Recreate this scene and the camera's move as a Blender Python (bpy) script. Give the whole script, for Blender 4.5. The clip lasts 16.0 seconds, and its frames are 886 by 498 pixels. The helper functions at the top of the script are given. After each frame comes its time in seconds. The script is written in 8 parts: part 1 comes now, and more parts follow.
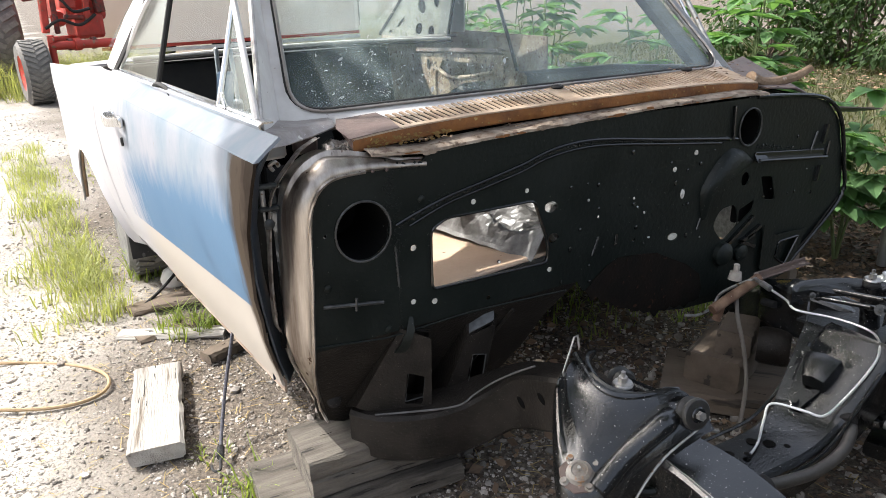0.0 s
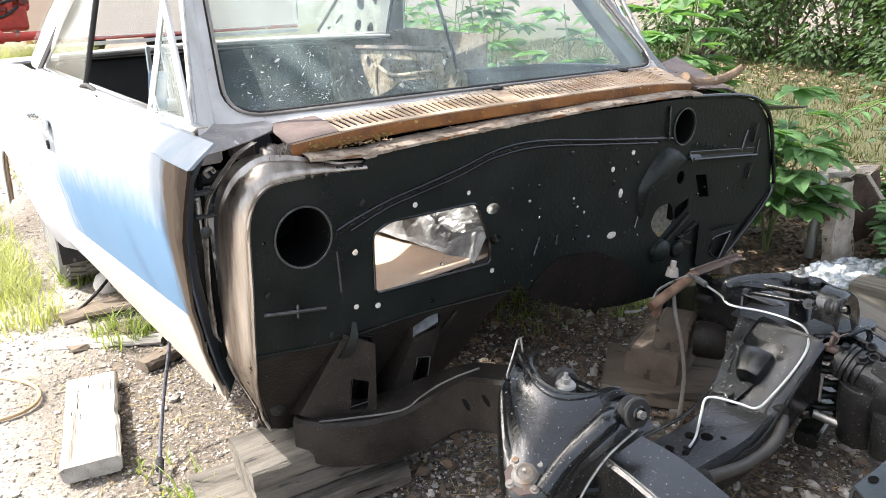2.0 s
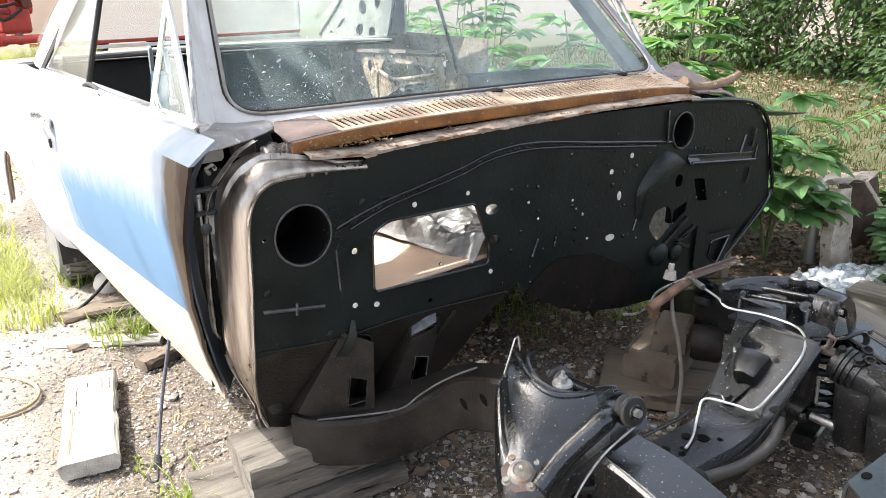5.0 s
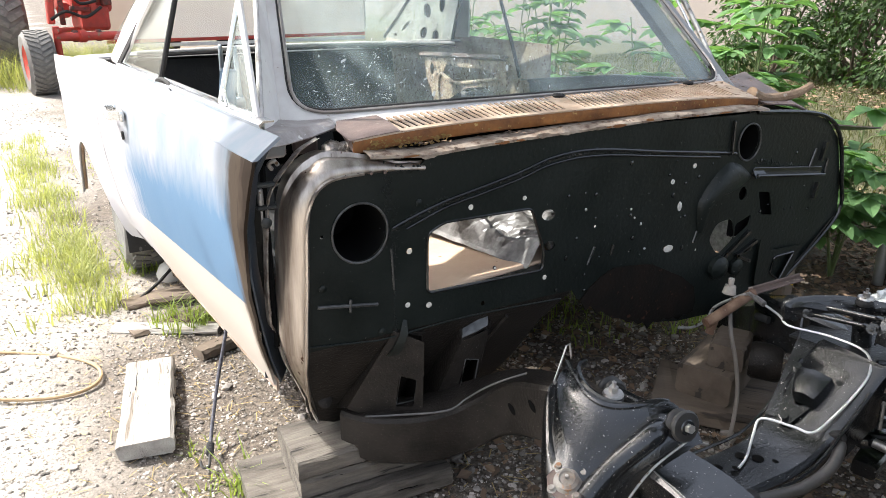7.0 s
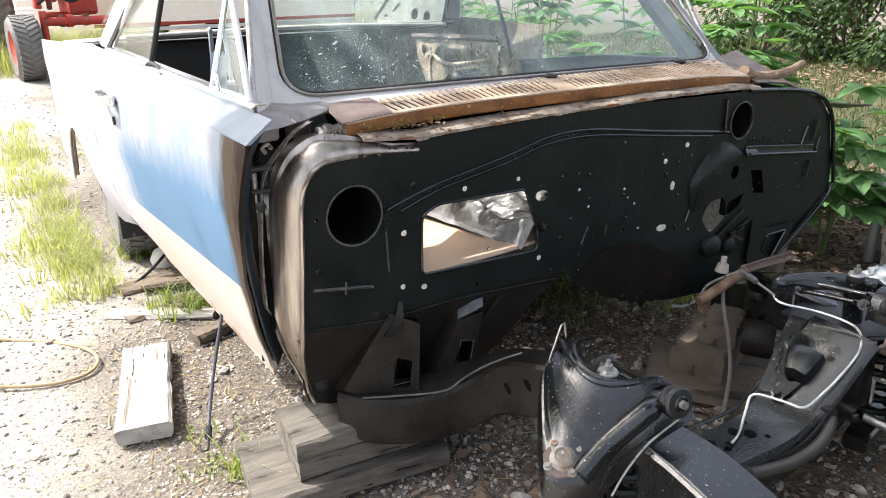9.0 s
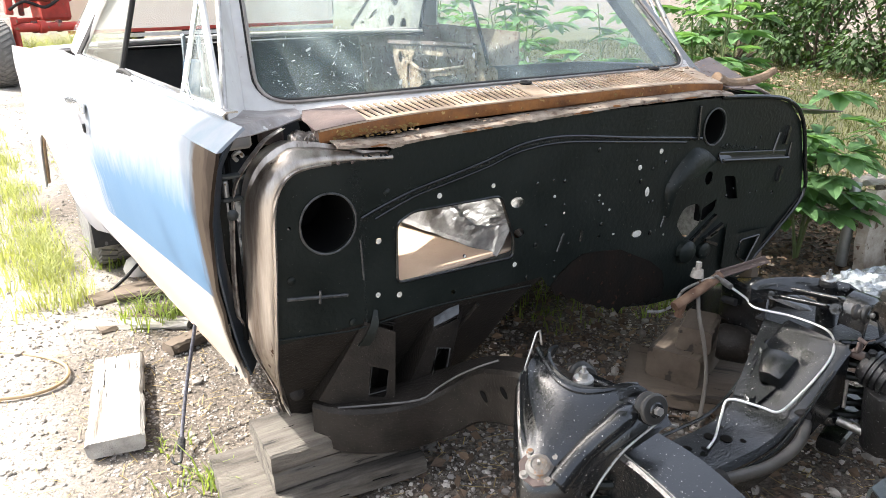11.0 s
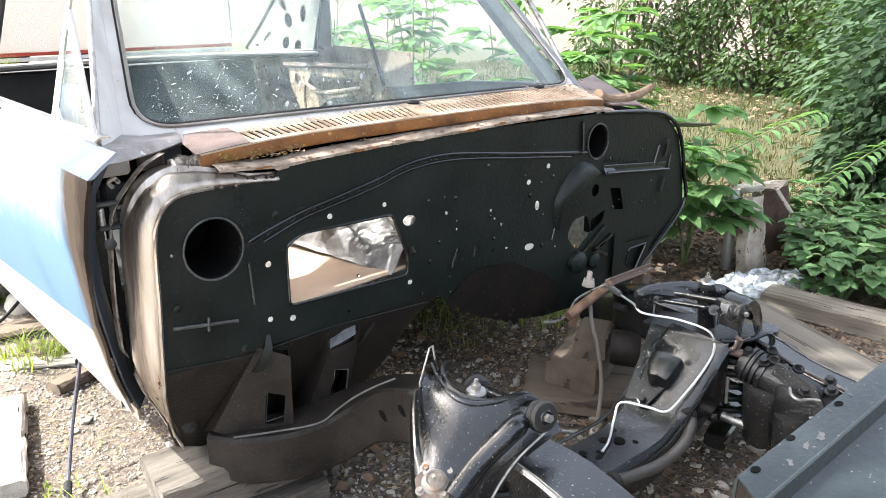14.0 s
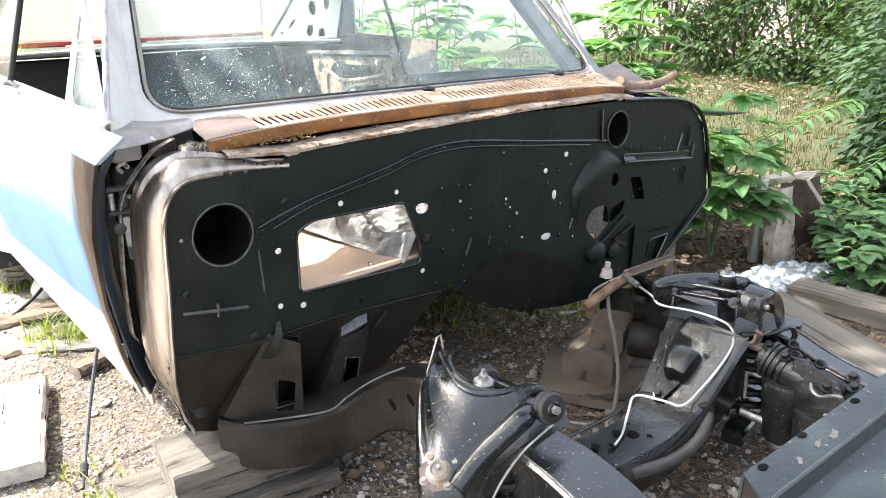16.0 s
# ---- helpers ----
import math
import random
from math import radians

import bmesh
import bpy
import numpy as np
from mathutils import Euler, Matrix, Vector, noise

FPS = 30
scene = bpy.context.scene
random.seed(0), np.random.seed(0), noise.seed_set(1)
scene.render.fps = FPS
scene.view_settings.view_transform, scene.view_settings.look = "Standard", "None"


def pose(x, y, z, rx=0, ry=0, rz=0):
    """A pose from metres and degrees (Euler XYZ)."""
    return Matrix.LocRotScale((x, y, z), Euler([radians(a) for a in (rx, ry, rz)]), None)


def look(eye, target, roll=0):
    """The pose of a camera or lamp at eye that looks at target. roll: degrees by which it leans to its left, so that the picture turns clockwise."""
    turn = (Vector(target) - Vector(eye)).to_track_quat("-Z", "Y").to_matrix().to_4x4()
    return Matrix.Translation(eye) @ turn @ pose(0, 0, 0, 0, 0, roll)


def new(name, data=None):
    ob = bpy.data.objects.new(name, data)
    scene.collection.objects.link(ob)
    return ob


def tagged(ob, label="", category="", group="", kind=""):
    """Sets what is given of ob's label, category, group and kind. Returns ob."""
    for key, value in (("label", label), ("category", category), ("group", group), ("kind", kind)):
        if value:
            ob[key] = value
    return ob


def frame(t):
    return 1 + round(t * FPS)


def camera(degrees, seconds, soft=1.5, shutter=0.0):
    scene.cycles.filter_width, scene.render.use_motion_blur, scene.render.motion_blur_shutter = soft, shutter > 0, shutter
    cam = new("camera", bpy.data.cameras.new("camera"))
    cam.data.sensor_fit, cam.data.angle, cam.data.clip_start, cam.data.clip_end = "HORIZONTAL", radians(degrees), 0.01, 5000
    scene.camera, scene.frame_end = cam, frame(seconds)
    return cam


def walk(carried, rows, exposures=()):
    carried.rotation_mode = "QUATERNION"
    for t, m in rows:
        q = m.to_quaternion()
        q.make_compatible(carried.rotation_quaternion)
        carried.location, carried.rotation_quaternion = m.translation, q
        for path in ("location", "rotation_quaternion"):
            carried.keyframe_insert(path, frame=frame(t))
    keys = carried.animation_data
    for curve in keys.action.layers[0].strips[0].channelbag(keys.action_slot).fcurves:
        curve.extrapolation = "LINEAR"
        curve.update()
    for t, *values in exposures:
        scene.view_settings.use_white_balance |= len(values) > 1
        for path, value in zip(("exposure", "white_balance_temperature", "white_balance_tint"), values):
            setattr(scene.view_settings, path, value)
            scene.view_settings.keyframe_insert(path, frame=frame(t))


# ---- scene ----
cam = camera(62.4, 16.0, soft=0.5)
PATH = [
    (0, (-1.219, -1.273, 1.127), (-0.321, 0.369, 0.423), -1.9),
    (0.5, (-1.216, -1.272, 1.137), (-0.25, 0.327, 0.422), -1.2),
    (1, (-1.215, -1.267, 1.137), (-0.21, 0.303, 0.411), -0.6),
    (1.5, (-1.213, -1.27, 1.131), (-0.187, 0.295, 0.424), -1.0),
    (2, (-1.209, -1.263, 1.143), (-0.184, 0.294, 0.42), -1.2),
    (2.5, (-1.211, -1.268, 1.14), (-0.168, 0.284, 0.428), -1.1),
    (3, (-1.211, -1.271, 1.14), (-0.171, 0.28, 0.423), -1.0),
    (3.5, (-1.212, -1.282, 1.142), (-0.189, 0.285, 0.436), -1.1),
    (4, (-1.216, -1.274, 1.136), (-0.183, 0.291, 0.44), -0.9),
    (6.5, (-1.212, -1.279, 1.13), (-0.219, 0.298, 0.406), 0.2),
    (7, (-1.217, -1.278, 1.129), (-0.312, 0.365, 0.435), 0.1),
    (7.5, (-1.221, -1.286, 1.133), (-0.29, 0.341, 0.436), 1.3),
    (8, (-1.22, -1.28, 1.134), (-0.293, 0.345, 0.427), 0.8),
    (8.5, (-1.221, -1.276, 1.127), (-0.34, 0.36, 0.388), -0.3),
    (9, (-1.222, -1.282, 1.129), (-0.31, 0.337, 0.391), -0.4),
    (9.2, (-1.215, -1.279, 1.129), (-0.302, 0.338, 0.386), -0.9),
    (11.5, (-1.208, -1.28, 1.128), (-0.239, 0.316, 0.413), 0.0),
    (12, (-1.209, -1.283, 1.129), (-0.236, 0.316, 0.423), 0.4),
    (12.5, (-1.198, -1.29, 1.13), (-0.125, 0.245, 0.428), 0.8),
    (13, (-1.187, -1.299, 1.129), (-0.046, 0.188, 0.43), 0.4),
    (13.5, (-1.18, -1.309, 1.127), (0.0, 0.156, 0.446), -0.1),
    (14, (-1.174, -1.312, 1.127), (-0.008, 0.168, 0.455), -0.1),
    (14.5, (-1.174, -1.31, 1.126), (-0.061, 0.201, 0.435), -0.4),
    (15, (-1.176, -1.311, 1.129), (-0.045, 0.191, 0.448), 0.2),
    (15.5, (-1.172, -1.309, 1.125), (-0.042, 0.201, 0.461), -0.3),
    (16, (-1.133, -1.323, 1.117), (-0.038, 0.199, 0.42), -0.4),
]
walk(cam, [(t, look(eye, target, roll)) for t, eye, target, roll in PATH],
     exposures=[(0.0, 1.45), (0.6, 1.85), (1.5, 2.1), (4.0, 2.15), (6.5, 2.15), (7.0, 1.8), (9.0, 1.83), (11.5, 2.15), (12.0, 2.12), (13.0, 2.38), (14.5, 2.5), (16.0, 2.6)])


# ---- light ----
SUN_EL, SUN_AZ = 50.0, -48.0   # degrees: height, and angle from +y towards +x
world = bpy.data.worlds.new("sky")
scene.world = world
world.use_nodes = True
wn = world.node_tree.nodes
sky = wn.new("ShaderNodeTexSky")
sky.sky_type, sky.sun_disc = "NISHITA", False
sky.dust_density, sky.air_density = 5.0, 1.0
sky.sun_elevation, sky.sun_rotation = radians(SUN_EL), radians(SUN_AZ)
haze = wn.new("ShaderNodeHueSaturation")   # hazy summer sky
haze.inputs["Saturation"].default_value = 0.55
world.node_tree.links.new(sky.outputs[0], haze.inputs["Color"])
world.node_tree.links.new(haze.outputs[0], wn["Background"].inputs[0])
wn["Background"].inputs[1].default_value = 0.15
sun = new("sun", bpy.data.lights.new("sun", "SUN"))
sun.data.energy, sun.data.angle, sun.data.color = 2.8, radians(0.55), (1.0, 0.98, 0.93)
to_sun = Vector((math.sin(radians(SUN_AZ)) * math.cos(radians(SUN_EL)), math.cos(radians(SUN_AZ)) * math.cos(radians(SUN_EL)), math.sin(radians(SUN_EL))))
sun.matrix_world = look(to_sun * 30, (0, 0, 0))


# ---- materials ----
def mat(name, c1, c2=None, scale=8.0, rough=0.6, metal=0.0, bump=0.2, fine=120.0, spots=None, spot_scale=40.0, spot_at=0.62, rough2=None, vary=0.0, coat=0.0, stretch=(1, 1, 1), spec=0.5):
    """Two colours mixed by large noise, a fine grain in the relief, and optional spots of a third colour."""
    m = bpy.data.materials.new(name)
    m.use_nodes = True
    nt = m.node_tree
    n, l = nt.nodes, nt.links.new
    b = n["Principled BSDF"]
    c2 = c2 or tuple(0.7 * v for v in c1)
    co = n.new("ShaderNodeTexCoord")
    mp = n.new("ShaderNodeMapping")
    mp.inputs["Scale"].default_value = stretch
    l(co.outputs["Object"], mp.inputs[0])
    big = n.new("ShaderNodeTexNoise")
    big.inputs["Scale"].default_value, big.inputs["Detail"].default_value, big.inputs["Roughness"].default_value = scale, 6, 0.65
    l(mp.outputs[0], big.inputs["Vector"])
    ramp = n.new("ShaderNodeValToRGB")
    ramp.color_ramp.elements[0].position, ramp.color_ramp.elements[1].position = 0.35, 0.65
    ramp.color_ramp.elements[0].color, ramp.color_ramp.elements[1].color = (*c1, 1), (*c2, 1)
    l(big.outputs[0], ramp.inputs[0])
    col = ramp.outputs[0]
    grain = n.new("ShaderNodeTexNoise")
    grain.inputs["Scale"].default_value, grain.inputs["Detail"].default_value = fine, 4
    l(mp.outputs[0], grain.inputs["Vector"])
    if spots:
        sp = n.new("ShaderNodeTexNoise")
        sp.inputs["Scale"].default_value, sp.inputs["Detail"].default_value = spot_scale, 3
        l(mp.outputs[0], sp.inputs["Vector"])
        sr = n.new("ShaderNodeValToRGB")
        sr.color_ramp.elements[0].position, sr.color_ramp.elements[1].position = spot_at, spot_at + 0.05
        l(sp.outputs[0], sr.inputs[0])
        mx = n.new("ShaderNodeMix")
        mx.data_type = "RGBA"
        mx.inputs[7].default_value = (*spots, 1)
        l(sr.outputs[0], mx.inputs[0]), l(col, mx.inputs[6])
        col = mx.outputs[2]
    if vary:
        oi = n.new("ShaderNodeNewGeometry")
        hs = n.new("ShaderNodeHueSaturation")
        mr = n.new("ShaderNodeMapRange")
        mr.inputs[3].default_value, mr.inputs[4].default_value = 1 - vary, 1 + vary
        l(oi.outputs["Random Per Island"], mr.inputs[0]), l(mr.outputs[0], hs.inputs["Value"]), l(col, hs.inputs["Color"])
        col = hs.outputs[0]
    l(col, b.inputs["Base Color"])
    rr = n.new("ShaderNodeMapRange")
    rr.inputs[3].default_value, rr.inputs[4].default_value = rough, rough2 if rough2 is not None else min(1, rough + 0.15)
    l(big.outputs[0], rr.inputs[0]), l(rr.outputs[0], b.inputs["Roughness"])
    b.inputs["Metallic"].default_value, b.inputs["Coat Weight"].default_value = metal, coat
    b.inputs["Specular IOR Level"].default_value = spec
    if bump:
        bp = n.new("ShaderNodeBump")
        bp.inputs["Strength"].default_value, bp.inputs["Distance"].default_value = bump, 0.004
        l(grain.outputs[0], bp.inputs["Height"]), l(bp.outputs[0], b.inputs["Normal"])
    return m


def leaf_mat(name, c1, c2, vary=0.35, through_light=0.35):
    m = mat(name, c1, c2, scale=3.0, rough=0.6, bump=0.0, vary=vary, spec=0.3)
    nt = m.node_tree
    b = nt.nodes["Principled BSDF"]
    out = nt.nodes["Material Output"]
    tr = nt.nodes.new("ShaderNodeBsdfTranslucent")
    tr.inputs[0].default_value = (c2[0] * 2.2, c2[1] * 2.2, c2[2] * 1.2, 1)
    mx = nt.nodes.new("ShaderNodeMixShader")
    mx.inputs[0].default_value = through_light
    nt.links.new(b.outputs[0], mx.inputs[1]), nt.links.new(tr.outputs[0], mx.inputs[2]), nt.links.new(mx.outputs[0], out.inputs[0])
    return m


def glass_mat(name, dirt=0.35, specks=0.32):
    """Thin glass with a film of dust and water marks."""
    m = bpy.data.materials.new(name)
    m.use_nodes = True
    nt = m.node_tree
    n, l = nt.nodes, nt.links.new
    b = n["Principled BSDF"]
    b.inputs["Base Color"].default_value = (0.5, 0.6, 0.6, 1)
    b.inputs["Roughness"].default_value = 0.5
    tr = n.new("ShaderNodeBsdfTransparent")
    tr.inputs[0].default_value = (0.945, 0.98, 0.975, 1)
    gl = n.new("ShaderNodeBsdfGlossy")
    gl.inputs["Roughness"].default_value = 0.03
    lw, pw, fr = n.new("ShaderNodeLayerWeight"), n.new("ShaderNodeMath"), n.new("ShaderNodeMath")
    pw.operation, fr.operation = "POWER", "MULTIPLY_ADD"
    pw.inputs[1].default_value, fr.inputs[1].default_value, fr.inputs[2].default_value = 4.0, 0.55, 0.025
    l(lw.outputs["Facing"], pw.inputs[0]), l(pw.outputs[0], fr.inputs[0])
    m1, m2 = n.new("ShaderNodeMixShader"), n.new("ShaderNodeMixShader")
    l(fr.outputs[0], m1.inputs[0]), l(tr.outputs[0], m1.inputs[1]), l(gl.outputs[0], m1.inputs[2])
    co, no, ra = n.new("ShaderNodeTexCoord"), n.new("ShaderNodeTexNoise"), n.new("ShaderNodeMapRange")
    no.inputs["Scale"].default_value, no.inputs["Detail"].default_value, no.inputs["Roughness"].default_value = 4, 10, 0.75
    ra.inputs[1].default_value, ra.inputs[2].default_value, ra.inputs[3].default_value, ra.inputs[4].default_value = 0.42, 0.66, dirt * 0.22, dirt
    fi, fa, mx = n.new("ShaderNodeTexNoise"), n.new("ShaderNodeMapRange"), n.new("ShaderNodeMath")
    fi.inputs["Scale"].default_value, fi.inputs["Detail"].default_value = 130, 5
    fa.inputs[1].default_value, fa.inputs[2].default_value, fa.inputs[3].default_value, fa.inputs[4].default_value = 0.655, 0.74, 0.0, specks
    mx.operation, mx.use_clamp = "ADD", True
    l(co.outputs["Object"], no.inputs["Vector"]), l(no.outputs[0], ra.inputs[0]), l(co.outputs["Object"], fi.inputs["Vector"]), l(fi.outputs[0], fa.inputs[0])
    l(ra.outputs[0], mx.inputs[0]), l(fa.outputs[0], mx.inputs[1]), l(mx.outputs[0], m2.inputs[0])
    l(m1.outputs[0], m2.inputs[1]), l(b.outputs[0], m2.inputs[2]), l(m2.outputs[0], n["Material Output"].inputs[0])
    return m


BLACK = mat("black_paint", (0.0045, 0.0068, 0.006), (0.010, 0.0130, 0.0115), scale=6, rough=0.26, rough2=0.55, bump=0.35, fine=90, spots=(0.09, 0.09, 0.08), spot_scale=110, spot_at=0.69, spec=0.25)
GLOSS = mat("glossy_black", (0.004, 0.005, 0.005), (0.008, 0.009, 0.009), scale=12, rough=0.16, rough2=0.3, bump=0.15, fine=200, spec=0.7)
CHASSIS = mat("chassis_paint", (0.004, 0.0045, 0.005), (0.011, 0.012, 0.013), scale=11, rough=0.06, rough2=0.30, bump=0.20, fine=190, spots=(0.24, 0.23, 0.215), spot_scale=210, spot_at=0.675, spec=0.75)
UNDERCOAT = mat("brown_undercoat", (0.010, 0.0085, 0.0073), (0.024, 0.020, 0.0168), scale=14, rough=0.45, bump=0.5, fine=160, spots=(0.22, 0.195, 0.17), spot_scale=420, spot_at=0.68, spec=0.2)
RUST = mat("rust", (0.24, 0.095, 0.02), (0.11, 0.042, 0.014), scale=14, rough=0.75, bump=0.5, spots=(0.34, 0.22, 0.08), spot_scale=60, spot_at=0.66)
RUSTPALE = mat("pale_rust", (0.37, 0.295, 0.225), (0.27, 0.185, 0.12), scale=12, rough=0.8, bump=0.5, spots=(0.14, 0.07, 0.04), spot_scale=60, spot_at=0.64)
PIPERUST = mat("pipe_rust", (0.22, 0.135, 0.085), (0.11, 0.055, 0.033), scale=30, rough=0.7, bump=0.5, spots=(0.33, 0.28, 0.23), spot_scale=60, spot_at=0.65)
BROWNPAINT = mat("brown_primer", (0.15, 0.105, 0.09), (0.085, 0.06, 0.052), scale=10, rough=0.5, bump=0.3, spots=(0.25, 0.2, 0.17), spot_scale=40, spot_at=0.66)
BARE = mat("bare_metal", (0.56, 0.50, 0.44), (0.15, 0.118, 0.098), scale=17, rough=0.2, rough2=0.45, metal=0.85, bump=0.2, spots=(0.08, 0.045, 0.03), spot_scale=70, spot_at=0.67, stretch=(1, 1, 0.08))
STEEL = mat("bright_steel", (0.46, 0.45, 0.43), (0.26, 0.25, 0.24), scale=40, rough=0.38, metal=0.85, bump=0.15, spots=(0.12, 0.08, 0.05), spot_scale=80, spot_at=0.62)
# near-black stands in for shade in openings; the black weatherstrip uses it too
SHADEBLACK = mat("shade_black", (0.003, 0.003, 0.003), (0.005, 0.005, 0.005), rough=0.9, bump=0.0, spec=0.1)
CHROME = mat("chrome", (0.75, 0.75, 0.74), (0.6, 0.6, 0.6), rough=0.12, metal=1.0, bump=0.05)
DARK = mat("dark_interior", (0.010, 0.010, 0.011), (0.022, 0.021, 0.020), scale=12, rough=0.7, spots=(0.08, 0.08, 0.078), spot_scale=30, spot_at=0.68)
RUBBER = mat("rubber", (0.010, 0.010, 0.010), (0.022, 0.021, 0.020), rough=0.6, bump=0.3, spec=0.35)
WOOD = mat("weathered_wood", (0.155, 0.136, 0.113), (0.055, 0.047, 0.039), scale=30, rough=0.85, bump=1.0, fine=300, stretch=(0.12, 1, 1), spots=(0.025, 0.021, 0.018), spot_scale=60, spot_at=0.64)
WOODB = mat("pale_plank_wood", (0.42, 0.40, 0.365), (0.26, 0.24, 0.215), scale=22, rough=0.85, bump=0.9, fine=240, stretch=(0.08, 1, 1), spots=(0.15, 0.125, 0.10), spot_scale=40, spot_at=0.64)
WOODT = mat("old_timber", (0.15, 0.115, 0.085), (0.085, 0.065, 0.048), scale=8, rough=0.9, bump=0.9, fine=70, stretch=(0.15, 1, 1), spots=(0.045, 0.035, 0.027), spot_scale=25, spot_at=0.62)
TAN = mat("tan_board", (0.58, 0.43, 0.31), (0.50, 0.35, 0.245), rough=0.8, spots=(0.16, 0.10, 0.06), spot_scale=55, spot_at=0.70)
FOIL = mat("grey_plastic_film", (0.20, 0.195, 0.19), (0.06, 0.055, 0.05), scale=22, rough=0.22, rough2=0.42, bump=0.3, fine=60, spots=(0.10, 0.085, 0.07), spot_scale=40, spot_at=0.68)
GLASS = glass_mat("dusty_glass", 0.14, 0.30)
CLEAR = glass_mat("clear_glass", 0.02, 0.04)
CREAM = mat("cream_paint", (0.33, 0.295, 0.24), (0.18, 0.145, 0.11), scale=12, rough=0.55, spots=(0.10, 0.055, 0.035), spot_scale=60, spot_at=0.60)
RED = mat("red_paint", (0.45, 0.04, 0.025), (0.28, 0.03, 0.02), rough=0.5, spots=(0.2, 0.1, 0.06), spot_scale=20)
GALV = mat("galvanised_pipe", (0.5, 0.5, 0.48), (0.38, 0.38, 0.36), rough=0.45, metal=0.7)
SHEET = mat("bent_sheet_metal", (0.46, 0.42, 0.37), (0.27, 0.225, 0.185), scale=14, rough=0.6, metal=0.05, spots=(0.17, 0.09, 0.055), spot_scale=26, spot_at=0.62)
BAG = mat("clear_plastic_bag", (0.62, 0.64, 0.64), (0.20, 0.215, 0.22), scale=34, rough=0.12, metal=0.35, bump=0.4)
LEAF = leaf_mat("weed_leaf", (0.115, 0.215, 0.085), (0.080, 0.160, 0.058))
LOWLEAF = leaf_mat("low_leaf", (0.105, 0.190, 0.080), (0.065, 0.130, 0.053), through_light=0.25)
LEAFD = leaf_mat("shrub_leaf", (0.020, 0.044, 0.014), (0.036, 0.068, 0.02), through_light=0.25)
GRASS = leaf_mat("grass_blade", (0.31, 0.325, 0.155), (0.22, 0.235, 0.090))
# lawn green, with the dappled tree shade taken into the colour
LAWN = leaf_mat("lawn_blade", (0.042, 0.058, 0.018), (0.066, 0.068, 0.022), vary=0.6, through_light=0.2)
STRAW = leaf_mat("dry_grass", (0.35, 0.28, 0.14), (0.28, 0.2, 0.09), through_light=0.2)
DEADLEAF = mat("dead_leaf", (0.20, 0.130, 0.080), (0.10, 0.068, 0.048), scale=5, rough=0.8, bump=0.0, vary=0.6)
STONE = mat("gravel_stone", (0.40, 0.365, 0.33), (0.20, 0.175, 0.15), scale=14, rough=0.9, bump=0.3, vary=0.6)
BARK = mat("bark", (0.13, 0.10, 0.075), (0.08, 0.06, 0.045), rough=0.9, bump=0.9, stretch=(1, 1, 0.2))
STEM = mat("green_stem", (0.14, 0.18, 0.07), (0.10, 0.13, 0.05), rough=0.6)


def ground_mat():
    m = mat("gravel_ground", (0.41, 0.385, 0.35), (0.27, 0.245, 0.21), scale=2.6, rough=0.95, bump=1.0, fine=140, spots=(0.15, 0.132, 0.112), spot_scale=130, spot_at=0.56)
    nt = m.node_tree
    n, l = nt.nodes, nt.links.new
    b = n["Principled BSDF"]
    src = b.inputs["Base Color"].links[0].from_socket
    co = n.new("ShaderNodeTexCoord")
    sx = n.new("ShaderNodeSeparateXYZ")
    no = n.new("ShaderNodeTexNoise")
    no.inputs["Scale"].default_value, no.inputs["Detail"].default_value = 0.9, 5
    l(co.outputs["Object"], no.inputs["Vector"]), l(co.outputs["Object"], sx.inputs[0])
    ad = n.new("ShaderNodeMath")
    ad.operation = "MULTIPLY_ADD"
    ad.inputs[1].default_value = 1.6
    l(no.outputs[0], ad.inputs[0]), l(sx.outputs[0], ad.inputs[2])
    # earth mixed in towards +x, its colour also lowered for the shade there
    ra = n.new("ShaderNodeMapRange")
    ra.inputs[1].default_value, ra.inputs[2].default_value = -0.55, -0.1
    l(ad.outputs[0], ra.inputs[0])
    mx = n.new("ShaderNodeMix")
    mx.data_type = "RGBA"
    chip, chips = n.new("ShaderNodeTexNoise"), n.new("ShaderNodeValToRGB")
    chip.inputs["Scale"].default_value, chip.inputs["Detail"].default_value, chip.inputs["Roughness"].default_value = 75, 8, 0.8
    chips.color_ramp.elements[0].position, chips.color_ramp.elements[1].position = 0.40, 0.62
    chips.color_ramp.elements[0].color, chips.color_ramp.elements[1].color = (0.035, 0.027, 0.021, 1), (0.20, 0.165, 0.13, 1)
    l(co.outputs["Object"], chip.inputs["Vector"]), l(chip.outputs[0], chips.inputs[0]), l(chips.outputs[0], mx.inputs[7])
    l(ra.outputs[0], mx.inputs[0]), l(src, mx.inputs[6])
    rb = n.new("ShaderNodeMapRange")
    rb.inputs[1].default_value, rb.inputs[2].default_value = 2.3, 3.1
    l(ad.outputs[0], rb.inputs[0])
    my = n.new("ShaderNodeMix")
    my.data_type = "RGBA"
    my.inputs[7].default_value = (0.060, 0.058, 0.025, 1)
    rc = n.new("ShaderNodeMapRange")
    rc.inputs[1].default_value, rc.inputs[2].default_value, rc.inputs[3].default_value, rc.inputs[4].default_value = 9.0, 10.5, 1.0, 0.0
    ml = n.new("ShaderNodeMath")
    ml.operation = "MULTIPLY"
    l(ad.outputs[0], rc.inputs[0]), l(rb.outputs[0], ml.inputs[0]), l(rc.outputs[0], ml.inputs[1])
    l(ml.outputs[0], my.inputs[0]), l(mx.outputs[2], my.inputs[6]), l(my.outputs[2], b.inputs["Base Color"])
    return m


SOIL = ground_mat()


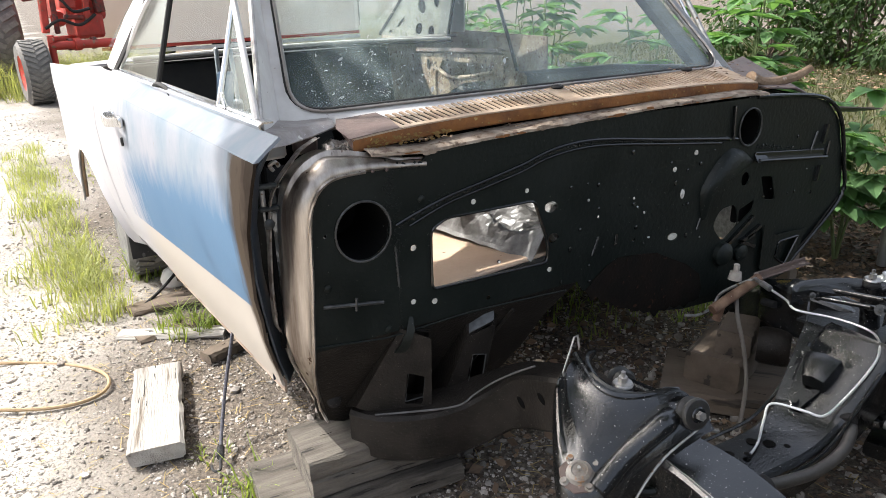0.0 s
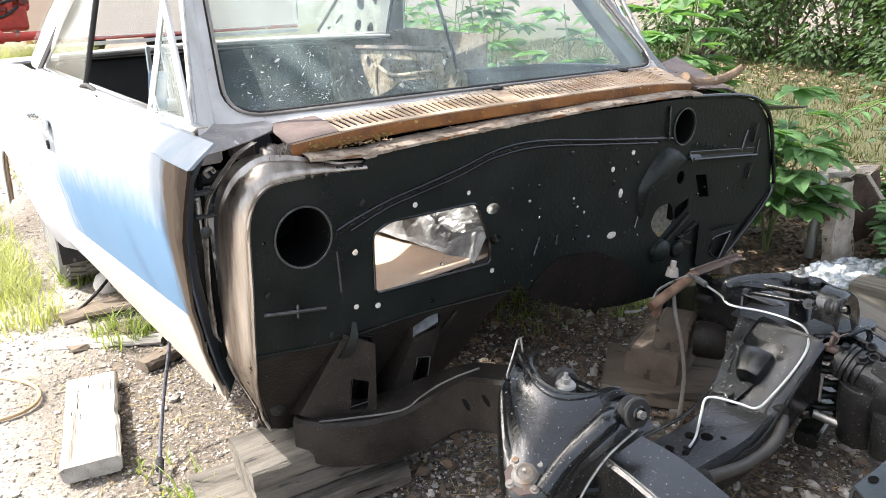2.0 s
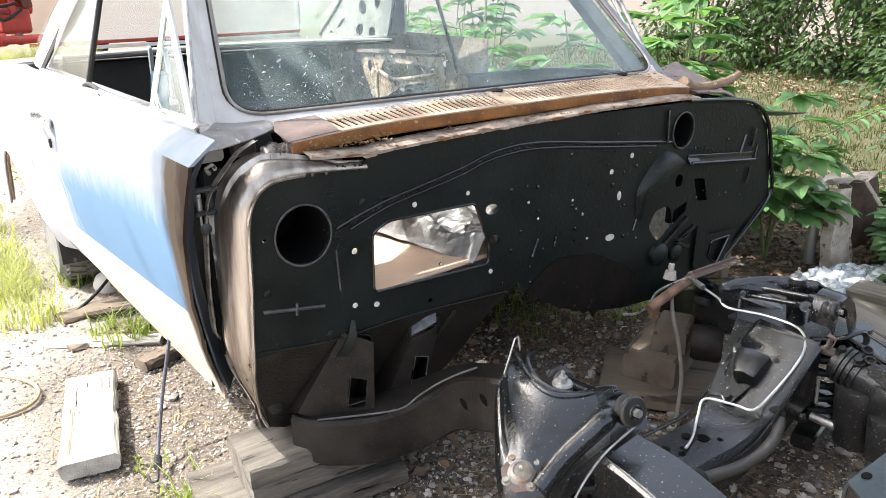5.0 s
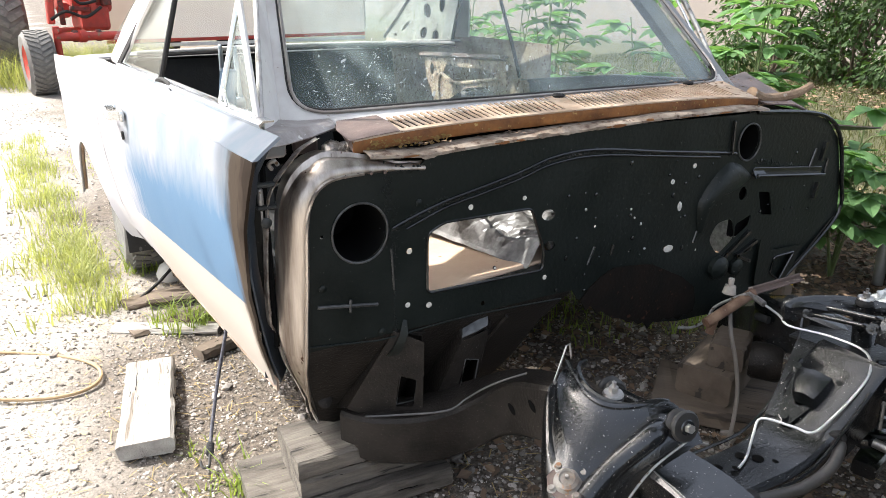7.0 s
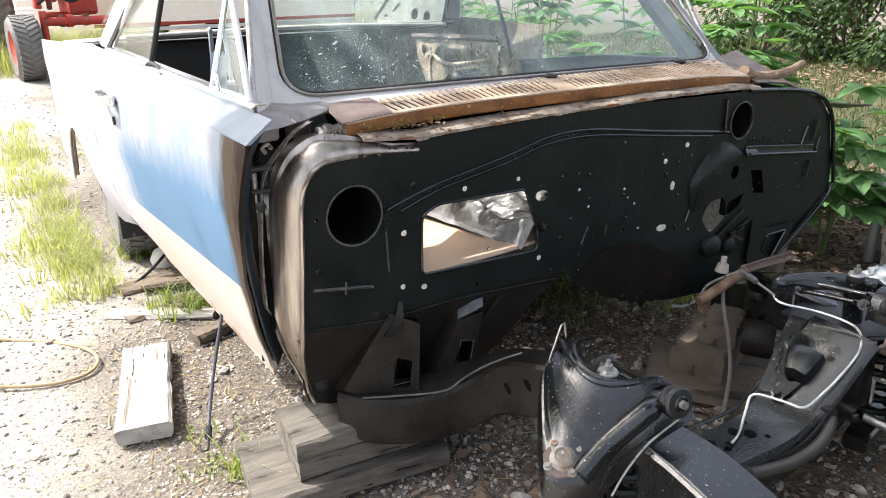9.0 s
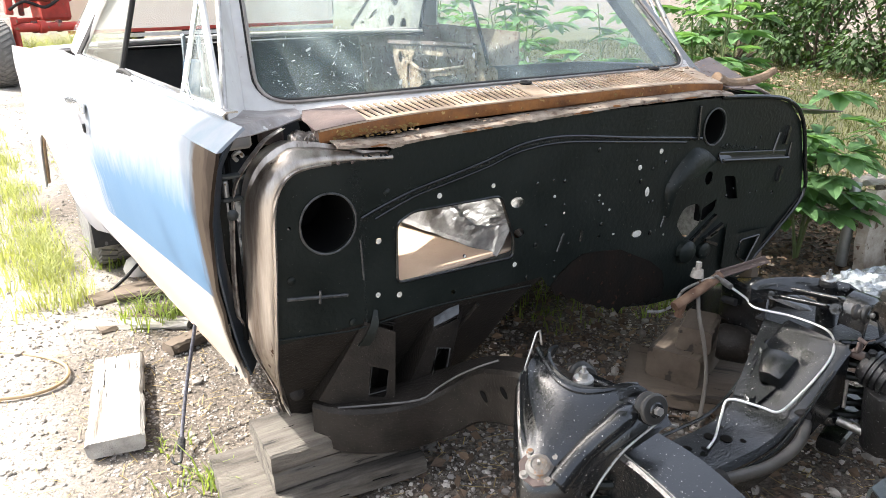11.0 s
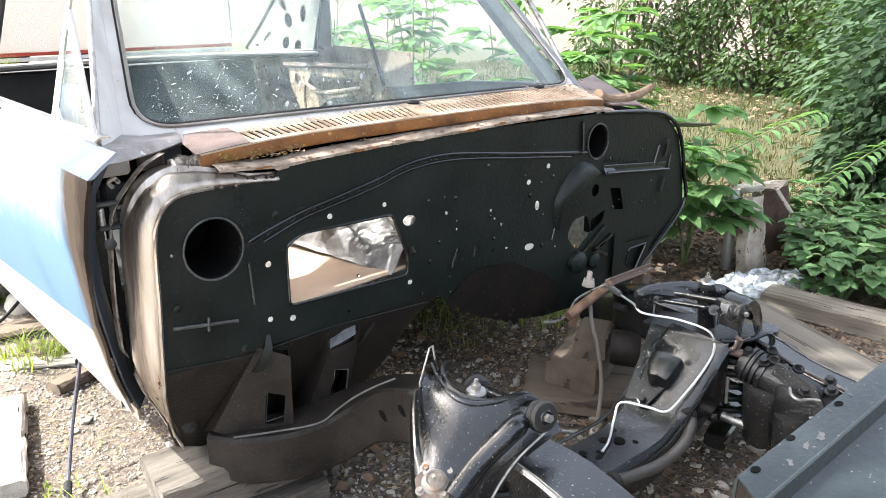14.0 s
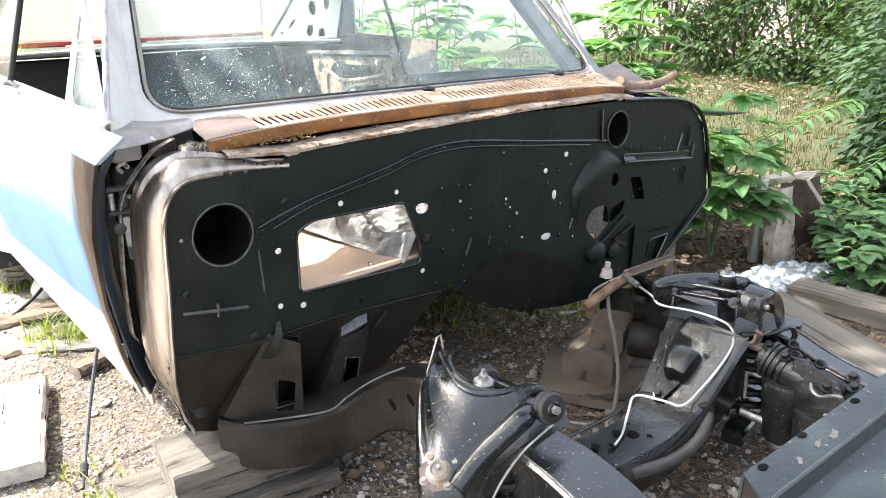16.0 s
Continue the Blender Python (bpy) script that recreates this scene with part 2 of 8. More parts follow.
def door_mat():
    """Sun-bleached blue over cream, with bare brown primer at the front edge."""
    m = mat("faded_blue_paint", (0.17, 0.215, 0.255), (0.275, 0.275, 0.30), scale=5, rough=0.5, rough2=0.65, bump=0.06, spots=(0.20, 0.13, 0.10), spot_scale=34, spot_at=0.72, stretch=(1, 1.0, 0.5), spec=0.03)
    nt = m.node_tree
    n, l = nt.nodes, nt.links.new
    b = n["Principled BSDF"]
    col = b.inputs["Base Color"].links[0].from_socket
    co, sx, no = n.new("ShaderNodeTexCoord"), n.new("ShaderNodeSeparateXYZ"), n.new("ShaderNodeTexNoise")
    mp = n.new("ShaderNodeMapping")
    mp.inputs["Scale"].default_value = (0.4, 1, 0.30)
    no.inputs["Scale"].default_value, no.inputs["Detail"].default_value = 45, 6
    l(co.outputs["Object"], mp.inputs[0]), l(mp.outputs[0], no.inputs["Vector"]), l(co.outputs["Object"], sx.inputs[0])

    def band(socket, lo, hi, wob, colour, col):
        a = n.new("ShaderNodeMath")
        a.operation = "MULTIPLY_ADD"
        a.inputs[1].default_value = wob
        l(no.outputs[0], a.inputs[0]), l(socket, a.inputs[2])
        r = n.new("ShaderNodeMapRange")
        r.inputs[1].default_value, r.inputs[2].default_value = lo + wob / 2, hi + wob / 2
        l(a.outputs[0], r.inputs[0])
        x = n.new("ShaderNodeMix")
        x.data_type = "RGBA"
        l(r.outputs[0], x.inputs[0])
        x.inputs[6].default_value = (*colour, 1)
        l(col, x.inputs[7])
        return x.outputs[2]
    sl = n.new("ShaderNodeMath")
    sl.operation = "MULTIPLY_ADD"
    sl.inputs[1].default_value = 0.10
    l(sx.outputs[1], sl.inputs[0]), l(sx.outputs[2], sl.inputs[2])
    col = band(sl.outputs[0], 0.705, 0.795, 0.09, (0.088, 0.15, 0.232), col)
    s2 = n.new("ShaderNodeMath")
    s2.operation = "MULTIPLY_ADD"
    s2.inputs[1].default_value = 0.068
    l(sx.outputs[1], s2.inputs[0]), l(sx.outputs[2], s2.inputs[2])
    col = band(s2.outputs[0], 0.5275, 0.5315, 0.003, (0.38, 0.345, 0.305), col)
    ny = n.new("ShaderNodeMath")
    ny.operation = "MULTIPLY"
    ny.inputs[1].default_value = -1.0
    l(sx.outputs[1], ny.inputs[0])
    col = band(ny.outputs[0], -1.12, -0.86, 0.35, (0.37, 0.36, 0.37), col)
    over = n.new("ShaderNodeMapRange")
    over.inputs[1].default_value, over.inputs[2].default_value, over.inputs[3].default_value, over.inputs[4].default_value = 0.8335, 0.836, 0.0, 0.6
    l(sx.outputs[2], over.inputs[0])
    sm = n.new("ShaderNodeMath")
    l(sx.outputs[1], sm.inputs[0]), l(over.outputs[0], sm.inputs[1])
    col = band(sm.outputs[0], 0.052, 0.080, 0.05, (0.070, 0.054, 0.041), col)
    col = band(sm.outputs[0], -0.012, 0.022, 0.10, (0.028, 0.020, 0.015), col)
    l(col, b.inputs["Base Color"])
    return m


PAINT = door_mat()


# ---- building helpers ----
def thing(name, loc, label, category, group="", kind=""):
    ob = new(name)
    ob.location = loc
    ob.empty_display_size = 0.1
    return tagged(ob, label, category, group, kind)


def world_of(ob):
    v = Vector(ob.location)
    return v + world_of(ob.parent) if ob.parent else v


def part(name, bm, material, parent=None, label="", smooth=False):
    """Links a bmesh (in world coordinates) as one mesh object under a thing or a part."""
    me = bpy.data.meshes.new(name)
    if parent:
        bmesh.ops.translate(bm, verts=bm.verts, vec=-world_of(parent))
    bmesh.ops.recalc_face_normals(bm, faces=bm.faces)
    bm.to_mesh(me)
    bm.free()
    me.materials.append(material)
    if smooth:
        me.polygons.foreach_set("use_smooth", [True] * len(me.polygons))
        me.set_sharp_from_angle(angle=radians(38))
    ob = new(name, me)
    ob.parent = parent
    return tagged(ob, label)


def lone(name, bm, material, label, category, group="", kind="", smooth=False):
    return tagged(part(name, bm, material, None, "", smooth), label, category, group, kind)


def join(*bms):
    out = bms[0]
    for b in bms[1:]:
        me = bpy.data.meshes.new("tmp")
        b.to_mesh(me)
        out.from_mesh(me)
        bpy.data.meshes.remove(me)
        b.free()
    return out


def box(size, m=Matrix(), bevel=0.0, seg=1):
    bm = bmesh.new()
    bmesh.ops.create_cube(bm, size=1, matrix=Matrix.Diagonal((*size, 1)))
    if bevel:
        bmesh.ops.bevel(bm, geom=bm.edges[:], offset=bevel, segments=seg, affect="EDGES", profile=0.5)
    bm.transform(m)
    return bm


def at(x, y, z, rx=0, ry=0, rz=0):
    return pose(x, y, z, rx, ry, rz)


def along(a, b):
    """A matrix whose z runs from a to b, its origin half way."""
    a, b = Vector(a), Vector(b)
    return Matrix.Translation((a + b) / 2) @ (b - a).to_track_quat("Z", "Y").to_matrix().to_4x4()


def rod(a, b, r, r2=None, seg=16, bevel=0.0):
    bm = bmesh.new()
    bmesh.ops.create_cone(bm, cap_ends=True, segments=seg, radius1=r, radius2=r if r2 is None else r2, depth=(Vector(b) - Vector(a)).length)
    if bevel:
        es = [e for e in bm.edges if any(len(f.verts) > 4 for f in e.link_faces)]
        bmesh.ops.bevel(bm, geom=es, offset=bevel, segments=2, affect="EDGES", profile=0.5)
    bm.transform(along(a, b))
    return bm


def lathe(profile, m=Matrix(), seg=24, first=True):
    """profile: (radius, height) pairs round z."""
    bm = bmesh.new()
    rows = [[bm.verts.new((r * math.cos(2 * math.pi * k / seg), r * math.sin(2 * math.pi * k / seg), h)) for k in range(seg)] for r, h in profile]
    for a, b in zip(rows, rows[1:]):
        for k in range(seg):
            bm.faces.new((a[k], a[(k + 1) % seg], b[(k + 1) % seg], b[k]))
    for row in ((rows[0], rows[-1]) if first else (rows[-1],)):
        bm.faces.new(row)
    bm.transform(m)
    return bm


def spline(pts, n=6, closed=False):
    """Points on a smooth curve through pts."""
    p = [Vector(v) for v in pts]
    c = len(p)
    out = []
    for i in range(c if closed else c - 1):
        g = (lambda k: p[k % c]) if closed else (lambda k: p[min(max(k, 0), c - 1)])
        a, b, d, e = g(i - 1), g(i), g(i + 1), g(i + 2)
        for k in range(n):
            t = k / n
            out.append(0.5 * (2 * b + (d - a) * t + (2 * a - 5 * b + 4 * d - e) * t * t + (3 * b - a - 3 * d + e) * t ** 3))
    if not closed:
        out.append(p[-1])
    return out


def tube(pts, r, seg=8, n=6, closed=False, taper=None):
    path = spline(pts, n, closed) if n > 1 else [Vector(v) for v in pts]
    bm = bmesh.new()
    rows = []
    up = Vector((0.13, 0.21, 0.97))
    for i, p in enumerate(path):
        a = path[i - 1] if i or closed else p
        b = path[(i + 1) % len(path)] if i + 1 < len(path) or closed else p
        d = (b - a).normalized()
        s = d.cross(up)
        s = s.normalized() if s.length > 1e-4 else Vector((1, 0, 0))
        u = s.cross(d)
        rr = r if taper is None else r + (taper - r) * i / (len(path) - 1)
        rows.append([bm.verts.new(p + rr * (math.cos(2 * math.pi * k / seg) * s + math.sin(2 * math.pi * k / seg) * u)) for k in range(seg)])
    pairs = list(zip(rows, rows[1:])) + ([(rows[-1], rows[0])] if closed else [])
    for a, b in pairs:
        for k in range(seg):
            bm.faces.new((a[k], a[(k + 1) % seg], b[(k + 1) % seg], b[k]))
    if not closed:
        bm.faces.new(rows[0][::-1]), bm.faces.new(rows[-1])
    return bm


def loft(rows, thick=0.0, close=False):
    """A sheet through rows of points, thickened."""
    bm = bmesh.new()
    vs = [[bm.verts.new(Vector(p)) for p in row] for row in rows]
    for a, b in zip(vs, vs[1:]):
        for k in range(len(a) - (0 if close else 1)):
            bm.faces.new((a[k], a[(k + 1) % len(a)], b[(k + 1) % len(a)], b[k]))
    if thick:
        bmesh.ops.recalc_face_normals(bm, faces=bm.faces)
        bmesh.ops.solidify(bm, geom=bm.faces[:], thickness=thick)
    return bm


def beam(path, w, h, n=5, bevel=0.008):
    """A box section swept along a path of points (top middle), w wide and h high; either may be a list, one a point."""
    c = len(path)
    ws, hs = (w if isinstance(w, (list, tuple)) else [w] * c), (h if isinstance(h, (list, tuple)) else [h] * c)
    pts = spline(path, n)
    bm = bmesh.new()
    rows = []
    for i, p in enumerate(pts):
        f = min(i / n, c - 1 - 1e-6)
        k = int(f)
        ww, hh = ws[k] + (ws[k + 1] - ws[k]) * (f - k), hs[k] + (hs[k + 1] - hs[k]) * (f - k)
        d = pts[min(i + 1, len(pts) - 1)] - pts[max(i - 1, 0)]
        s = Vector((d.y, -d.x, 0)).normalized() * ww / 2
        b = bevel
        q = [(-1, 0, 0, -b), (-1, 0, b, 0), (1, 0, -b, 0), (1, 0, 0, -b), (1, 1, 0, b), (1, 1, -b, 0), (-1, 1, b, 0), (-1, 1, 0, b)]
        sn = s.normalized()
        rows.append([bm.verts.new(p + s * a + sn * dx + Vector((0, 0, -hh * lo + dz))) for a, lo, dx, dz in q])
    for a, b in zip(rows, rows[1:]):
        for k in range(8):
            bm.faces.new((a[k], a[(k + 1) % 8], b[(k + 1) % 8], b[k]))
    bm.faces.new(rows[0][::-1]), bm.faces.new(rows[-1])
    return bm


def plate(outer, holes, place, thick):
    """A flat sheet with real holes; place(u, v, d) puts a point d deep."""
    bm = bmesh.new()
    edges = []
    for ring in (outer, *holes):
        vs = [bm.verts.new(place(u, v, 0)) for u, v in ring]
        edges += [bm.edges.new((vs[i], vs[(i + 1) % len(vs)])) for i in range(len(vs))]
    bmesh.ops.triangle_fill(bm, edges=edges, use_beauty=True)
    bm.normal_update()
    off = Vector(place(0, 0, thick)) - Vector(place(0, 0, 0))
    r = bmesh.ops.extrude_face_region(bm, geom=bm.faces[:])
    bmesh.ops.translate(bm, verts=[v for v in r["geom"] if isinstance(v, bmesh.types.BMVert)], vec=off)
    return bm


def oval(cx, cy, rx, ry, n=20, turn=0.0):
    c, s = math.cos(radians(turn)), math.sin(radians(turn))
    return [(cx + rx * math.cos(a) * c - ry * math.sin(a) * s, cy + rx * math.cos(a) * s + ry * math.sin(a) * c) for a in (2 * math.pi * k / n for k in range(n))]


def rounded(pts, r=0.012, n=4):
    """A polygon with rounded corners."""
    out = []
    p = [Vector(v) for v in pts]
    for i, v in enumerate(p):
        a, b = (p[i - 1] - v), (p[(i + 1) % len(p)] - v)
        k = min(r, a.length * 0.45, b.length * 0.45)
        a, b = v + a.normalized() * k, v + b.normalized() * k
        for j in range(n + 1):
            t = j / n
            w = a.lerp(v, t).lerp(v.lerp(b, t), t)
            out.append((w.x, w.y))
    return out


def from_arrays(name, verts, faces, material):
    me = bpy.data.meshes.new(name)
    me.from_pydata(verts, [], faces)
    me.materials.append(material)
    me.update()
    return me


def bolt(p, axis, r=0.008, h=0.008):
    p, a = Vector(p), Vector(axis).normalized()
    return join(rod(p, p + a * 0.002, r * 1.6, seg=14), rod(p + a * 0.002, p + a * h, r, seg=6))




# ---- ground ----
def ground_height(x, y):
    """Gentle unevenness, none where the car stands."""
    d = noise.noise(Vector((x * 0.7, y * 0.7, 0.3))) * 0.03 + noise.noise(Vector((x * 3, y * 3, 1.7))) * 0.012
    return d - 0.006


def build_ground():
    bm = bmesh.new()
    xs = sorted(set([-400, -120, -40, -16, -9] + [round(-6 + 0.1 * i, 2) for i in range(131)] + [9, 12, 16, 25, 60, 140, 400]))
    ys = sorted(set([-400, -120, -40, -12, -6] + [round(-3 + 0.1 * i, 2) for i in range(101)] + [8, 9, 11, 14, 20, 40, 120, 400]))
    vs = [[bm.verts.new((x, y, ground_height(x, y))) for x in xs] for y in ys]
    for a, b in zip(vs, vs[1:]):
        for k in range(len(xs) - 1):
            bm.faces.new((a[k], a[k + 1], b[k + 1], b[k]))
    return lone("ground", bm, SOIL, "pale gravel yard with packed earth and leaf litter", "ground", kind="structure", smooth=True)


build_ground()

# ---- the car body ----
WHITEPAINT = mat("chalky_pale_paint", (0.70, 0.68, 0.655), (0.55, 0.51, 0.485), scale=6, rough=0.42, rough2=0.6, bump=0.05, spots=(0.2, 0.13, 0.1), spot_scale=30, spot_at=0.70)
# lighter black; the highlight along rims and ribs is put into it
GLINTEDGE = mat("glint_black_edge", (0.07, 0.07, 0.068), (0.02, 0.02, 0.02), scale=60, rough=0.25)
PRIMED = mat("chipped_grey", (0.42, 0.42, 0.40), (0.20, 0.20, 0.19), scale=60, rough=0.5)
car = thing("vintage_car", (0, 0, 0), "stripped faded blue and cream car body without front on blocks", "car")


def fw(u, v, d):
    return (u, d, v)


def slope_y(z):
    return max(0.0, 0.42 - z) * 0.5


# firewall sheet, with its real openings
outer = [(-0.826, 0.42), (-0.815, 0.574), (-0.808, 0.69), (-0.794, 0.742), (-0.765, 0.768), (-0.695, 0.776), (-0.60, 0.772), (-0.575, 0.768), (-0.55, 0.792), (-0.44, 0.800),
         (-0.206, 0.808), (0.063, 0.808), (0.42, 0.802), (0.626, 0.785), (0.72, 0.760), (0.785, 0.700), (0.83, 0.57), (0.845, 0.47), (0.72, 0.355), (0.595, 0.262), (0.45, 0.235),
         (0.31, 0.245), (0.218, 0.250), (0.087, 0.275), (-0.035, 0.326), (-0.135, 0.39), (-0.155, 0.42)]
DOTS = [(-0.445, 0.672, 0.007), (-0.306, 0.673, 0.006), (-0.592, 0.598, 0.007), (-0.598, 0.477, 0.007), (-0.547, 0.466, 0.008), (0.215, 0.685, 0.008), (0.144, 0.652, 0.008),
        (-0.097, 0.573, 0.004), (-0.38, 0.52, 0.004), (-0.24, 0.47, 0.007), (0.013, 0.60, 0.004), (0.02, 0.491, 0.005), (-0.41, 0.44, 0.006), (-0.78, 0.66, 0.004), (0.60, 0.62, 0.006), (0.70, 0.50, 0.006)]
holes = [oval(-0.701, 0.656, 0.057, 0.060, 32), rounded([(-0.551, 0.497), (-0.549, 0.628), (-0.512, 0.647), (-0.288, 0.645), (-0.249, 0.54), (-0.249, 0.493)], 0.014),
         oval(0.405, 0.727, 0.040, 0.047, 26), oval(-0.238, 0.623, 0.019, 0.013, 16, -8), oval(-0.231, 0.547, 0.016, 0.012, 14), oval(0.155, 0.472, 0.020, 0.011, 16, -10), oval(0.178, 0.583, 0.009, 0.015, 12),
         rounded([(0.300, 0.47), (0.325, 0.515), (0.385, 0.520), (0.405, 0.46), (0.345, 0.418)], 0.02), rounded([(0.475, 0.582), (0.522, 0.575), (0.545, 0.505), (0.50, 0.512)], 0.006), oval(0.412, 0.585, 0.016, 0.019, 14),
         rounded([(0.40, 0.50), (0.46, 0.52), (0.455, 0.49), (0.40, 0.455)], 0.008)]
holes += [oval(x, z, r, r, 10) for x, z, r in DOTS]
firewall = part("firewall", plate(outer, holes, fw, 0.004), BLACK, car, "black painted steel firewall with round and square openings")
# rings round the vents and a rolled rim round the heater opening
for x, z, rx, rz in ((-0.701, 0.656, 0.059, 0.062), (0.405, 0.727, 0.042, 0.049)):
    part("vent_rim", tube([(u, -0.003, v) for u, v in oval(x, z, rx, rz, 40)], 0.0024, 8, 1, True), GLINTEDGE, firewall, smooth=True)
    # duct in near-black, so its inner shade is in the colour
    part("vent_duct", lathe([(0.98, 0), (1.0, 0.02), (0.9, 0.16), (0.02, 0.165)], at(x, 0.005, z, -90) @ Matrix.Diagonal((rx, rz, 1, 1)), 28, False), SHADEBLACK, firewall, smooth=True)
part("opening_rim", tube([(u, -0.002, v) for u, v in rounded([(-0.553, 0.495), (-0.551, 0.630), (-0.512, 0.649), (-0.286, 0.647), (-0.247, 0.54), (-0.247, 0.491)], 0.016)], 0.003, 6, 1, True), GLOSS, firewall, smooth=True)
# the long stamped bead, the sealed seams and ribs
part("stamped_bead", tube([(-0.63, -0.002, 0.655), (-0.584, -0.002, 0.672), (-0.511, -0.002, 0.694), (-0.428, -0.002, 0.711), (-0.326, -0.002, 0.733), (-0.228, -0.002, 0.758), (-0.107, -0.002, 0.761), (0.107, -0.002, 0.733), (0.328, -0.002, 0.706), (0.36, -0.002, 0.70)], 0.0042, 8, 5), GLOSS, firewall, smooth=True)
part("stamped_bead", tube([(-0.60, -0.002, 0.648), (-0.511, -0.002, 0.680), (-0.428, -0.002, 0.697), (-0.326, -0.002, 0.718), (-0.235, -0.002, 0.742), (-0.107, -0.002, 0.747), (0.107, -0.002, 0.722), (0.30, -0.002, 0.698)], 0.0030, 8, 5), GLOSS, firewall, smooth=True)
part("stamped_bead", tube([(-0.634, -0.001, 0.61), (-0.632, -0.001, 0.57), (-0.630, -0.001, 0.52)], 0.0022, 8, 3), GLINTEDGE, firewall, smooth=True)
def sealer(x0, z0, x1, z1, n, r, wob):
    """A rough hand-laid bead of sealer."""
    bm = bmesh.new()
    for i in range(n):
        t = i / (n - 1)
        q = noise.noise_vector(Vector((i * 0.63, x0 * 9, z0 * 7)))
        c = Vector((x0 + (x1 - x0) * t + wob * q.x, -0.001, z0 + (z1 - z0) * t + wob * q.y))
        bmesh.ops.create_icosphere(bm, subdivisions=1, radius=1, matrix=Matrix.Translation(c) @ Matrix.Diagonal((r * (1 + 0.7 * q.z), r * 0.7, r * (1 + 0.7 * q.y), 1)))
    return bm


part("seam_sealer", sealer(-0.642, 0.77, -0.628, 0.60, 170, 0.0021, 0.034), BLACK, firewall, smooth=True)
part("seam_sealer", sealer(-0.630, 0.62, -0.628, 0.42, 60, 0.0022, 0.006), BLACK, firewall, smooth=True)
part("seam_sealer", sealer(-0.615, 0.66, -0.50, 0.705, 50, 0.0022, 0.016), BLACK, firewall, smooth=True)
for (a, b), (c, d) in (((-0.63, 0.652), (-0.511, 0.690)), ((-0.511, 0.690), (-0.326, 0.729)), ((-0.326, 0.729), (-0.228, 0.754)), ((-0.228, 0.754), (-0.107, 0.757)), ((-0.107, 0.757), (0.107, 0.729)), ((0.107, 0.729), (0.35, 0.700))):
    part("seam_sealer", sealer(a, b, c, d, int(420 * (c - a)) + 20, 0.0024, 0.010), GLOSS, firewall, smooth=True)
part("seam_sealer", sealer(-0.62, 0.775, -0.56, 0.770, 40, 0.0025, 0.012), BLACK, firewall, smooth=True)
part("seam_sealer", sealer(0.44, 0.672, 0.74, 0.612, 120, 0.003, 0.016), BLACK, firewall, smooth=True)
part("cross_rib", join(tube([(-0.797, -0.001, 0.515), (-0.74, -0.003, 0.507), (-0.668, -0.001, 0.495)], 0.004, 8, 4), rod((-0.730, -0.004, 0.492), (-0.728, -0.004, 0.520), 0.003)), GLINTEDGE, firewall, smooth=True)
for u, v, du, dv in ((-0.105, 0.50, 0.018, 0.045), (-0.04, 0.505, 0.004, 0.028), (0.245, 0.49, 0.01, 0.03), (0.68, 0.65, 0.02, 0.06), (0.75, 0.62, 0.006, 0.05)):
    part("small_rib", rod((u - du / 2, -0.002, v - dv / 2), (u + du / 2, -0.002, v + dv / 2), 0.004, seg=8), GLOSS, firewall, smooth=True)
# rust and old undercoat round the tunnel, with a torn lower edge
TUNNELRUST = mat("dark_tunnel_rust", (0.013, 0.0085, 0.0065), (0.006, 0.006, 0.005), scale=10, rough=0.7, bump=0.6, fine=120, spots=(0.05, 0.024, 0.014), spot_scale=60, spot_at=0.66, spec=0.1)
tr = random.Random(8)
torn = [(-0.13 + 0.40 * k / 22, 0.392 - 0.118 * min(1, k / 13) ** 0.8 - 0.006 * (k % 2) - 0.014 * tr.random()) for k in range(23)]
part("tunnel_edge", plate([(0.275, 0.30), (0.262, 0.345), (0.21, 0.385), (0.157, 0.411), (0.10, 0.44), (0.03, 0.450), (-0.03, 0.455), (-0.07, 0.438), (-0.10, 0.418)] + torn, [], lambda u, v, d: (u, -0.005 + d, v), 0.004), TUNNELRUST, firewall, "rusty brown sheet edge round the tunnel")
# studs, dings and small pale dots all over the sheet
fr = random.Random(21)
for k in range(46):
    x, z, q = fr.uniform(-0.22, 0.32), fr.uniform(0.40, 0.72), fr.random()
    if k > 34:
        x, z = fr.uniform(0.45, 0.76), fr.uniform(0.50, 0.74)
    r = 0.0022 + 0.0035 * q ** 2
    part("rivet", lathe([(r, 0), (r * 0.95, 0.0015), (r * 0.3, 0.003)], at(x, -0.001, z, 90) @ Matrix.Diagonal((1, 0.7 + 0.8 * fr.random(), 1, 1)), 9), PRIMED if k % 8 == 0 else GLOSS, firewall, smooth=True)
# pedal-side stampings: a pressed hump, a strengthening shelf, braces and brackets
hump_out = spline([(0.252, 0.50, 0), (0.242, 0.57, 0), (0.257, 0.607, 0), (0.297, 0.653, 0), (0.339, 0.679, 0), (0.386, 0.668, 0), (0.430, 0.636, 0)], 5)
hump_in = spline([(0.268, 0.50, 0), (0.276, 0.55, 0), (0.290, 0.580, 0), (0.318, 0.592, 0), (0.350, 0.594, 0), (0.384, 0.606, 0), (0.425, 0.628, 0)], 5)
part("pedal_hump", loft([[(a.lerp(b, t).x, 0.001 - h * math.sin(math.pi * min(1, 0.12 + 0.8 * i / (len(hump_out) - 1))), a.lerp(b, t).y) for i, (a, b) in enumerate(zip(hump_out, hump_in))] for t, h in ((0, 0), (0.10, 0.012), (0.24, 0.020), (0.55, 0.026), (0.86, 0.024), (0.94, 0.014), (1.0, 0.0))], 0.003), BLACK, firewall, smooth=True)
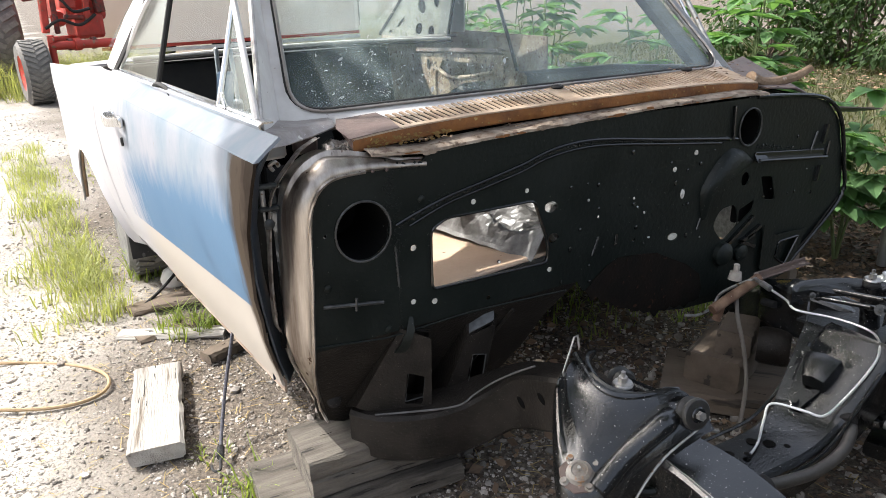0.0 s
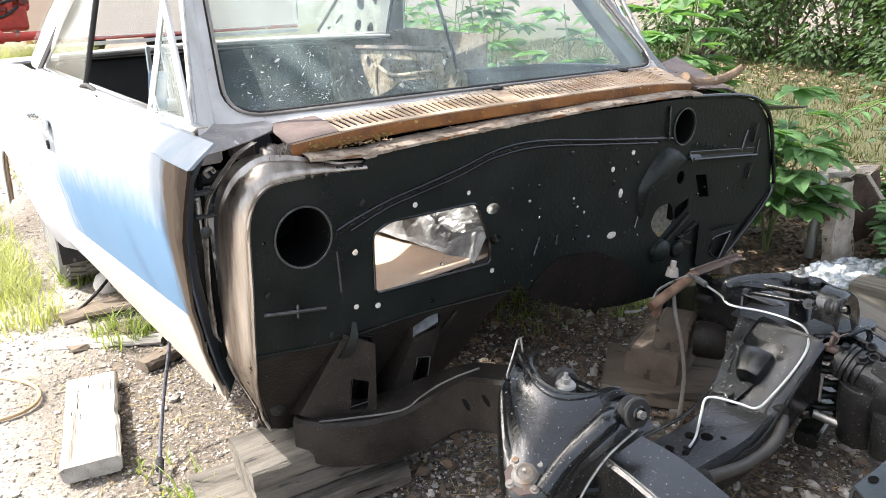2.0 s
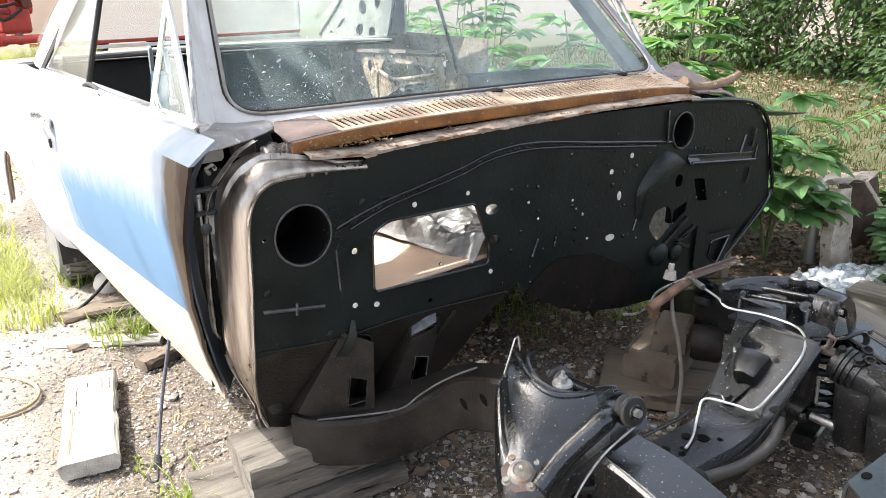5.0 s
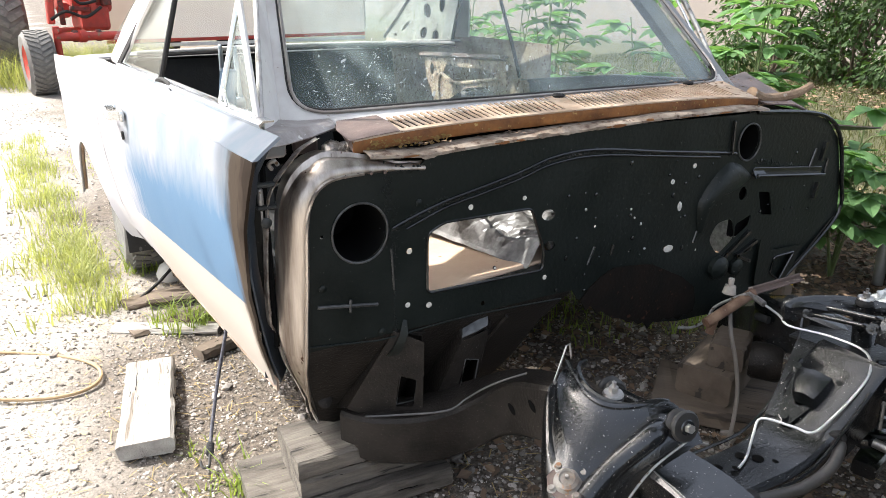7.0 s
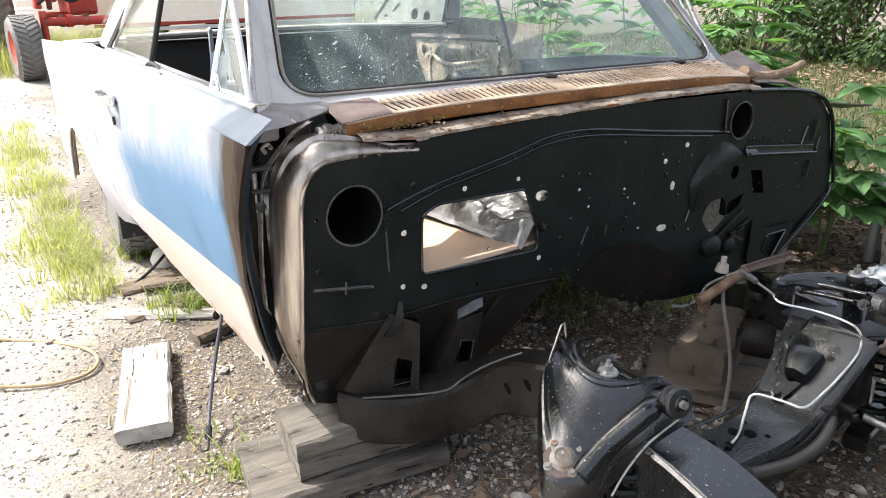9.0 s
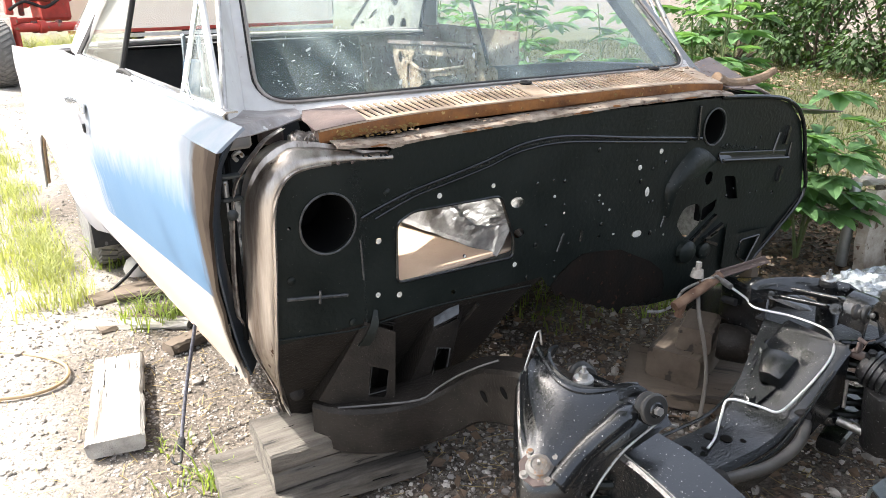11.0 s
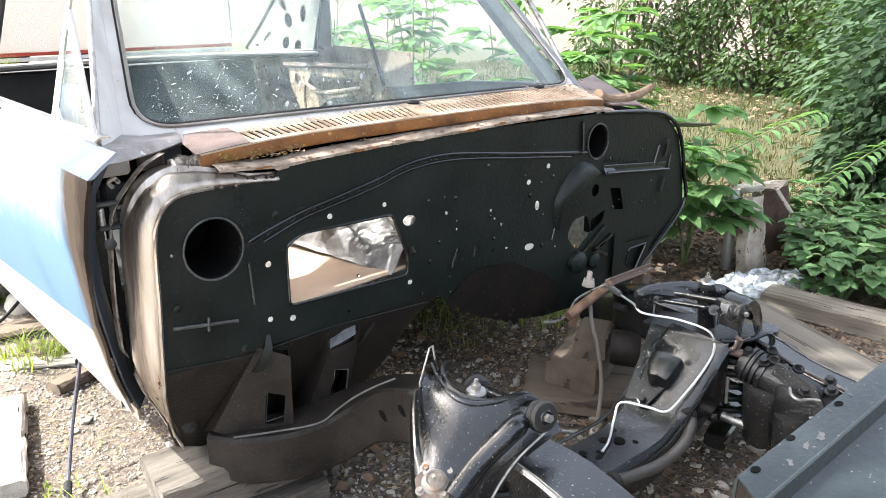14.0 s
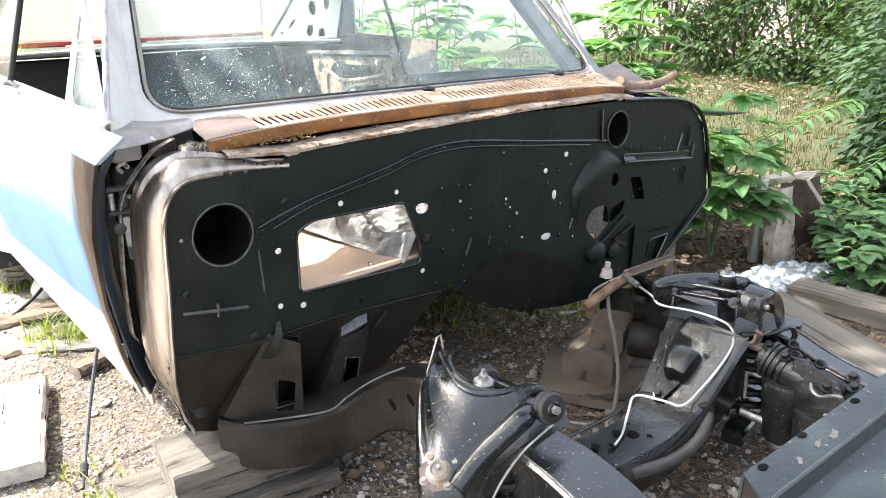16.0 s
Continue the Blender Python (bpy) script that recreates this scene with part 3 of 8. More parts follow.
part("shelf_rib", join(box((0.295, 0.022, 0.008), at(0.583, -0.010, 0.619, 0, 5.9, 0), 0.003), box((0.295, 0.005, 0.02), at(0.583, -0.002, 0.630, 0, 5.9, 0), 0.002)), GLOSS, firewall)
part("shelf_gusset", loft([[(0.435, 0.0, 0.652), (0.475, 0.0, 0.648)], [(0.430, -0.020, 0.630), (0.482, -0.016, 0.628)]], 0.003), GLOSS, firewall)
def strip(a, b, w=0.012, h=0.010):
    """A folded steel strap standing off the sheet."""
    a, b = Vector((a[0], 0, a[1])), Vector((b[0], 0, b[1]))
    s = Vector(((b - a).z, 0, -(b - a).x)).normalized() * w / 2
    return loft([[p - s, p - s * 0.8 + Vector((0, -h, 0)), p + s * 0.8 + Vector((0, -h, 0)), p + s] for p in (a, a.lerp(b, 0.5), b)], 0.002)


for a, b in (((0.456, 0.472), (0.354, 0.404)), ((0.490, 0.439), (0.438, 0.415)), ((0.469, 0.421), (0.414, 0.407)), ((0.414, 0.407), (0.474, 0.381)), ((0.712, 0.532), (0.721, 0.578)), ((0.716, 0.642), (0.726, 0.696))):
    part("brace", strip(a, b), GLOSS, firewall)
part("bracket_plate", plate([(0.500, 0.440), (0.557, 0.400), (0.690, 0.395), (0.660, 0.330), (0.612, 0.268), (0.545, 0.255), (0.500, 0.312)], [rounded([(0.570, 0.378), (0.655, 0.380), (0.605, 0.300), (0.560, 0.330)], 0.008)], lambda u, v, d: (u, -0.012 + d, v), 0.003), BLACK, firewall)
part("bracket_rim", tube([(u, -0.014, v) for u, v in rounded([(0.570, 0.378), (0.655, 0.380), (0.605, 0.300), (0.560, 0.330)], 0.008)], 0.003, 6, 1, True), GLOSS, firewall, smooth=True)
part("cable_boss", lathe([(0.034, 0), (0.032, 0.014), (0.022, 0.022), (0.006, 0.024)], at(0.345, -0.001, 0.385, 90), 20), BLACK, firewall, smooth=True)
part("cable_boss", lathe([(0.026, 0), (0.024, 0.010), (0.012, 0.016), (0.004, 0.016)], at(0.420, -0.001, 0.372, 90), 18), BLACK, firewall, smooth=True)
part("vertical_rib", box((0.006, 0.012, 0.09), at(0.338, -0.004, 0.745, 0, -3), 0.002), GLOSS, firewall)
# near-black box added behind the pedal openings as their shade
part("pedal_shade", box((0.16, 0.02, 0.17), at(0.50, 0.035, 0.535), 0.004), SHADEBLACK, firewall)
part("edge_face", loft([[(0.845, -0.004, 0.47), (0.845, 0.004, 0.455)], [(0.72, -0.012, 0.372), (0.725, 0.02, 0.335)], [(0.60, -0.010, 0.285), (0.605, 0.03, 0.235)]], 0.003), UNDERCOAT, firewall)
# pale discs stand in for the light seen through the holes
HOLELIGHT = mat("pale_hole_light", (0.62, 0.60, 0.55), (0.42, 0.39, 0.34), scale=60, rough=0.6)
for x, z, rx, rz in [(x, z, r, r) for x, z, r in DOTS[:7]] + [(-0.24, 0.47, 0.007, 0.007), (0.155, 0.472, 0.020, 0.011), (0.178, 0.583, 0.009, 0.015), (-0.38, 0.52, 0.004, 0.004), (0.013, 0.60, 0.004, 0.004)]:
    part("hole_light", lathe([(1.0, 0), (1.0, 0.0012), (0.5, 0.0018)], at(x, 0.0012, z, 90) @ Matrix.Diagonal((rx * 0.82, rz * 0.82, 1, 1)), 14), HOLELIGHT, firewall, smooth=True)
# right edge rim
part("edge_flange", tube([(0.42, -0.002, 0.804), (0.626, -0.004, 0.787), (0.72, -0.006, 0.762), (0.785, -0.006, 0.702), (0.83, -0.006, 0.57), (0.845, -0.006, 0.47), (0.72, -0.005, 0.355), (0.595, -0.003, 0.262)], 0.006, 8, 5), GLOSS, firewall, smooth=True)
part("side_cowl_wall", loft([[(0.63, 0.002, 0.785), (0.72, 0.002, 0.760), (0.785, 0.002, 0.70), (0.83, 0.002, 0.57), (0.845, 0.002, 0.47), (0.72, 0.002, 0.355), (0.60, 0.002, 0.262)],
                             [(0.63, 0.30, 0.80), (0.73, 0.30, 0.775), (0.80, 0.30, 0.71), (0.85, 0.30, 0.57), (0.86, 0.30, 0.45), (0.82, 0.30, 0.30), (0.80, 0.30, 0.22)]], 0.004), BLACK, car, smooth=True)

# sloping toe board under the firewall
def toe(u, v, d):
    return (u, slope_y(v) + d, v)


toe_board = part("toe_board", plate([(-0.826, 0.42), (-0.155, 0.42), (-0.215, 0.34), (-0.255, 0.23), (-0.30, 0.16), (-0.33, 0.10), (-0.60, 0.10), (-0.73, 0.15), (-0.790, 0.185), (-0.81, 0.25)], [], toe, 0.004), UNDERCOAT, car, "brown undercoated sloping toe board")
part("lap_seam", tube([(-0.822, -0.002, 0.432), (-0.70, -0.003, 0.416), (-0.645, -0.003, 0.412), (-0.45, -0.001, 0.417), (-0.19, -0.001, 0.405)], 0.002, 6, 5), BLACK, toe_board, smooth=True)
DULLGREY = mat("dull_grey", (0.11, 0.11, 0.11), (0.06, 0.058, 0.055), scale=30, rough=0.5)
# the body mount gusset over the rail, with its slot
def closed_box(face, back, slot):
    """A pressed bracket: a front face with a slot, closed back to the toe board by side walls."""
    n = len(face)
    f = [Vector(p) for p in face]
    o, ex = f[0], (f[1] - f[0]).normalized()
    nn = ex.cross(f[-1] - f[0]).normalized()
    ey = nn.cross(ex)
    flat = lambda p: ((p - o).dot(ex), (p - o).dot(ey))
    w = plate([flat(p) for p in f], [rounded([flat(Vector(p)) for p in slot], 0.007)], lambda u, v, d: o + ex * u + ey * v + nn * d, 0.003)
    walls = loft([[f[k % n] for k in range(n + 1)], [f[k % n].lerp(Vector(back[k % n]), 0.03) for k in range(n + 1)], [Vector(back[k % n]) for k in range(n + 1)]], 0.003)
    return join(w, walls)


part("mount_bracket", closed_box([(-0.728, 0.05, 0.235), (-0.655, 0.02, 0.195), (-0.550, 0.04, 0.195), (-0.560, 0.004, 0.395), (-0.632, 0.0, 0.425)],
                                 [(-0.735, 0.12, 0.20), (-0.66, 0.13, 0.18), (-0.555, 0.14, 0.17), (-0.563, 0.012, 0.396), (-0.632, 0.010, 0.426)],
                                 [(-0.624, 0.02, 0.234), (-0.580, 0.02, 0.232), (-0.575, 0.01, 0.302), (-0.618, 0.01, 0.314)]), UNDERCOAT, toe_board)
part("mount_bracket", closed_box([(-0.530, 0.02, 0.205), (-0.425, 0.01, 0.205), (-0.400, 0.0, 0.375), (-0.465, 0.0, 0.360)],
                                 [(-0.53, 0.14, 0.18), (-0.40, 0.14, 0.18), (-0.36, 0.03, 0.385), (-0.455, 0.03, 0.385)],
                                 [(-0.470, 0.0, 0.228), (-0.432, 0.0, 0.222), (-0.420, 0.0, 0.300), (-0.455, 0.0, 0.310)]), UNDERCOAT, toe_board)
part("bracket_cap", loft([[(-0.636, -0.001, 0.427), (-0.557, 0.003, 0.397)], [(-0.636, 0.06, 0.430), (-0.554, 0.06, 0.402)]], 0.003), UNDERCOAT, toe_board)
for ring in ([(-0.624, 0.0125, 0.234), (-0.580, 0.012, 0.232), (-0.575, 0.003, 0.302), (-0.618, 0.002, 0.314)], [(-0.470, -0.001, 0.228), (-0.432, -0.001, 0.222), (-0.420, -0.002, 0.300), (-0.455, -0.002, 0.310)]):
    part("slot_rim", tube(ring, 0.0016, 6, 1, True), DULLGREY, toe_board, "grey slot edge", smooth=True)
part("bracket_cap", loft([[(-0.466, -0.006, 0.370), (-0.430, -0.006, 0.377), (-0.398, -0.004, 0.384)], [(-0.455, 0.012, 0.382), (-0.42, 0.012, 0.394), (-0.388, 0.012, 0.400)]], 0.004), mat("scuffed_dark_grey", (0.13, 0.135, 0.14), (0.07, 0.07, 0.072), scale=30, rough=0.75, spec=0.15), toe_board, "worn grey bracket top")
part("toe_crease", tube([(-0.345, -0.002, 0.395), (-0.385, 0.05, 0.30), (-0.415, 0.09, 0.225)], 0.005, 6, 4), UNDERCOAT, toe_board, smooth=True)
part("drain_tab", loft([[(-0.610, 0.000, 0.446), (-0.603, -0.004, 0.445)], [(-0.622, -0.010, 0.42), (-0.606, -0.016, 0.418)], [(-0.640, -0.008, 0.385), (-0.618, -0.014, 0.384)], [(-0.650, 0.0, 0.368), (-0.625, -0.004, 0.366)]], 0.004), BLACK, toe_board, smooth=True)
part("drain_plug", lathe([(0.016, 0), (0.018, 0.004), (0.012, 0.007), (0.002, 0.007)], at(-0.765, slope_y(0.24) - 0.002, 0.245, 65), 18), UNDERCOAT, toe_board, smooth=True)
for x, z in ((-0.785, 0.553), (-0.57, 0.70), (-0.66, 0.43)):
    part("rivet", lathe([(0.008, 0), (0.008, 0.003), (0.003, 0.005)], at(x, 0.0, z, 90), 12), BLACK, firewall, smooth=True)

# floor pan, tunnel and rear bulkhead close the shell
def side_x(y, z):
    """Outer skin of the body's passenger side."""
    zs = [0.20, 0.30, 0.42, 0.50, 0.58, 0.70, 0.80, 0.834, 0.875]
    xs = [-0.80, -0.862, -0.900, -0.912, -0.925, -0.932, -0.926, -0.918, -0.860]
    return float(np.interp(z, zs, xs)) - 0.093 * min(y, 1.4) - 0.035 * max(0, y - 1.4)


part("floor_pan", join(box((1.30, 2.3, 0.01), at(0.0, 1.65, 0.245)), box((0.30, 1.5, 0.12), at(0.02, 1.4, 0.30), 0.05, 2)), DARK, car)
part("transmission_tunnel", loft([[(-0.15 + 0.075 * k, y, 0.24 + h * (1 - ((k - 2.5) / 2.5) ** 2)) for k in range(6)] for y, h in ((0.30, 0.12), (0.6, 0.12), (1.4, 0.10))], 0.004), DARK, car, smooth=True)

# passenger-side hinge pillar in bare metal, rolled round the firewall's edge
edge = [(v.x, v.y) for v in spline([(-0.800, 0.235, 0), (-0.818, 0.33, 0), (-0.826, 0.42, 0), (-0.815, 0.574, 0), (-0.808, 0.69, 0), (-0.793, 0.742, 0), (-0.762, 0.770, 0), (-0.715, 0.777, 0), (-0.66, 0.776, 0), (-0.60, 0.772, 0), (-0.555, 0.768, 0)], 4)]
rows = []
for i, (ex, ez) in enumerate(edge):
    a, b = edge[max(i - 1, 0)], edge[min(i + 1, len(edge) - 1)]
    d = Vector((b[0] - a[0], b[1] - a[1])).normalized()
    nx, nz = -d.y, d.x
    w = 0.006 * noise.noise(Vector((i * 0.5, 0, 3)))
    y0 = slope_y(ez) * 0.8
    top = max(0.0, nz)
    s_ = (1.0 if ex < -0.74 or ez < 0.70 else max(0.35, 1.0 - (ex + 0.74) / 0.20)) * max(0.08, min(1.0, (ez - 0.27) / 0.18))
    rows.append([(ex + nx * o * s_, y0 + q * s_, ez + nz * o * s_) for o, q in ((-0.004, -0.003), (0.003, -0.009), (0.011, -0.009), (0.020, -0.003), (0.032 + w, 0.010), (0.041 + w - 0.008 * top, 0.032), (0.044, 0.036), (0.040 - 0.010 * top, 0.075 + 0.04 * top))])
pillar = part("hinge_pillar", loft(rows, 0.004), BARE, car, "bare rusty hinge pillar", smooth=True)
part("pillar_seam", tube([(ex - 0.003, slope_y(ez) * 0.8 - 0.009, ez) for ex, ez in edge[2:-9:2]], 0.004, 6, 3), BARE, pillar, smooth=True)
for i in range(3, len(edge) - 6, 2):
    ex, ez = edge[i]
    part("spot_weld", lathe([(0.004, 0), (0.0035, 0.0015), (0.001, 0.002)], at(ex - 0.002, slope_y(ez) * 0.8 - 0.010, ez, 90), 8), BROWNPAINT, pillar)
fl = spline([(-0.744, 0.09, 0.833), (-0.790, 0.06, 0.821), (-0.813, 0.05, 0.804), (-0.836, 0.05, 0.779), (-0.858, 0.05, 0.748), (-0.868, 0.05, 0.710), (-0.878, 0.05, 0.595), (-0.881, 0.05, 0.486), (-0.867, 0.06, 0.447), (-0.853, 0.06, 0.378), (-0.823, 0.08, 0.303), (-0.780, 0.10, 0.185)], 5)
part("torn_flange", loft([[(p.x + 0.003 + 0.0012 * noise.noise(Vector((i * 0.6, 1, 2))), p.y + 0.002 * noise.noise(Vector((i * 0.5, 4, 2))), p.z), (p.x - 0.0015, p.y - 0.004, p.z), (p.x - 0.003, p.y + 0.014, p.z)] for i, p in enumerate(fl)], 0.002), mat("tan_flange", (0.55, 0.50, 0.45), (0.16, 0.115, 0.09), scale=40, rough=0.5, metal=0.3, bump=0.3), car, "torn tan metal flange along the door gap", smooth=True)
part("pillar_base", loft([[(float(np.interp(z, [0.185, 0.303, 0.378, 0.447, 0.486], [-0.780, -0.823, -0.853, -0.867, -0.880])), 0.105 - 0.10 * (z - 0.185), z), (float(np.interp(z, [0.185, 0.30, 0.42, 0.486], [-0.775, -0.806, -0.826, -0.824])), slope_y(z) * 0.8 + 0.012, z)] for z in np.linspace(0.185, 0.486, 8)], 0.003), UNDERCOAT, car, "dark brown pillar foot", smooth=True)
part("inner_pillar", loft([[(-0.868, slope_y(z) + 0.10, z), (-0.895, slope_y(z) + 0.105, z), (-0.905, slope_y(z) + 0.16, z)] for z in (0.44, 0.6, 0.78, 0.84)], 0.004), BLACK, car, smooth=True)
part("weatherstrip", tube([(-0.868, slope_y(z) * 0.8 + 0.060, z) for z in np.linspace(0.42, 0.80, 9)], 0.006, 6, 3), SHADEBLACK, car, smooth=True)
# torn metal between pillar and cowl
crumple = []
for j in range(19):
    row = []
    for i in range(35):
        u, v = i / 34, j / 18
        x0, x1 = -0.775 + 0.06 * v, -0.585 - 0.05 * v
        fold = 0.014 * noise.noise(Vector((u * 2.6, v * 1.6, 4))) + 0.016 * abs(noise.noise(Vector((u * 5 + v * 4, v * 2, 8)))) + 0.008 * abs(noise.noise(Vector((u * 12 + v * 5, v * 5, 3))))
        row.append((x0 + (x1 - x0) * u, 0.0 + 0.15 * v, 0.772 + 0.034 * min(1, v * 2.4) - 0.012 * abs(u - 0.5) * (1 - v) + fold * min(1, v * 5)))
    crumple.append(row)
part("fender_shelf", loft(crumple, 0.002), mat("scuffed_metal", (0.33, 0.30, 0.28), (0.10, 0.078, 0.068), scale=20, rough=0.22, metal=0.75, bump=0.3, spots=(0.12, 0.08, 0.06), spot_scale=70, spot_at=0.66), car, "crumpled scuffed sheet metal beside the cowl", smooth=True)
part("hinge_box", box((0.06, 0.03, 0.045), at(-0.815, 0.185, 0.805, 0, 0, 6), 0.006), WHITEPAINT, car)
part("hinge_box", box((0.05, 0.03, 0.035), at(-0.745, 0.175, 0.805, 5, 0, -8), 0.005), BROWNPAINT, car)
# near-black block put into the gap as its shade
part("cowl_shade", box((0.17, 0.02, 0.075), at(-0.79, 0.225, 0.795), 0.004), SHADEBLACK, car)
for i in range(8):
    part("twig", tube([(-0.73 + 0.008 * i, 0.04 + 0.006 * (i % 3), 0.795), (-0.72 + 0.009 * i, 0.06, 0.815 + 0.004 * (i % 4)), (-0.69 + 0.005 * i, 0.08, 0.80)], 0.0012, 4, 4), WOODB, car)

# door
ZS = [0.318, 0.33, 0.36, 0.40, 0.45, 0.498, 0.502, 0.55, 0.62, 0.70, 0.76, 0.80, 0.822, 0.8335, 0.8345, 0.852, 0.872]
def skin(ys, zs=ZS, front=None):
    return [[(side_x(y + (front(z) if front else 0) * (k == 0), z), y + (front(z) if front else 0) * (k == 0), z) for z in zs] for k, y in enumerate(ys)]


front_edge = lambda z: float(np.interp(z, [0.31, 0.37, 0.45, 0.55, 0.70, 0.78, 0.834, 0.872], [0.085, 0.055, 0.045, 0.027, -0.01, -0.046, -0.050, -0.044])) + 0.004 * math.sin(z * 60)
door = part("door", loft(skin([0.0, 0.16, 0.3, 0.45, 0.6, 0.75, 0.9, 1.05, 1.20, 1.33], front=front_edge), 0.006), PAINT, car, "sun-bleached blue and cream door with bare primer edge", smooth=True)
part("door_end", loft([[(side_x(0, z) + 0.006, front_edge(z) + 0.006, z), (side_x(0, z) + 0.03, front_edge(z) + 0.05, z), (-0.885 + 0.0 * z, 0.115, z)] for z in (0.32, 0.4, 0.5, 0.6, 0.7, 0.8, 0.85)], 0.004), mat("dark_blue_edge", (0.010, 0.022, 0.036), (0.012, 0.013, 0.016), scale=5, rough=0.5), door, "dark blue unpainted door edge", smooth=True)
HINGE = mat("dull_hinge_steel", (0.055, 0.06, 0.06), (0.025, 0.027, 0.028), scale=30, rough=0.45, metal=0.4)
for z in (0.742,):
    hinge = part("hinge", join(box((0.040, 0.012, 0.010), at(-0.868, 0.052, z + 0.022), 0.003), box((0.040, 0.012, 0.010), at(-0.868, 0.052, z - 0.022), 0.003), box((0.016, 0.010, 0.05), at(-0.857, 0.062, z), 0.003)), HINGE, door)
    part("hinge_pin", rod((-0.879, 0.050, z - 0.016), (-0.879, 0.050, z + 0.016), 0.006, bevel=0.002), STEEL, hinge)
part("hinge_screw", lathe([(0.010, 0), (0.011, 0.004), (0.006, 0.007), (0.002, 0.007)], at(-0.872, 0.05, 0.690, 90), 14), HINGE, door, smooth=True)
part("spring_clip", tube([(-0.855, 0.04, 0.795), (-0.862, 0.035, 0.806), (-0.852, 0.032, 0.812), (-0.845, 0.035, 0.803)], 0.004, 8, 4), STEEL, door, smooth=True)
hx = side_x(0.98, 0.772)
handle = part("door_handle", join(loft([[(hx - 0.004 - d, y, 0.774 + h) for h in (-0.012, -0.008, 0.008, 0.012)] for y, d in ((0.905, 0.004), (0.915, 0.030), (0.94, 0.036), (1.02, 0.036), (1.045, 0.028), (1.055, 0.004))], 0.006), box((0.014, 0.05, 0.030), at(hx - 0.003, 0.915, 0.774), 0.006, 2), box((0.014, 0.05, 0.030), at(hx - 0.005, 1.045, 0.774), 0.006, 2)), CHROME, door, "dull chrome door handle", smooth=True)
part("lock_cylinder", lathe([(0.013, 0), (0.012, 0.006), (0.004, 0.007)], at(side_x(0.95, 0.71) + 0.001, 0.95, 0.712, 0, -90), 16), DARK, door, smooth=True)
part("belt_moulding", loft([[(side_x(y, 0.872) - 0.004, y, 0.872), (side_x(y, 0.872) - 0.007, y, 0.880), (side_x(y, 0.872) + 0.002, y, 0.886), (side_x(y, 0.872) + 0.022, y, 0.886)] for y in (0.035, 0.3, 0.6, 0.9, 1.1, 1.24)], 0.003), CHROME, door, "dull chrome belt moulding", smooth=True)
part("crease_line", tube([(side_x(y, 0.834) + 0.0012, y, 0.834) for y in (-0.02, 0.4, 0.8, 1.02)], 0.0018, 6, 4), PAINT, door, smooth=True)

# rocker panel
part("rocker_panel", loft([[(side_x(y, z) + 0.012, y, z) for z in (0.17, 0.20, 0.25, 0.30, 0.325)] for y in (0.30, 0.5, 0.8, 1.2, 1.6, 1.8)], 0.006), mat("cream_rocker", (0.44, 0.37, 0.31), (0.25, 0.17, 0.12), scale=6, rough=0.6, bump=0.3), car, "scuffed cream rocker panel", smooth=True)

# quarter panel with a cut-out wheel arch
WY, WZ, WR = 1.86, 0.17, 0.36
def quarter_x(y, z):
    """The quarter panel stays full down to the sill behind the door."""
    return side_x(y, z + max(0, 0.60 - z) * min(1, max(0, (y - 1.45) / 0.7)))


qrows = []
ys = [1.337, 1.36, 1.39, 1.43] + [WY + WR * math.cos(a) for a in np.linspace(math.pi, 0, 13)] + [2.4, 2.6, 2.75, 2.85]
for y in ys:
    d = abs(y - WY)
    low = WZ + math.sqrt(max(0, WR * WR - d * d)) if d < WR else 0.24
    top = 0.872 - 0.068 * max(0, y - 1.5)
    row = []
    for k in range(12):
        z = low + (top - low) * k / 11
        row.append((quarter_x(y, z) + 0.10 * max(0, y - 2.9) - (0.02 if d < WR + 0.02 and k == 0 else 0), y, z))
    qrows.append(row)
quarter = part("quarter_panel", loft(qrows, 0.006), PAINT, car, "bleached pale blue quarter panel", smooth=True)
part("wheel_arch_lip", tube([(quarter_x(WY + WR * math.cos(a), WZ + WR * math.sin(a)) - 0.004, WY + WR * math.cos(a), WZ + WR * math.sin(a)) for a in np.linspace(math.pi - 0.2, 0.25, 14)], 0.006, 8, 2), mat("rusty_lip", (0.35, 0.26, 0.2), (0.22, 0.12, 0.07), rough=0.7), quarter, smooth=True)
part("inner_wheelhouse", loft([[(side_x(WY, 0.4) + 0.03 + 0.15 * j, WY + (WR - 0.01) * math.cos(a), WZ + (WR - 0.01) * math.sin(a)) for a in np.linspace(math.pi, 0, 13)] for j in (0, 1, 2)], 0.004), DARK, quarter, smooth=True)
part("deck", loft([[(x, y, 0.864 - 0.068 * max(0, y - 1.5) + 0.015 * (1 - (x / 0.9) ** 2)) for x in (-1.02, -0.7, -0.3, 0.1, 0.5, 0.78)] for y in (2.2, 2.4, 2.6, 2.75, 2.85)], 0.006), PAINT, car, smooth=True)
part("tail_panel", box((1.66, 0.02, 0.50), at(-0.13, 2.85, 0.50), 0.006), PAINT, car)
# far side skin, closed
part("far_side", loft([[(0.845 - 0.06 * y, y, z) for z in (0.22, 0.4, 0.6, 0.72, 0.79)] for y in (0.3, 0.45, 0.6)], 0.006), PRIMED, car, smooth=True)
part("far_quarter", loft([[(0.845 - 0.06 * y, y, z) for z in (0.22, 0.4, 0.6, 0.8, 0.862)] for y in (1.35, 1.8, 2.4, 2.85)], 0.006), CREAM, car, smooth=True)

# cowl panel with slots, loose and rusty
def cowl_z(u):
    """Height of the crowned front edge."""
    return 0.831 + 0.017 * (1 - (2 * u - 1) ** 4)


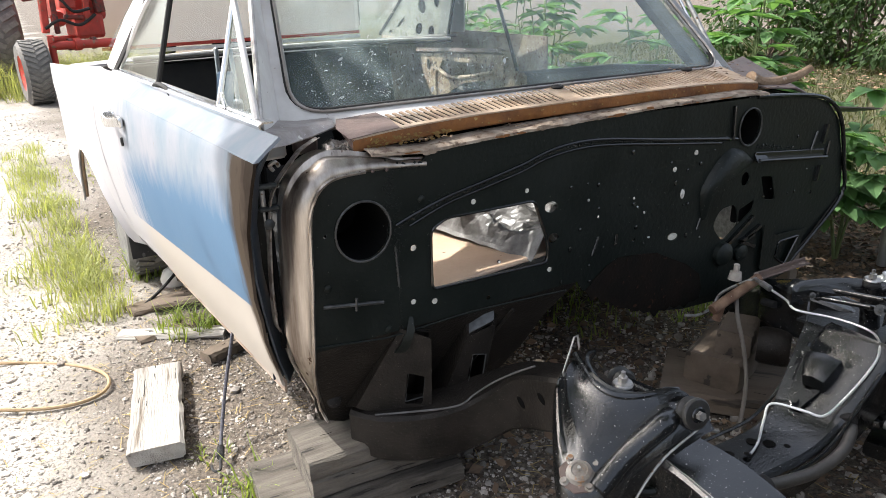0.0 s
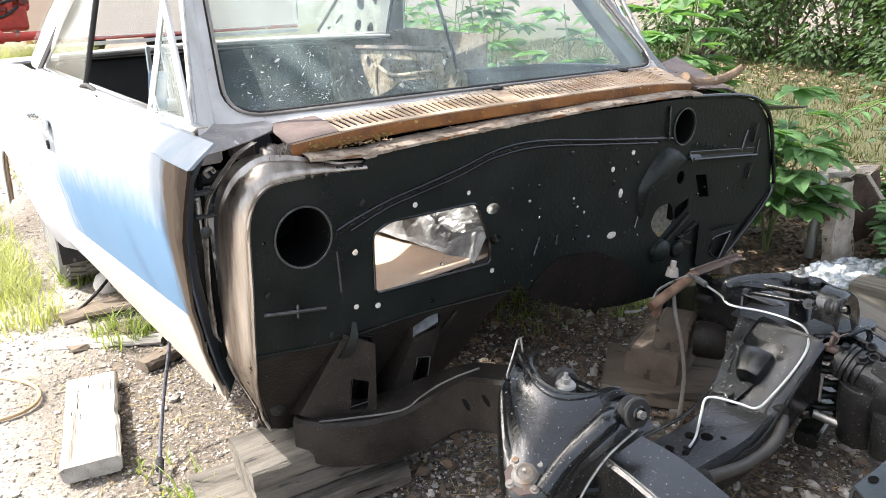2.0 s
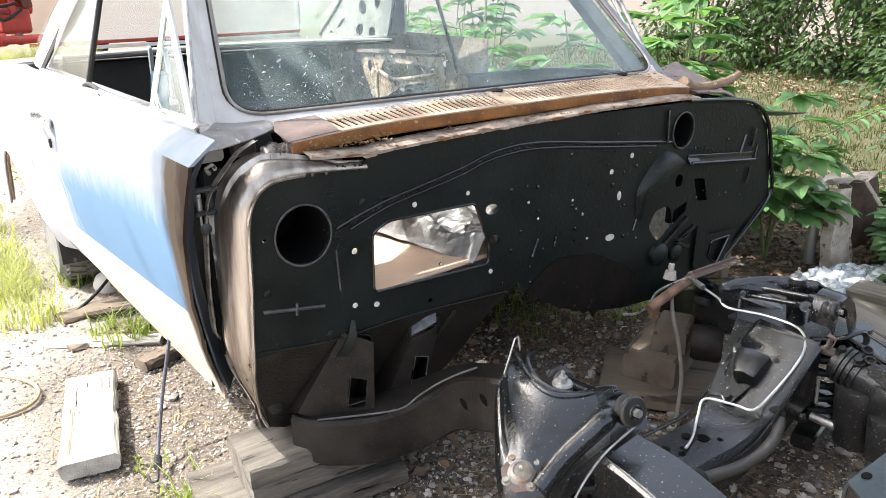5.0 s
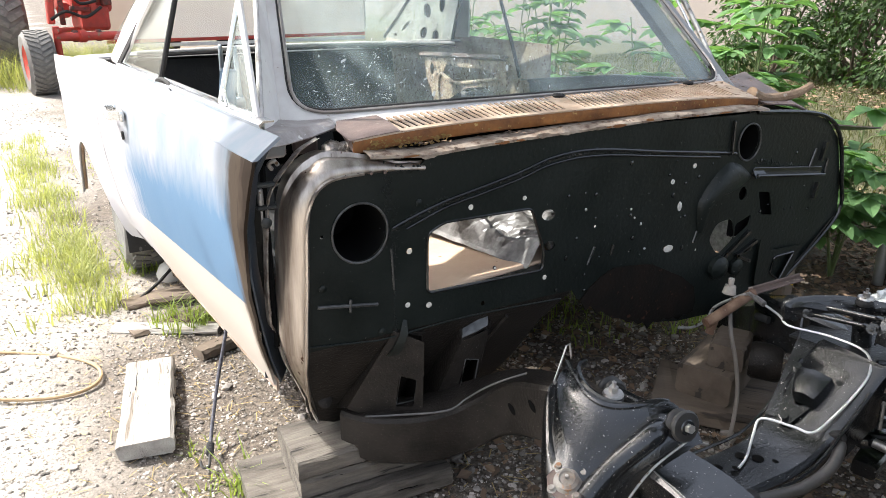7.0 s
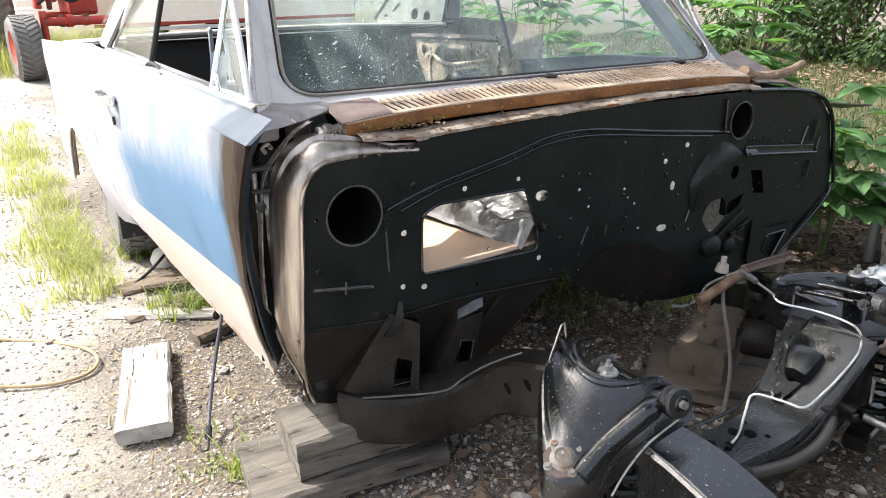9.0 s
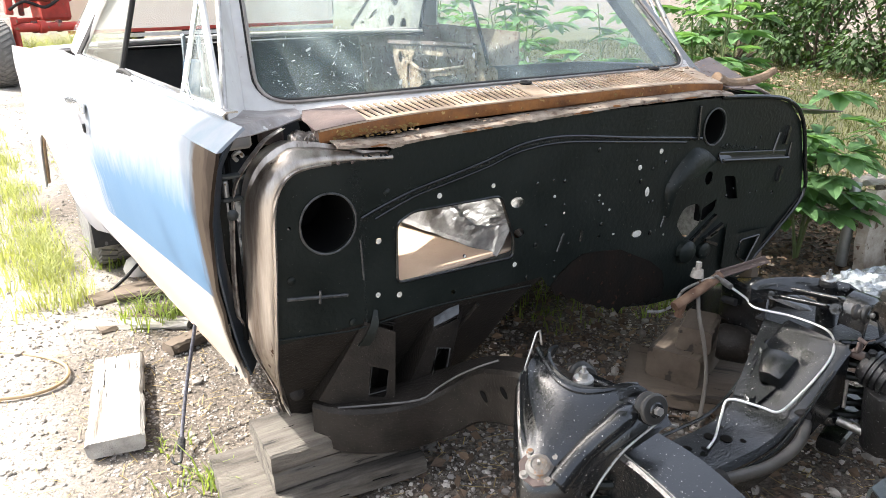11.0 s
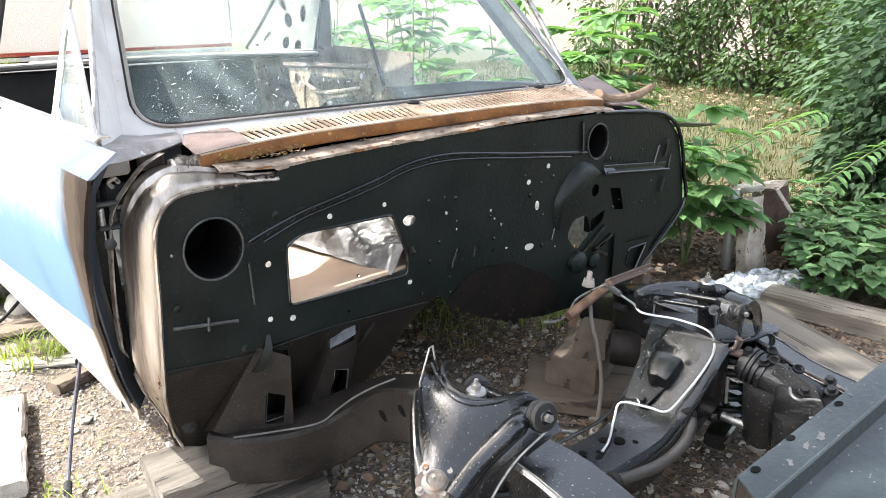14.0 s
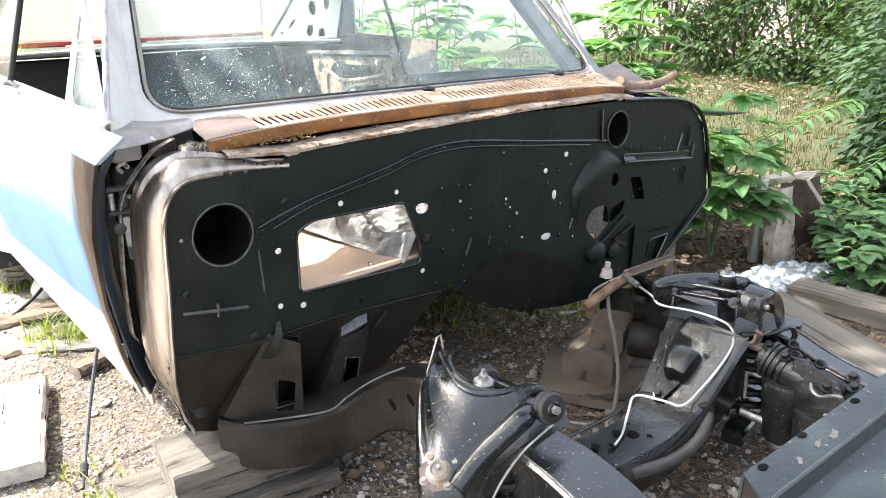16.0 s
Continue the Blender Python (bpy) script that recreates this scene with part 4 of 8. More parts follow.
def cowl(u, v, d):
    f = Vector((-0.696 + 1.151 * u, 0.03, cowl_z(u)))
    b = Vector((-0.677 + 1.235 * u, 0.165 + 0.08 * u * u, 0.845 + 0.016 * (1 - (2 * u - 1) ** 2)))
    return f.lerp(b, v) + Vector((0, 0, d))


slots = []
N = 64
for k in range(N):
    u = 0.098 + 0.84 * k / (N - 1)
    if 0.45 < u < 0.485:
        continue
    slots.append(rounded([(u, 0.12), (u + 0.0078, 0.12), (u + 0.0078 - 0.018, 0.86), (u - 0.018, 0.86)], 0.002, 2))
slots.append(oval(0.467, 0.80, 0.012, 0.09, 14)), slots.append(oval(0.86, 0.90, 0.010, 0.05, 12))
cowl_panel = part("cowl_panel", plate([(k / 16, -0.004 * (k % 2)) for k in range(17)] + [(1.0, 0.5)] + [(1 - k / 16, 1.0) for k in range(17)] + [(-0.008, 0.6)], slots, cowl, 0.003), RUSTPALE, car, "rusty slotted cowl vent panel")
LICHEN = mat("yellow_lichen", (0.24, 0.165, 0.05), (0.13, 0.068, 0.025), scale=90, rough=0.95, bump=0.5, fine=300)
lr = random.Random(8)
for k in range(130):
    x, z = (lr.uniform(-0.67, -0.48), lr.uniform(0.812, 0.830)) if k < 112 else (lr.uniform(-0.45, 0.3), lr.uniform(0.824, 0.84))
    rx, rz = lr.uniform(0.001, 0.0045), lr.uniform(0.0007, 0.0024)
    ring_l = [(x + rx * math.cos(a) * (1 + 0.9 * noise.noise(Vector((k * 3.1, a * 2.3, 1)))), z + rz * math.sin(a) * (1 + 0.9 * noise.noise(Vector((k * 5.7, a * 2.9, 4))))) for a in np.linspace(0, 2 * math.pi, 18, endpoint=False)]
    part("lichen", plate(ring_l, [], lambda u, v, d: (u, 0.0266 - d - 0.00001 * k, v), 0.0005), LICHEN, cowl_panel, "yellow lichen on the rusty edge")
COWLX = lambda u: -0.696 + 1.151 * u
part("cowl_face", loft([[(COWLX(u), 0.032, cowl_z(u) + 0.002), (COWLX(u), 0.0285, cowl_z(u) - 0.004), (COWLX(u), 0.029 + 0.002 * math.sin(u * 40), cowl_z(u) - 0.022), (COWLX(u), 0.034, cowl_z(u) - 0.026)] for u in np.linspace(0, 1, 40)], 0.003), RUST, cowl_panel, "orange rusted front edge", smooth=True)
part("cowl_end", loft([[cowl(0.0, v, 0.002) for v in (0, 0.5, 1)], [Vector(cowl(0.0, v, -0.012 - 0.012 * (1 - v))) + Vector((0.002, 0, 0)) for v in (0, 0.5, 1)]], 0.002), BROWNPAINT, cowl_panel)
LIP = mat("flaky_lip", (0.30, 0.25, 0.20), (0.15, 0.105, 0.075), scale=30, rough=0.8, bump=0.5, spots=(0.10, 0.065, 0.045), spot_scale=60, spot_at=0.60)
lip_z = lambda x: float(np.interp(x, [-0.67, -0.55, -0.43, -0.21, 0.13, 0.39, 0.46], [0.808, 0.799, 0.806, 0.812, 0.819, 0.816, 0.809]))
part("cowl_lip", loft([[(x, 0.045, lip_z(x) + 0.006), (x, 0.008 + 0.004 * math.sin(x * 37), lip_z(x) + 0.005 + 0.002 * math.sin(x * 23)), (x, -0.006 + 0.006 * noise.noise(Vector((x * 24, 0, 2))), lip_z(x) + 0.0015 * noise.noise(Vector((x * 30, 3, 0)))), (x, -0.007 + 0.003 * noise.noise(Vector((x * 50, 1, 2))), lip_z(x) - 0.005 - 0.002 * abs(noise.noise(Vector((x * 40, 7, 0)))))] for x in np.linspace(-0.675, 0.46, 110)], 0.003), LIP, cowl_panel, "flaking pale rusty lip", smooth=True)
fk = random.Random(17)
for k in range(26):
    x = fk.uniform(-0.6, 0.44)
    w, h = fk.uniform(0.006, 0.03), fk.uniform(0.0015, 0.0045)
    z = lip_z(x) + fk.uniform(-0.004, 0.003)
    ring_l = [(x + w * math.cos(a) * (0.6 + 0.4 * fk.random()), z + h * math.sin(a) * (0.5 + 0.5 * fk.random())) for a in np.linspace(0, 2 * math.pi, 9, endpoint=False)]
    part("paint_flake", plate(ring_l, [], lambda u, v, d: (u, -0.0125 - d + 0.2 * (v - 0.80), v), 0.001), LIP if k % 3 else RUST, cowl_panel)
part("cowl_corner", plate([(-0.006, -0.005), (0.04, -0.006), (0.088, 0.0), (0.086, 0.5), (0.074, 1.0), (0.0, 1.0), (-0.012, 0.6)], [], lambda u, v, d: cowl(u, v, 0.0035 + d), 0.0015), BROWNPAINT, cowl_panel, "dull brown cowl corner")
# near-black sheets under the slots, with the shade in their colour
part("slot_shade", loft([[cowl(u, v, -0.011) for v in (0.04, 0.5, 0.95)] for u in np.linspace(0.05, 0.98, 9)], 0.002), SHADEBLACK, cowl_panel)
part("cowl_trough", loft([[(x, 0.045, 0.808), (x, 0.06, 0.775), (x, 0.15, 0.775), (x, 0.18, 0.825)] for x in (-0.68, 0.0, 0.45)], 0.004), SHADEBLACK, car)
for u, v in ((0.467, 0.80), (0.86, 0.90)):
    part("grommet", lathe([(0.013, 0), (0.016, 0.004), (0.013, 0.008), (0.008, 0.006), (0.007, 0.0)], Matrix.Translation(cowl(u, v, 0.002)), 16), RUBBER, cowl_panel, smooth=True)
# windscreen, pillars and roof
def screen(u, v):
    """u across, v up; gently bowed forward."""
    bl, br, tl, tr = Vector((-0.743, 0.255, 0.853)), Vector((0.572, 0.262, 0.845)), Vector((-0.640, 0.68, 1.23)), Vector((0.53, 0.71, 1.23))
    p = bl.lerp(br, u).lerp(tl.lerp(tr, u), v)
    return p + Vector((0, -0.062 * (1 - (2 * u - 1) ** 2), 0.012 * (1 - (2 * u - 1) ** 2)))


glass = part("windscreen", loft([[screen(u, v) for u in np.linspace(0, 1, 17)] for v in np.linspace(0, 1, 7)], 0.005), GLASS, car, "dusty streaked windscreen", smooth=True)
glass.visible_shadow = False
# dried splashes and scratches on the glass, thickest low down on the passenger side
sr_ = random.Random(33)
splash = bmesh.new()
for k in range(520):
    u, v = min(0.97, 0.03 + abs(sr_.gauss(0, 0.30))), min(0.8, 0.03 + abs(sr_.gauss(0, 0.20)))
    a, L, w = sr_.gauss(0.9, 0.8), 0.0009 + 0.006 * sr_.random() ** 4, 0.0005 + 0.0008 * sr_.random() ** 2
    if k % 130 == 0:
        L, w = 0.009, 0.004
    q = []
    for i in range(8):
        c = i / 8 * 2 * math.pi
        x, y = L * math.cos(c) * (0.7 + 0.6 * sr_.random()), w * math.sin(c) * (0.7 + 0.6 * sr_.random())
        uu, vv = u + (x * math.cos(a) - y * math.sin(a)) / 1.3, v + (x * math.sin(a) + y * math.cos(a)) / 0.57
        q.append(splash.verts.new(screen(uu, vv) + Vector((0, -0.0062, 0.0042))))
    splash.faces.new(q)
tagged(part("dried_dirt", splash, mat("chalky_splash", (0.40, 0.42, 0.41), (0.20, 0.215, 0.215), scale=30, rough=0.8, bump=0.0), glass, "chalky splashes on the glass"), kind="stuff").visible_shadow = False
SW, SH = 1.315, 0.56
loop = [(x / SW, y / SH) for x, y in rounded([(0.0, 0.0), (SW, 0.0), (SW, SH), (0.0, SH)], 0.085, 7)]
# more points along the long edges
dense = []
for i, (u, v) in enumerate(loop):
    u2, v2 = loop[(i + 1) % len(loop)]
    k = max(1, int(max(abs(u2 - u) * 14, abs(v2 - v) * 6)))
    dense += [(u + (u2 - u) * q / k, v + (v2 - v) * q / k) for q in range(k)]
ring = [screen(u, v) + Vector((0, -0.004, 0.002)) for u, v in dense]
# grey ledge added for the reflection low in the glass; there is no dash
part("reflection_ledge", loft([[screen(u, 0) + Vector((0, dy, dz)) for dy, dz in ((0.004, -0.012), (0.03, -0.012), (0.09, -0.03), (0.10, -0.06))] for u in np.linspace(0.02, 0.98, 9)], 0.004), mat("grey_reflection", (0.13, 0.135, 0.13), (0.08, 0.083, 0.08), scale=9, rough=0.7, spots=(0.2, 0.2, 0.19), spot_scale=50, spot_at=0.68), car, "grey ledge standing in for a reflection low in the windscreen", smooth=True)
part("windscreen_gasket", tube(ring, 0.007, 8, 1, True), RUBBER, car, smooth=True)
part("windscreen_trim", tube([p + Vector((0, -0.010, 0.0)) for p in ring], 0.004, 6, 1, True), mat("dull_trim", (0.42, 0.40, 0.38), (0.3, 0.26, 0.23), rough=0.35, metal=0.7), car, smooth=True)
def grow(u, v, l, r, bt, tp):
    """Pushes a point of the loop outwards by different margins on each side."""
    x = u + (l * min(0, (u - 0.5)) * 2 + r * max(0, (u - 0.5)) * 2) / SW * (1 if abs(u - 0.5) > 0.42 else 0)
    y = v + ((bt * -1 if v < 0.5 else tp)) / SH * (1 if abs(v - 0.5) > 0.30 else 0)
    return x, y


frame_rows = []
for f, dy in ((0.0, -0.008), (0.35, -0.014), (0.8, -0.012), (1.0, 0.004)):
    frame_rows.append([screen(*grow(u, v, 0.055 * f, 0.03 * f, 0.040 * f, 0.04 * f)) + Vector((0, dy, 0)) for u, v in dense])
part("windscreen_frame", loft(frame_rows, 0.003, True), WHITEPAINT, car, "chalky pale windscreen frame", smooth=True)
a_rows = []
for v in np.linspace(-0.06, 1, 9):
    p = screen(0, v)
    o = Vector((-0.868, 0.06, 0.862)).lerp(Vector((-0.690, 0.66, 1.23)), max(0.0, v))
    a_rows.append([p + Vector((-0.030, -0.010, 0)), p.lerp(o, 0.55) + Vector((-0.012, -0.016, 0.006)), o + Vector((0.006, -0.004, 0.002)), o, o + Vector((0.022, 0.05, -0.002))])
part("windscreen_pillar", loft(a_rows, 0.006), WHITEPAINT, car, smooth=True)
part("drip_rail", tube([Vector((-0.868, 0.06, 0.868)).lerp(Vector((-0.690, 0.66, 1.232)), v) + Vector((0.004, -0.004, 0)) for v in np.linspace(0, 1, 5)], 0.006, 8, 2), mat("dull_rail", (0.50, 0.48, 0.46), (0.3, 0.27, 0.25), scale=30, rough=0.35, metal=0.5), car, smooth=True)
GREYPILLAR = mat("grey_pillar", (0.25, 0.26, 0.26), (0.17, 0.17, 0.17), rough=0.4)
a_rows, b_rows = [], []
for v in np.linspace(-0.05, 1, 7):
    p = screen(1, v)
    a_rows.append([p + Vector((-0.01, -0.012, 0)), p + Vector((0.020, -0.016, 0)), p + Vector((0.045, 0.0, -0.004)), p + Vector((0.05, 0.05, -0.004))])
    b_rows.append([p + Vector((-0.014, 0.008, 0)), p + Vector((-0.030, 0.05, -0.004)), p + Vector((-0.020, 0.095, -0.008)), p + Vector((0.03, 0.10, -0.008))])
part("windscreen_pillar", loft(a_rows, 0.006), GREYPILLAR, car, smooth=True)
part("pillar_lining", loft(b_rows, 0.004), mat("grey_green_lining", (0.085, 0.095, 0.09), (0.05, 0.055, 0.05), scale=20, rough=0.6, spots=(0.25, 0.25, 0.23), spot_scale=40, spot_at=0.68), car, "grey green pillar lining", smooth=True)
part("cowl_side", loft([[(-0.675, 0.215, 0.847), (-0.675, 0.19, 0.846), (-0.682, 0.155, 0.838)], [(-0.74, 0.225, 0.846), (-0.745, 0.13, 0.850), (-0.752, 0.10, 0.836)], [(-0.82, 0.22, 0.858), (-0.825, 0.055, 0.858), (-0.832, 0.03, 0.840)], [(-0.862, 0.2, 0.868), (-0.866, 0.02, 0.866), (-0.868, -0.005, 0.846)]], 0.004), mat("scuffed_cowl_paint", (0.36, 0.33, 0.32), (0.20, 0.17, 0.155), scale=14, rough=0.4, bump=0.2, spots=(0.55, 0.53, 0.5), spot_scale=60, spot_at=0.68), car, "scuffed grey brown cowl side", smooth=True)
part("cowl_side_far", loft([[(0.52, 0.30, 0.835), (0.52, 0.05, 0.812)], [(0.66, 0.32, 0.84), (0.64, 0.05, 0.80)], [(0.79, 0.36, 0.85), (0.72, 0.05, 0.77)]], 0.004), BROWNPAINT, car, smooth=True)
roof_rows = []
for y in np.linspace(0.70, 1.88, 9):
    t = (y - 0.7) / 0.95
    h = 1.235 + 0.055 * math.sin(math.pi * (0.15 + 0.75 * t))
    w = 0.62 + 0.03 * math.sin(math.pi * t)
    roof_rows.append([(-0.045 - 0.05 * y + w * s, y, h - 0.055 * abs(s) ** 2.5) for s in np.linspace(-1, 1, 11)])
part("roof", loft(roof_rows, 0.008), WHITEPAINT, car, smooth=True)
part("roof_rail", tube([(r[0][0] + 0.0, r[0][1], r[0][2] - 0.012) for r in roof_rows], 0.018, 8, 2), WHITEPAINT, car, smooth=True)
part("roof_rail", tube([(r[-1][0], r[-1][1], r[-1][2] - 0.012) for r in roof_rows], 0.018, 8, 2), WHITEPAINT, car, smooth=True)
# sail panels behind the side windows
for front, back in ((((-0.968, 1.24, 0.872), (-0.905, 0.95, 1.07), (-0.80, 0.80, 1.21)), ((-0.955, 1.70, 0.862), (-0.865, 1.42, 1.08), (-0.74, 1.30, 1.21))),
                    (((0.69, 1.92, 0.86), (0.63, 1.82, 1.06), (0.55, 1.74, 1.21)), ((0.67, 2.58, 0.84), (0.60, 2.22, 1.06), (0.50, 2.02, 1.21)))):
    f, b = spline(front, 4), spline(back, 4)
    part("sail_panel", loft([f, [p.lerp(q, 0.5) + Vector((-0.012 if front[0][0] < 0 else 0.012, 0, 0)) for p, q in zip(f, b)], b], 0.008), WHITEPAINT, car, "chalky pale roof sail panel", smooth=True)
rw = part("rear_window", loft([[Vector((-0.10 + 0.60 * s, 1.89, 1.215)).lerp(Vector((-0.13 + 0.72 * s, 2.64, 0.855)), t) + Vector((0, 0.04 * math.sin(math.pi * t), 0)) for s in np.linspace(-1, 1, 7)] for t in np.linspace(0, 1, 6)], 0.005), CLEAR, car, smooth=True)
rw.visible_shadow = False
part("package_shelf", box((1.45, 0.10, 0.012), at(-0.12, 1.90, 0.850), 0.004), mat("shelf_steel", (0.2, 0.19, 0.18), (0.1, 0.09, 0.085), rough=0.5), car)
part("shelf_groove", tube([(-0.85, 1.83, 0.845), (-0.12, 1.825, 0.848), (0.56, 1.83, 0.829)], 0.005, 8, 4), DARK, car, smooth=True)
part("shelf_edge", tube([(-0.85, 1.84, 0.858), (-0.12, 1.835, 0.862), (0.56, 1.84, 0.842)], 0.007, 8, 4), WHITEPAINT, car, smooth=True)
# vent window, side glass and its bars
belt = lambda y, v: Vector((side_x(y, 0.875) + 0.004 + 0.30 * 0.34 * v, y, 0.882 + 0.34 * v))
vent = part("vent_window", loft([[belt(y, v) + Vector((0.004, 0, 0)) for y in np.linspace(0.085 + 0.36 * v, 0.292 + 0.02 * v, 4)] for v in np.linspace(0, 0.60, 5)], 0.004), GLASS, car, "cloudy vent window glass", smooth=True)
vent.visible_shadow = False
part("vent_frame", tube([belt(0.292 + 0.02 * v, v) for v in np.linspace(0, 1, 5)], 0.006, 8, 2), CHROME, car, smooth=True)
part("vent_frame", tube([belt(0.08 + 0.37 * v, v) for v in np.linspace(0, 0.6, 5)], 0.007, 8, 2), WHITEPAINT, car, smooth=True)
part("vent_sill", tube([belt(y, 0.0) + Vector((0.0, 0, 0.004)) for y in (0.08, 0.18, 0.29)], 0.005, 8, 2), CHROME, car, smooth=True)
part("vent_latch", tube([belt(0.285, 0.02) + Vector((-0.004, 0, 0)), belt(0.265, 0.09) + Vector((-0.008, 0, 0)), belt(0.245, 0.05) + Vector((-0.008, 0, 0)), belt(0.235, 0.0) + Vector((-0.004, 0, 0.004))], 0.004, 8, 4), CHROME, car, smooth=True)
qg = part("quarter_window", loft([[belt(y, v) for y in np.linspace(0.775, 1.23 - 0.42 * v, 4)] for v in np.linspace(0, 0.95, 5)], 0.004), CLEAR, car, smooth=True)
qg.visible_shadow = False
part("window_post", tube([belt(0.765, v) for v in np.linspace(-0.03, 1, 5)], 0.007, 8, 2), RUBBER, car, smooth=True)
part("window_seal", loft([[belt(1.236 - 0.43 * v, v) + Vector((-0.012, 0, 0)), belt(1.210 - 0.43 * v, v) + Vector((-0.008, 0, 0))] for v in np.linspace(0, 0.9, 6)], 0.006), RUBBER, car)
part("belt_clip", tube([belt(0.765, 0.0) + Vector((-0.012, -0.01, 0)), belt(0.72, 0.02) + Vector((-0.012, 0, 0)), belt(0.66, 0.01) + Vector((-0.010, 0, 0)), belt(0.63, -0.03) + Vector((-0.006, 0, 0))], 0.005, 8, 4), RUBBER, car, smooth=True)
part("far_vent_frame", tube([(0.70, 0.39, 0.848), (0.70, 0.407, 0.871), (0.70, 0.53, 1.023), (0.69, 0.63, 1.14)], 0.009, 8, 3), STEEL, car, smooth=True)
part("far_vent_frame", tube([(0.70, 0.43, 0.86), (0.70, 0.56, 1.023), (0.69, 0.66, 1.14)], 0.005, 8, 3), CHROME, car, smooth=True)
part("far_window_post", tube([(0.60, 1.52, 1.06), (0.60, 1.496, 1.015), (0.60, 1.41, 0.86), (0.60, 1.346, 0.733)], 0.008, 8, 3), RUBBER, car, smooth=True)
part("regulator_arm", join(box((0.012, 0.03, 0.22), at(-0.62, 1.45, 0.80, 6, 0, 0), 0.004), box((0.012, 0.03, 0.22), at(-0.56, 1.47, 0.79, -8, 0, 0), 0.004), rod((-0.63, 1.45, 0.70), (-0.55, 1.45, 0.70), 0.022, seg=10)), mat("zinc_plate", (0.45, 0.52, 0.58), (0.3, 0.34, 0.38), rough=0.3, metal=0.6), car, smooth=False)
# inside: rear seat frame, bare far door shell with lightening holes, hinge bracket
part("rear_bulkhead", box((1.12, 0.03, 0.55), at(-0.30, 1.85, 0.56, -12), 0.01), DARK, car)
part("hinge_bracket", join(box((0.05, 0.02, 0.16), at(-0.72, 0.95, 0.80, 0, 8, 0), 0.008), box((0.03, 0.03, 0.05), at(-0.73, 0.94, 0.72), 0.01)), mat("blue_grey_bracket", (0.32, 0.42, 0.55), (0.25, 0.32, 0.42), rough=0.35, metal=0.4), car)
SHELLPAINT = mat("rusty_cream_shell", (0.40, 0.34, 0.26), (0.16, 0.10, 0.065), scale=22, rough=0.5, bump=0.3, spots=(0.06, 0.045, 0.035), spot_scale=40, spot_at=0.58)
QUARTERPAINT = mat("pale_grey_quarter", (0.22, 0.225, 0.195), (0.13, 0.13, 0.11), scale=14, rough=0.5, spots=(0.09, 0.075, 0.06), spot_scale=60, spot_at=0.62)
shell = part("inner_quarter_shell", plate(rounded([(2.12, 0.765), (1.75, 0.790), (1.36, 0.812), (1.36, 0.700), (1.70, 0.650), (1.92, 0.555), (2.00, 0.54), (2.10, 0.66)], 0.03), [rounded([(1.46, 0.722), (1.80, 0.668), (1.93, 0.690), (1.90, 0.735), (1.50, 0.752)], 0.03), oval(2.035, 0.705, 0.022, 0.028, 14)], lambda u, v, d: (0.55 - d, u, v), 0.006), SHELLPAINT, car, "rusty cream inner quarter shell with holes")
part("shell_rail", loft([[(0.552, y, z), (0.530, y, z + 0.010), (0.526, y, z - 0.006), (0.545, y, z - 0.018)] for y, z in ((2.14, 0.770), (1.75, 0.795), (1.36, 0.818))], 0.003), BROWNPAINT, shell, smooth=True)
part("shell_rim", tube([(0.545, y, z) for y, z in ((1.44, 0.718), (1.80, 0.662), (1.94, 0.688), (1.96, 0.62), (1.955, 0.56))], 0.010, 8, 5), SHELLPAINT, shell, smooth=True)
part("far_door_skin", loft([[(0.66, y, 0.3), (0.66, y, 0.6), (0.65, y, z - 0.02), (0.63, y, z), (0.60, y, z)] for y, z in ((1.34, 0.728), (1.05, 0.768), (0.78, 0.806), (0.45, 0.83))], 0.004), mat("grey_green_door", (0.11, 0.12, 0.11), (0.07, 0.075, 0.07), scale=9, rough=0.6, spots=(0.2, 0.2, 0.18), spot_scale=40, spot_at=0.66), car, "dull grey green far door", smooth=True)
SAIL = [oval(y, z, a, b, 16, t) for y, z, a, b, t in ((2.331, 0.895, 0.055, 0.010, -28), (2.126, 0.873, 0.040, 0.026, -25), (2.000, 0.862, 0.036, 0.028, -35), (2.085, 0.980, 0.040, 0.034, 15), (2.14, 1.060, 0.050, 0.022, 40), (1.930, 1.015, 0.026, 0.040, 20), (2.46, 0.842, 0.022, 0.011, 0), (1.90, 1.12, 0.05, 0.03, 0))]
SAIL_EDGE = [(2.60, 0.822), (2.20, 0.816), (1.93, 0.812), (1.86, 0.820), (1.76, 1.078), (1.70, 1.20), (2.02, 1.20), (2.223, 1.073), (2.408, 0.946)]
quarter_in = part("inner_quarter", plate(SAIL_EDGE, SAIL, lambda u, v, d: (0.55 - d, u, v), 0.006), QUARTERPAINT, car, "pale inner quarter panel with holes")
# dark sheet added behind the holes in place of their shade
part("quarter_shade", plate([(2.12 + 0.93 * (u - 2.12), 0.98 + 0.92 * (v - 0.98)) for u, v in SAIL_EDGE], [], lambda u, v, d: (0.575 - d, u, v), 0.004), DARK, quarter_in)
part("quarter_post", loft([[(0.540, y + d, z) for d in (-0.005, 0.02, 0.075)] + [(0.556, y + 0.075, z)] for y, z in ((1.862, 0.815), (1.812, 0.95), (1.757, 1.078), (1.70, 1.20))], 0.005), mat("grey_post", (0.16, 0.17, 0.16), (0.1, 0.1, 0.09), rough=0.5), quarter_in, smooth=False)
part("quarter_seal", tube([(0.545, 2.60, 0.824), (0.545, 2.408, 0.946), (0.545, 2.223, 1.073), (0.545, 2.02, 1.20)], 0.010, 8, 4), RUBBER, quarter_in, smooth=True)
